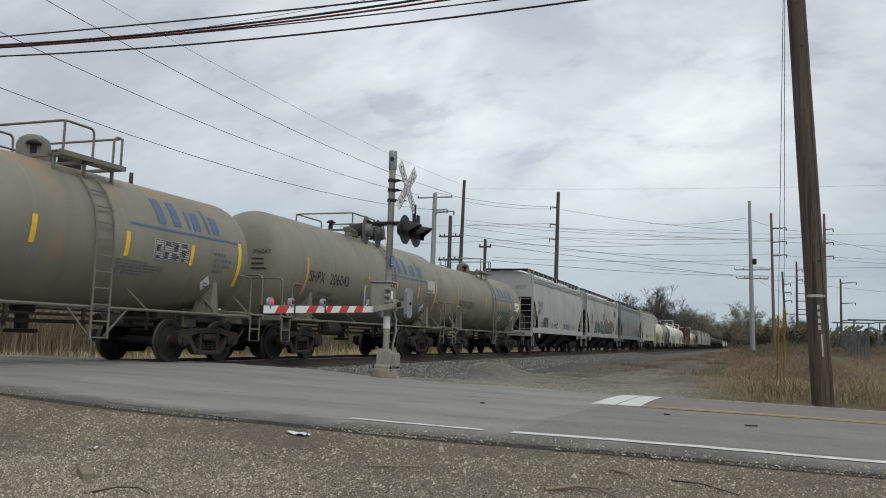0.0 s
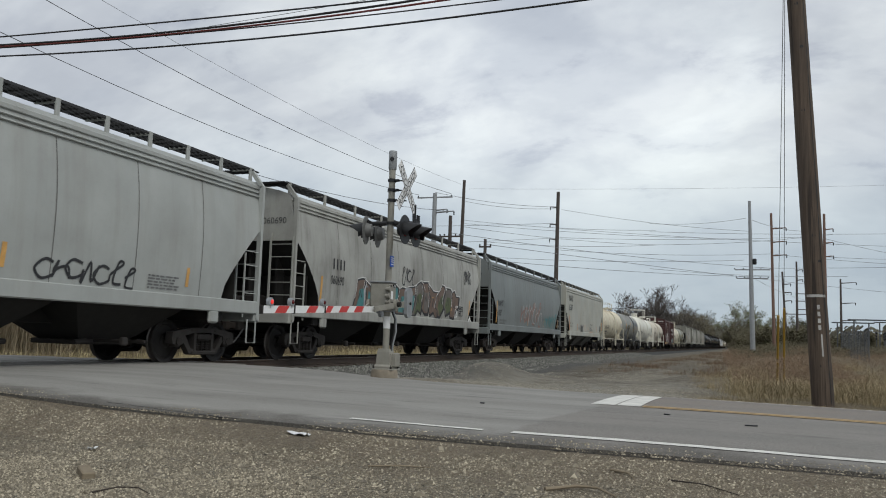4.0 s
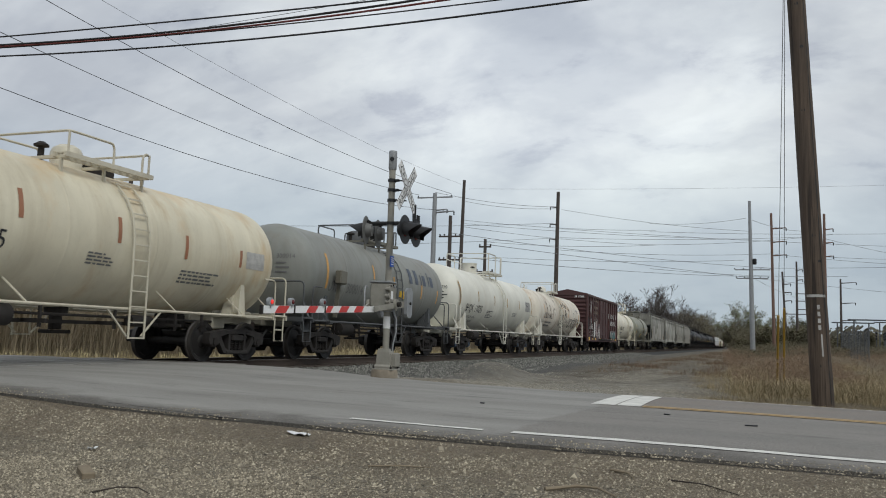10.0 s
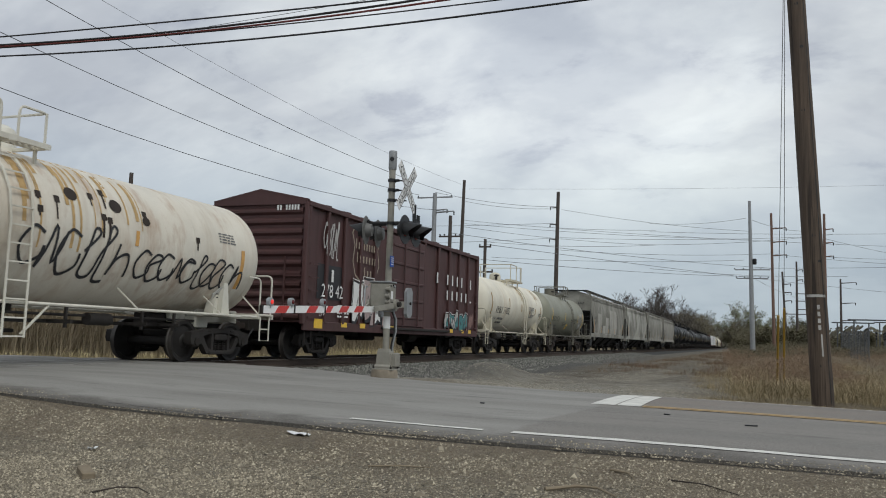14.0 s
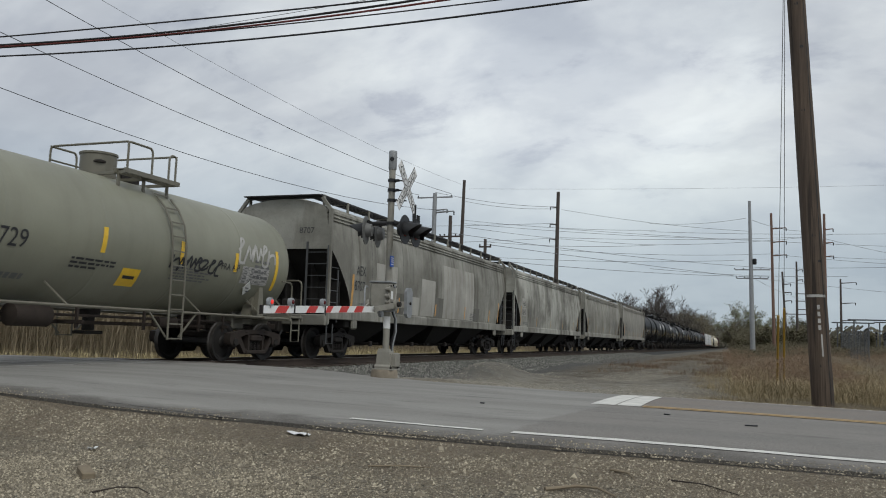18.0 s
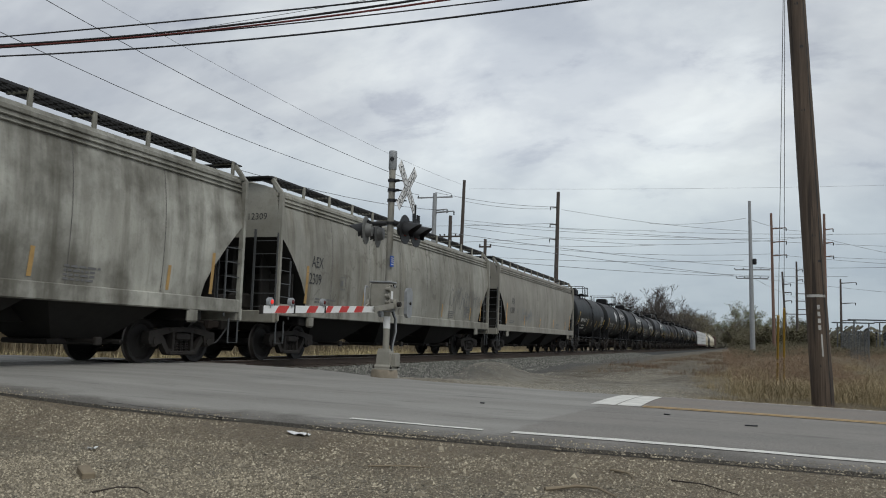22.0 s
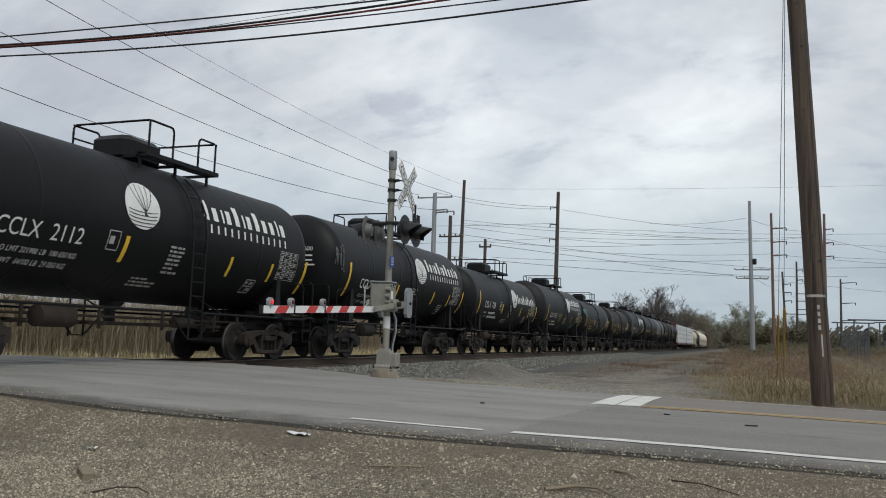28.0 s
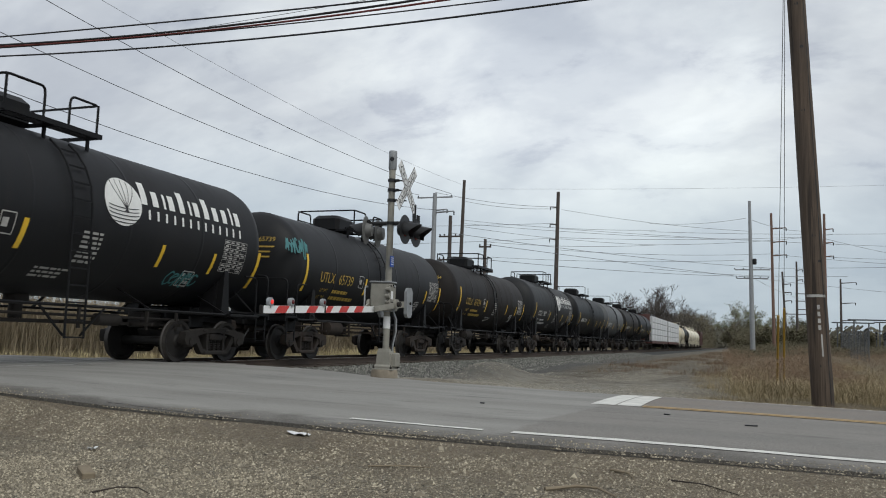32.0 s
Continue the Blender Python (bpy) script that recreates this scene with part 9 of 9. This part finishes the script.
def litter_piece(x, y, w, d, seed, label, material):
    rr = random.Random(seed)
    mb = MB()
    for i in range(5):
        for j in range(4):
            mb.v.append((w * (i / 4 - 0.5) + rr.uniform(-0.01, 0.01), d * (j / 3 - 0.5) + rr.uniform(-0.01, 0.01), 0.012 + rr.uniform(0, 0.03)))
    mb.f = [(i * 4 + j, i * 4 + 4 + j, i * 4 + 5 + j, i * 4 + 1 + j) for i in range(4) for j in range(3)]
    top = len(mb.v)
    mb.v += [(a, b, c - 0.004) for a, b, c in mb.v]
    mb.f += [tuple(top + q for q in reversed(f)) for f in mb.f]
    return tagged(part("paper_scrap", mb, material, m=pose(x, y, gz(x, y) - 0.005, 0, 0, rr.uniform(-25, 10))), label, "litter")


litter_piece(-3.95, 7.0, 0.26, 0.08, 1, "crumpled white paper scrap on the gravel", M_SIGN_WHITE)
litter_piece(-5.3, 5.85, 0.09, 0.05, 2, "small white paper scrap on the gravel", M_SIGN_WHITE)
M_PALE_WOOD = plain("pale_weathered_wood", (0.22, 0.178, 0.122), 0.85, vary=0.3)
M_TWIG = plain("dark_twig_bark", (0.045, 0.035, 0.028), 0.9)
tagged(part("wood_block", MB().box((0, 0, 0.03), (0.26, 0.09, 0.06), bev=0.008), M_PALE_WOOD, m=pose(-4.62, 5.05, gz(-4.62, 5.05) - 0.01, 0, 4, -38)), "weathered pale wood block on the gravel", "wood block")


def twig(pts, r, label):
    P = [(x, y, gz(x, y) + r * 0.7 + dz) for x, y, dz in pts]
    rs = [r * (1 - 0.6 * i / (len(P) - 1)) for i in range(len(P))]
    return tagged(part("twig", MB().tube(P, rs, 6), M_TWIG if "dark" in label else M_PALE_WOOD), label, "twig", "twigs on the shoulder")


twig([(-4.18, 4.62, 0), (-4.05, 4.74, 0.03), (-3.92, 4.78, 0.035), (-3.8, 4.76, 0.01)], 0.007, "curved dark twig on the gravel")
twig([(-2.85, 6.2, 0), (-2.6, 6.25, 0.01), (-2.35, 6.3, 0)], 0.010, "straight pale stick on the gravel")
twig([(-1.35, 5.95, 0), (-1.15, 6.1, 0.02), (-1.0, 6.1, 0.02), (-0.85, 5.95, 0)], 0.016, "forked pale branch on the dirt")
twig([(-0.55, 6.55, 0), (-0.3, 6.5, 0.01), (-0.05, 6.35, 0)], 0.007, "thin dark twig on the dirt")
twig([(-1.0, 6.7, 0), (-0.85, 6.6, 0.01), (-0.8, 6.5, 0)], 0.013, "short pale branch on the dirt")
rr = random.Random(8)
for i in range(26):
    x, y = rr.uniform(-5.5, 1.0), rr.uniform(4.6, 7.0)
    s = rr.uniform(0.03, 0.06)
    mb = MB()
    for a, b, c in ((1, 0, 0), (0.4, 0.9, 0), (-0.7, 0.7, 0), (-1, -0.2, 0), (-0.2, -0.9, 0), (0.7, -0.7, 0), (0.4, 0.2, 0.7), (-0.4, 0.1, 0.6), (0.0, -0.4, 0.65)):
        mb.v.append((a * s * rr.uniform(0.8, 1.2), b * s * rr.uniform(0.7, 1.1), c * s * rr.uniform(0.8, 1.1)))
    mb.f = [(0, 1, 6), (1, 2, 7, 6), (2, 3, 7), (3, 4, 8, 7), (4, 5, 8), (5, 0, 6, 8), (6, 7, 8)]
    tagged(part("stone", mb, M_GRAVEL, m=pose(x, y, gz(x, y) - 0.008, 0, 0, rr.uniform(0, 360))), "loose grey stone on the shoulder", "stone", "stones on the shoulder")
# dark scraps lying on the road
for x, y, w in ((0.05, 9.9, 0.14), (1.4, 8.9, 0.06), (-3.2, 10.4, 0.07), (-0.9, 10.5, 0.08)):
    tagged(part("rubber_scrap", MB().box((0, 0, 0.008), (w, 0.035, 0.014), bev=0.006), M_BLACK, m=pose(x, y, road_z(x, y), 0, 0, rr.uniform(-30, 30))), "dark rubber scrap on the asphalt", "litter", "scraps on the road")


# ---- what moves ----
def motions():
    for car, y in cars:
        walk(car, [(0.0, pose(TRACK_X, y, 0)), (32.0, pose(TRACK_X, y - SPEED * 32.0, 0))])
    base = {car: y for car, y in cars}
    step = 1.0 / FPS
    for w, q, car in turning:
        t0 = max(0.0, (base[car] - 40.0) / SPEED)
        t1 = min(32.0, (base[car] + 8.0) / SPEED)
        if t1 - t0 < 0.2:
            walk(w, [(0.0, pose(0, q, WHEEL_R)), (32.0, pose(0, q, WHEEL_R))])
            continue
        ts = [round(t0 * FPS) / FPS + k * step for k in range(int((t1 - t0) * FPS) + 1)]
        turn = math.degrees(SPEED * step / WHEEL_R)
        rows = [(t, pose(0, q, WHEEL_R, turn * k)) for k, t in enumerate(ts)]
        if ts[0] > step:
            rows = [(0.0, rows[0][1])] + rows
        if ts[-1] < 32.0 - step:
            rows = rows + [(32.0, rows[-1][1])]
        walk(w, rows)


motions()
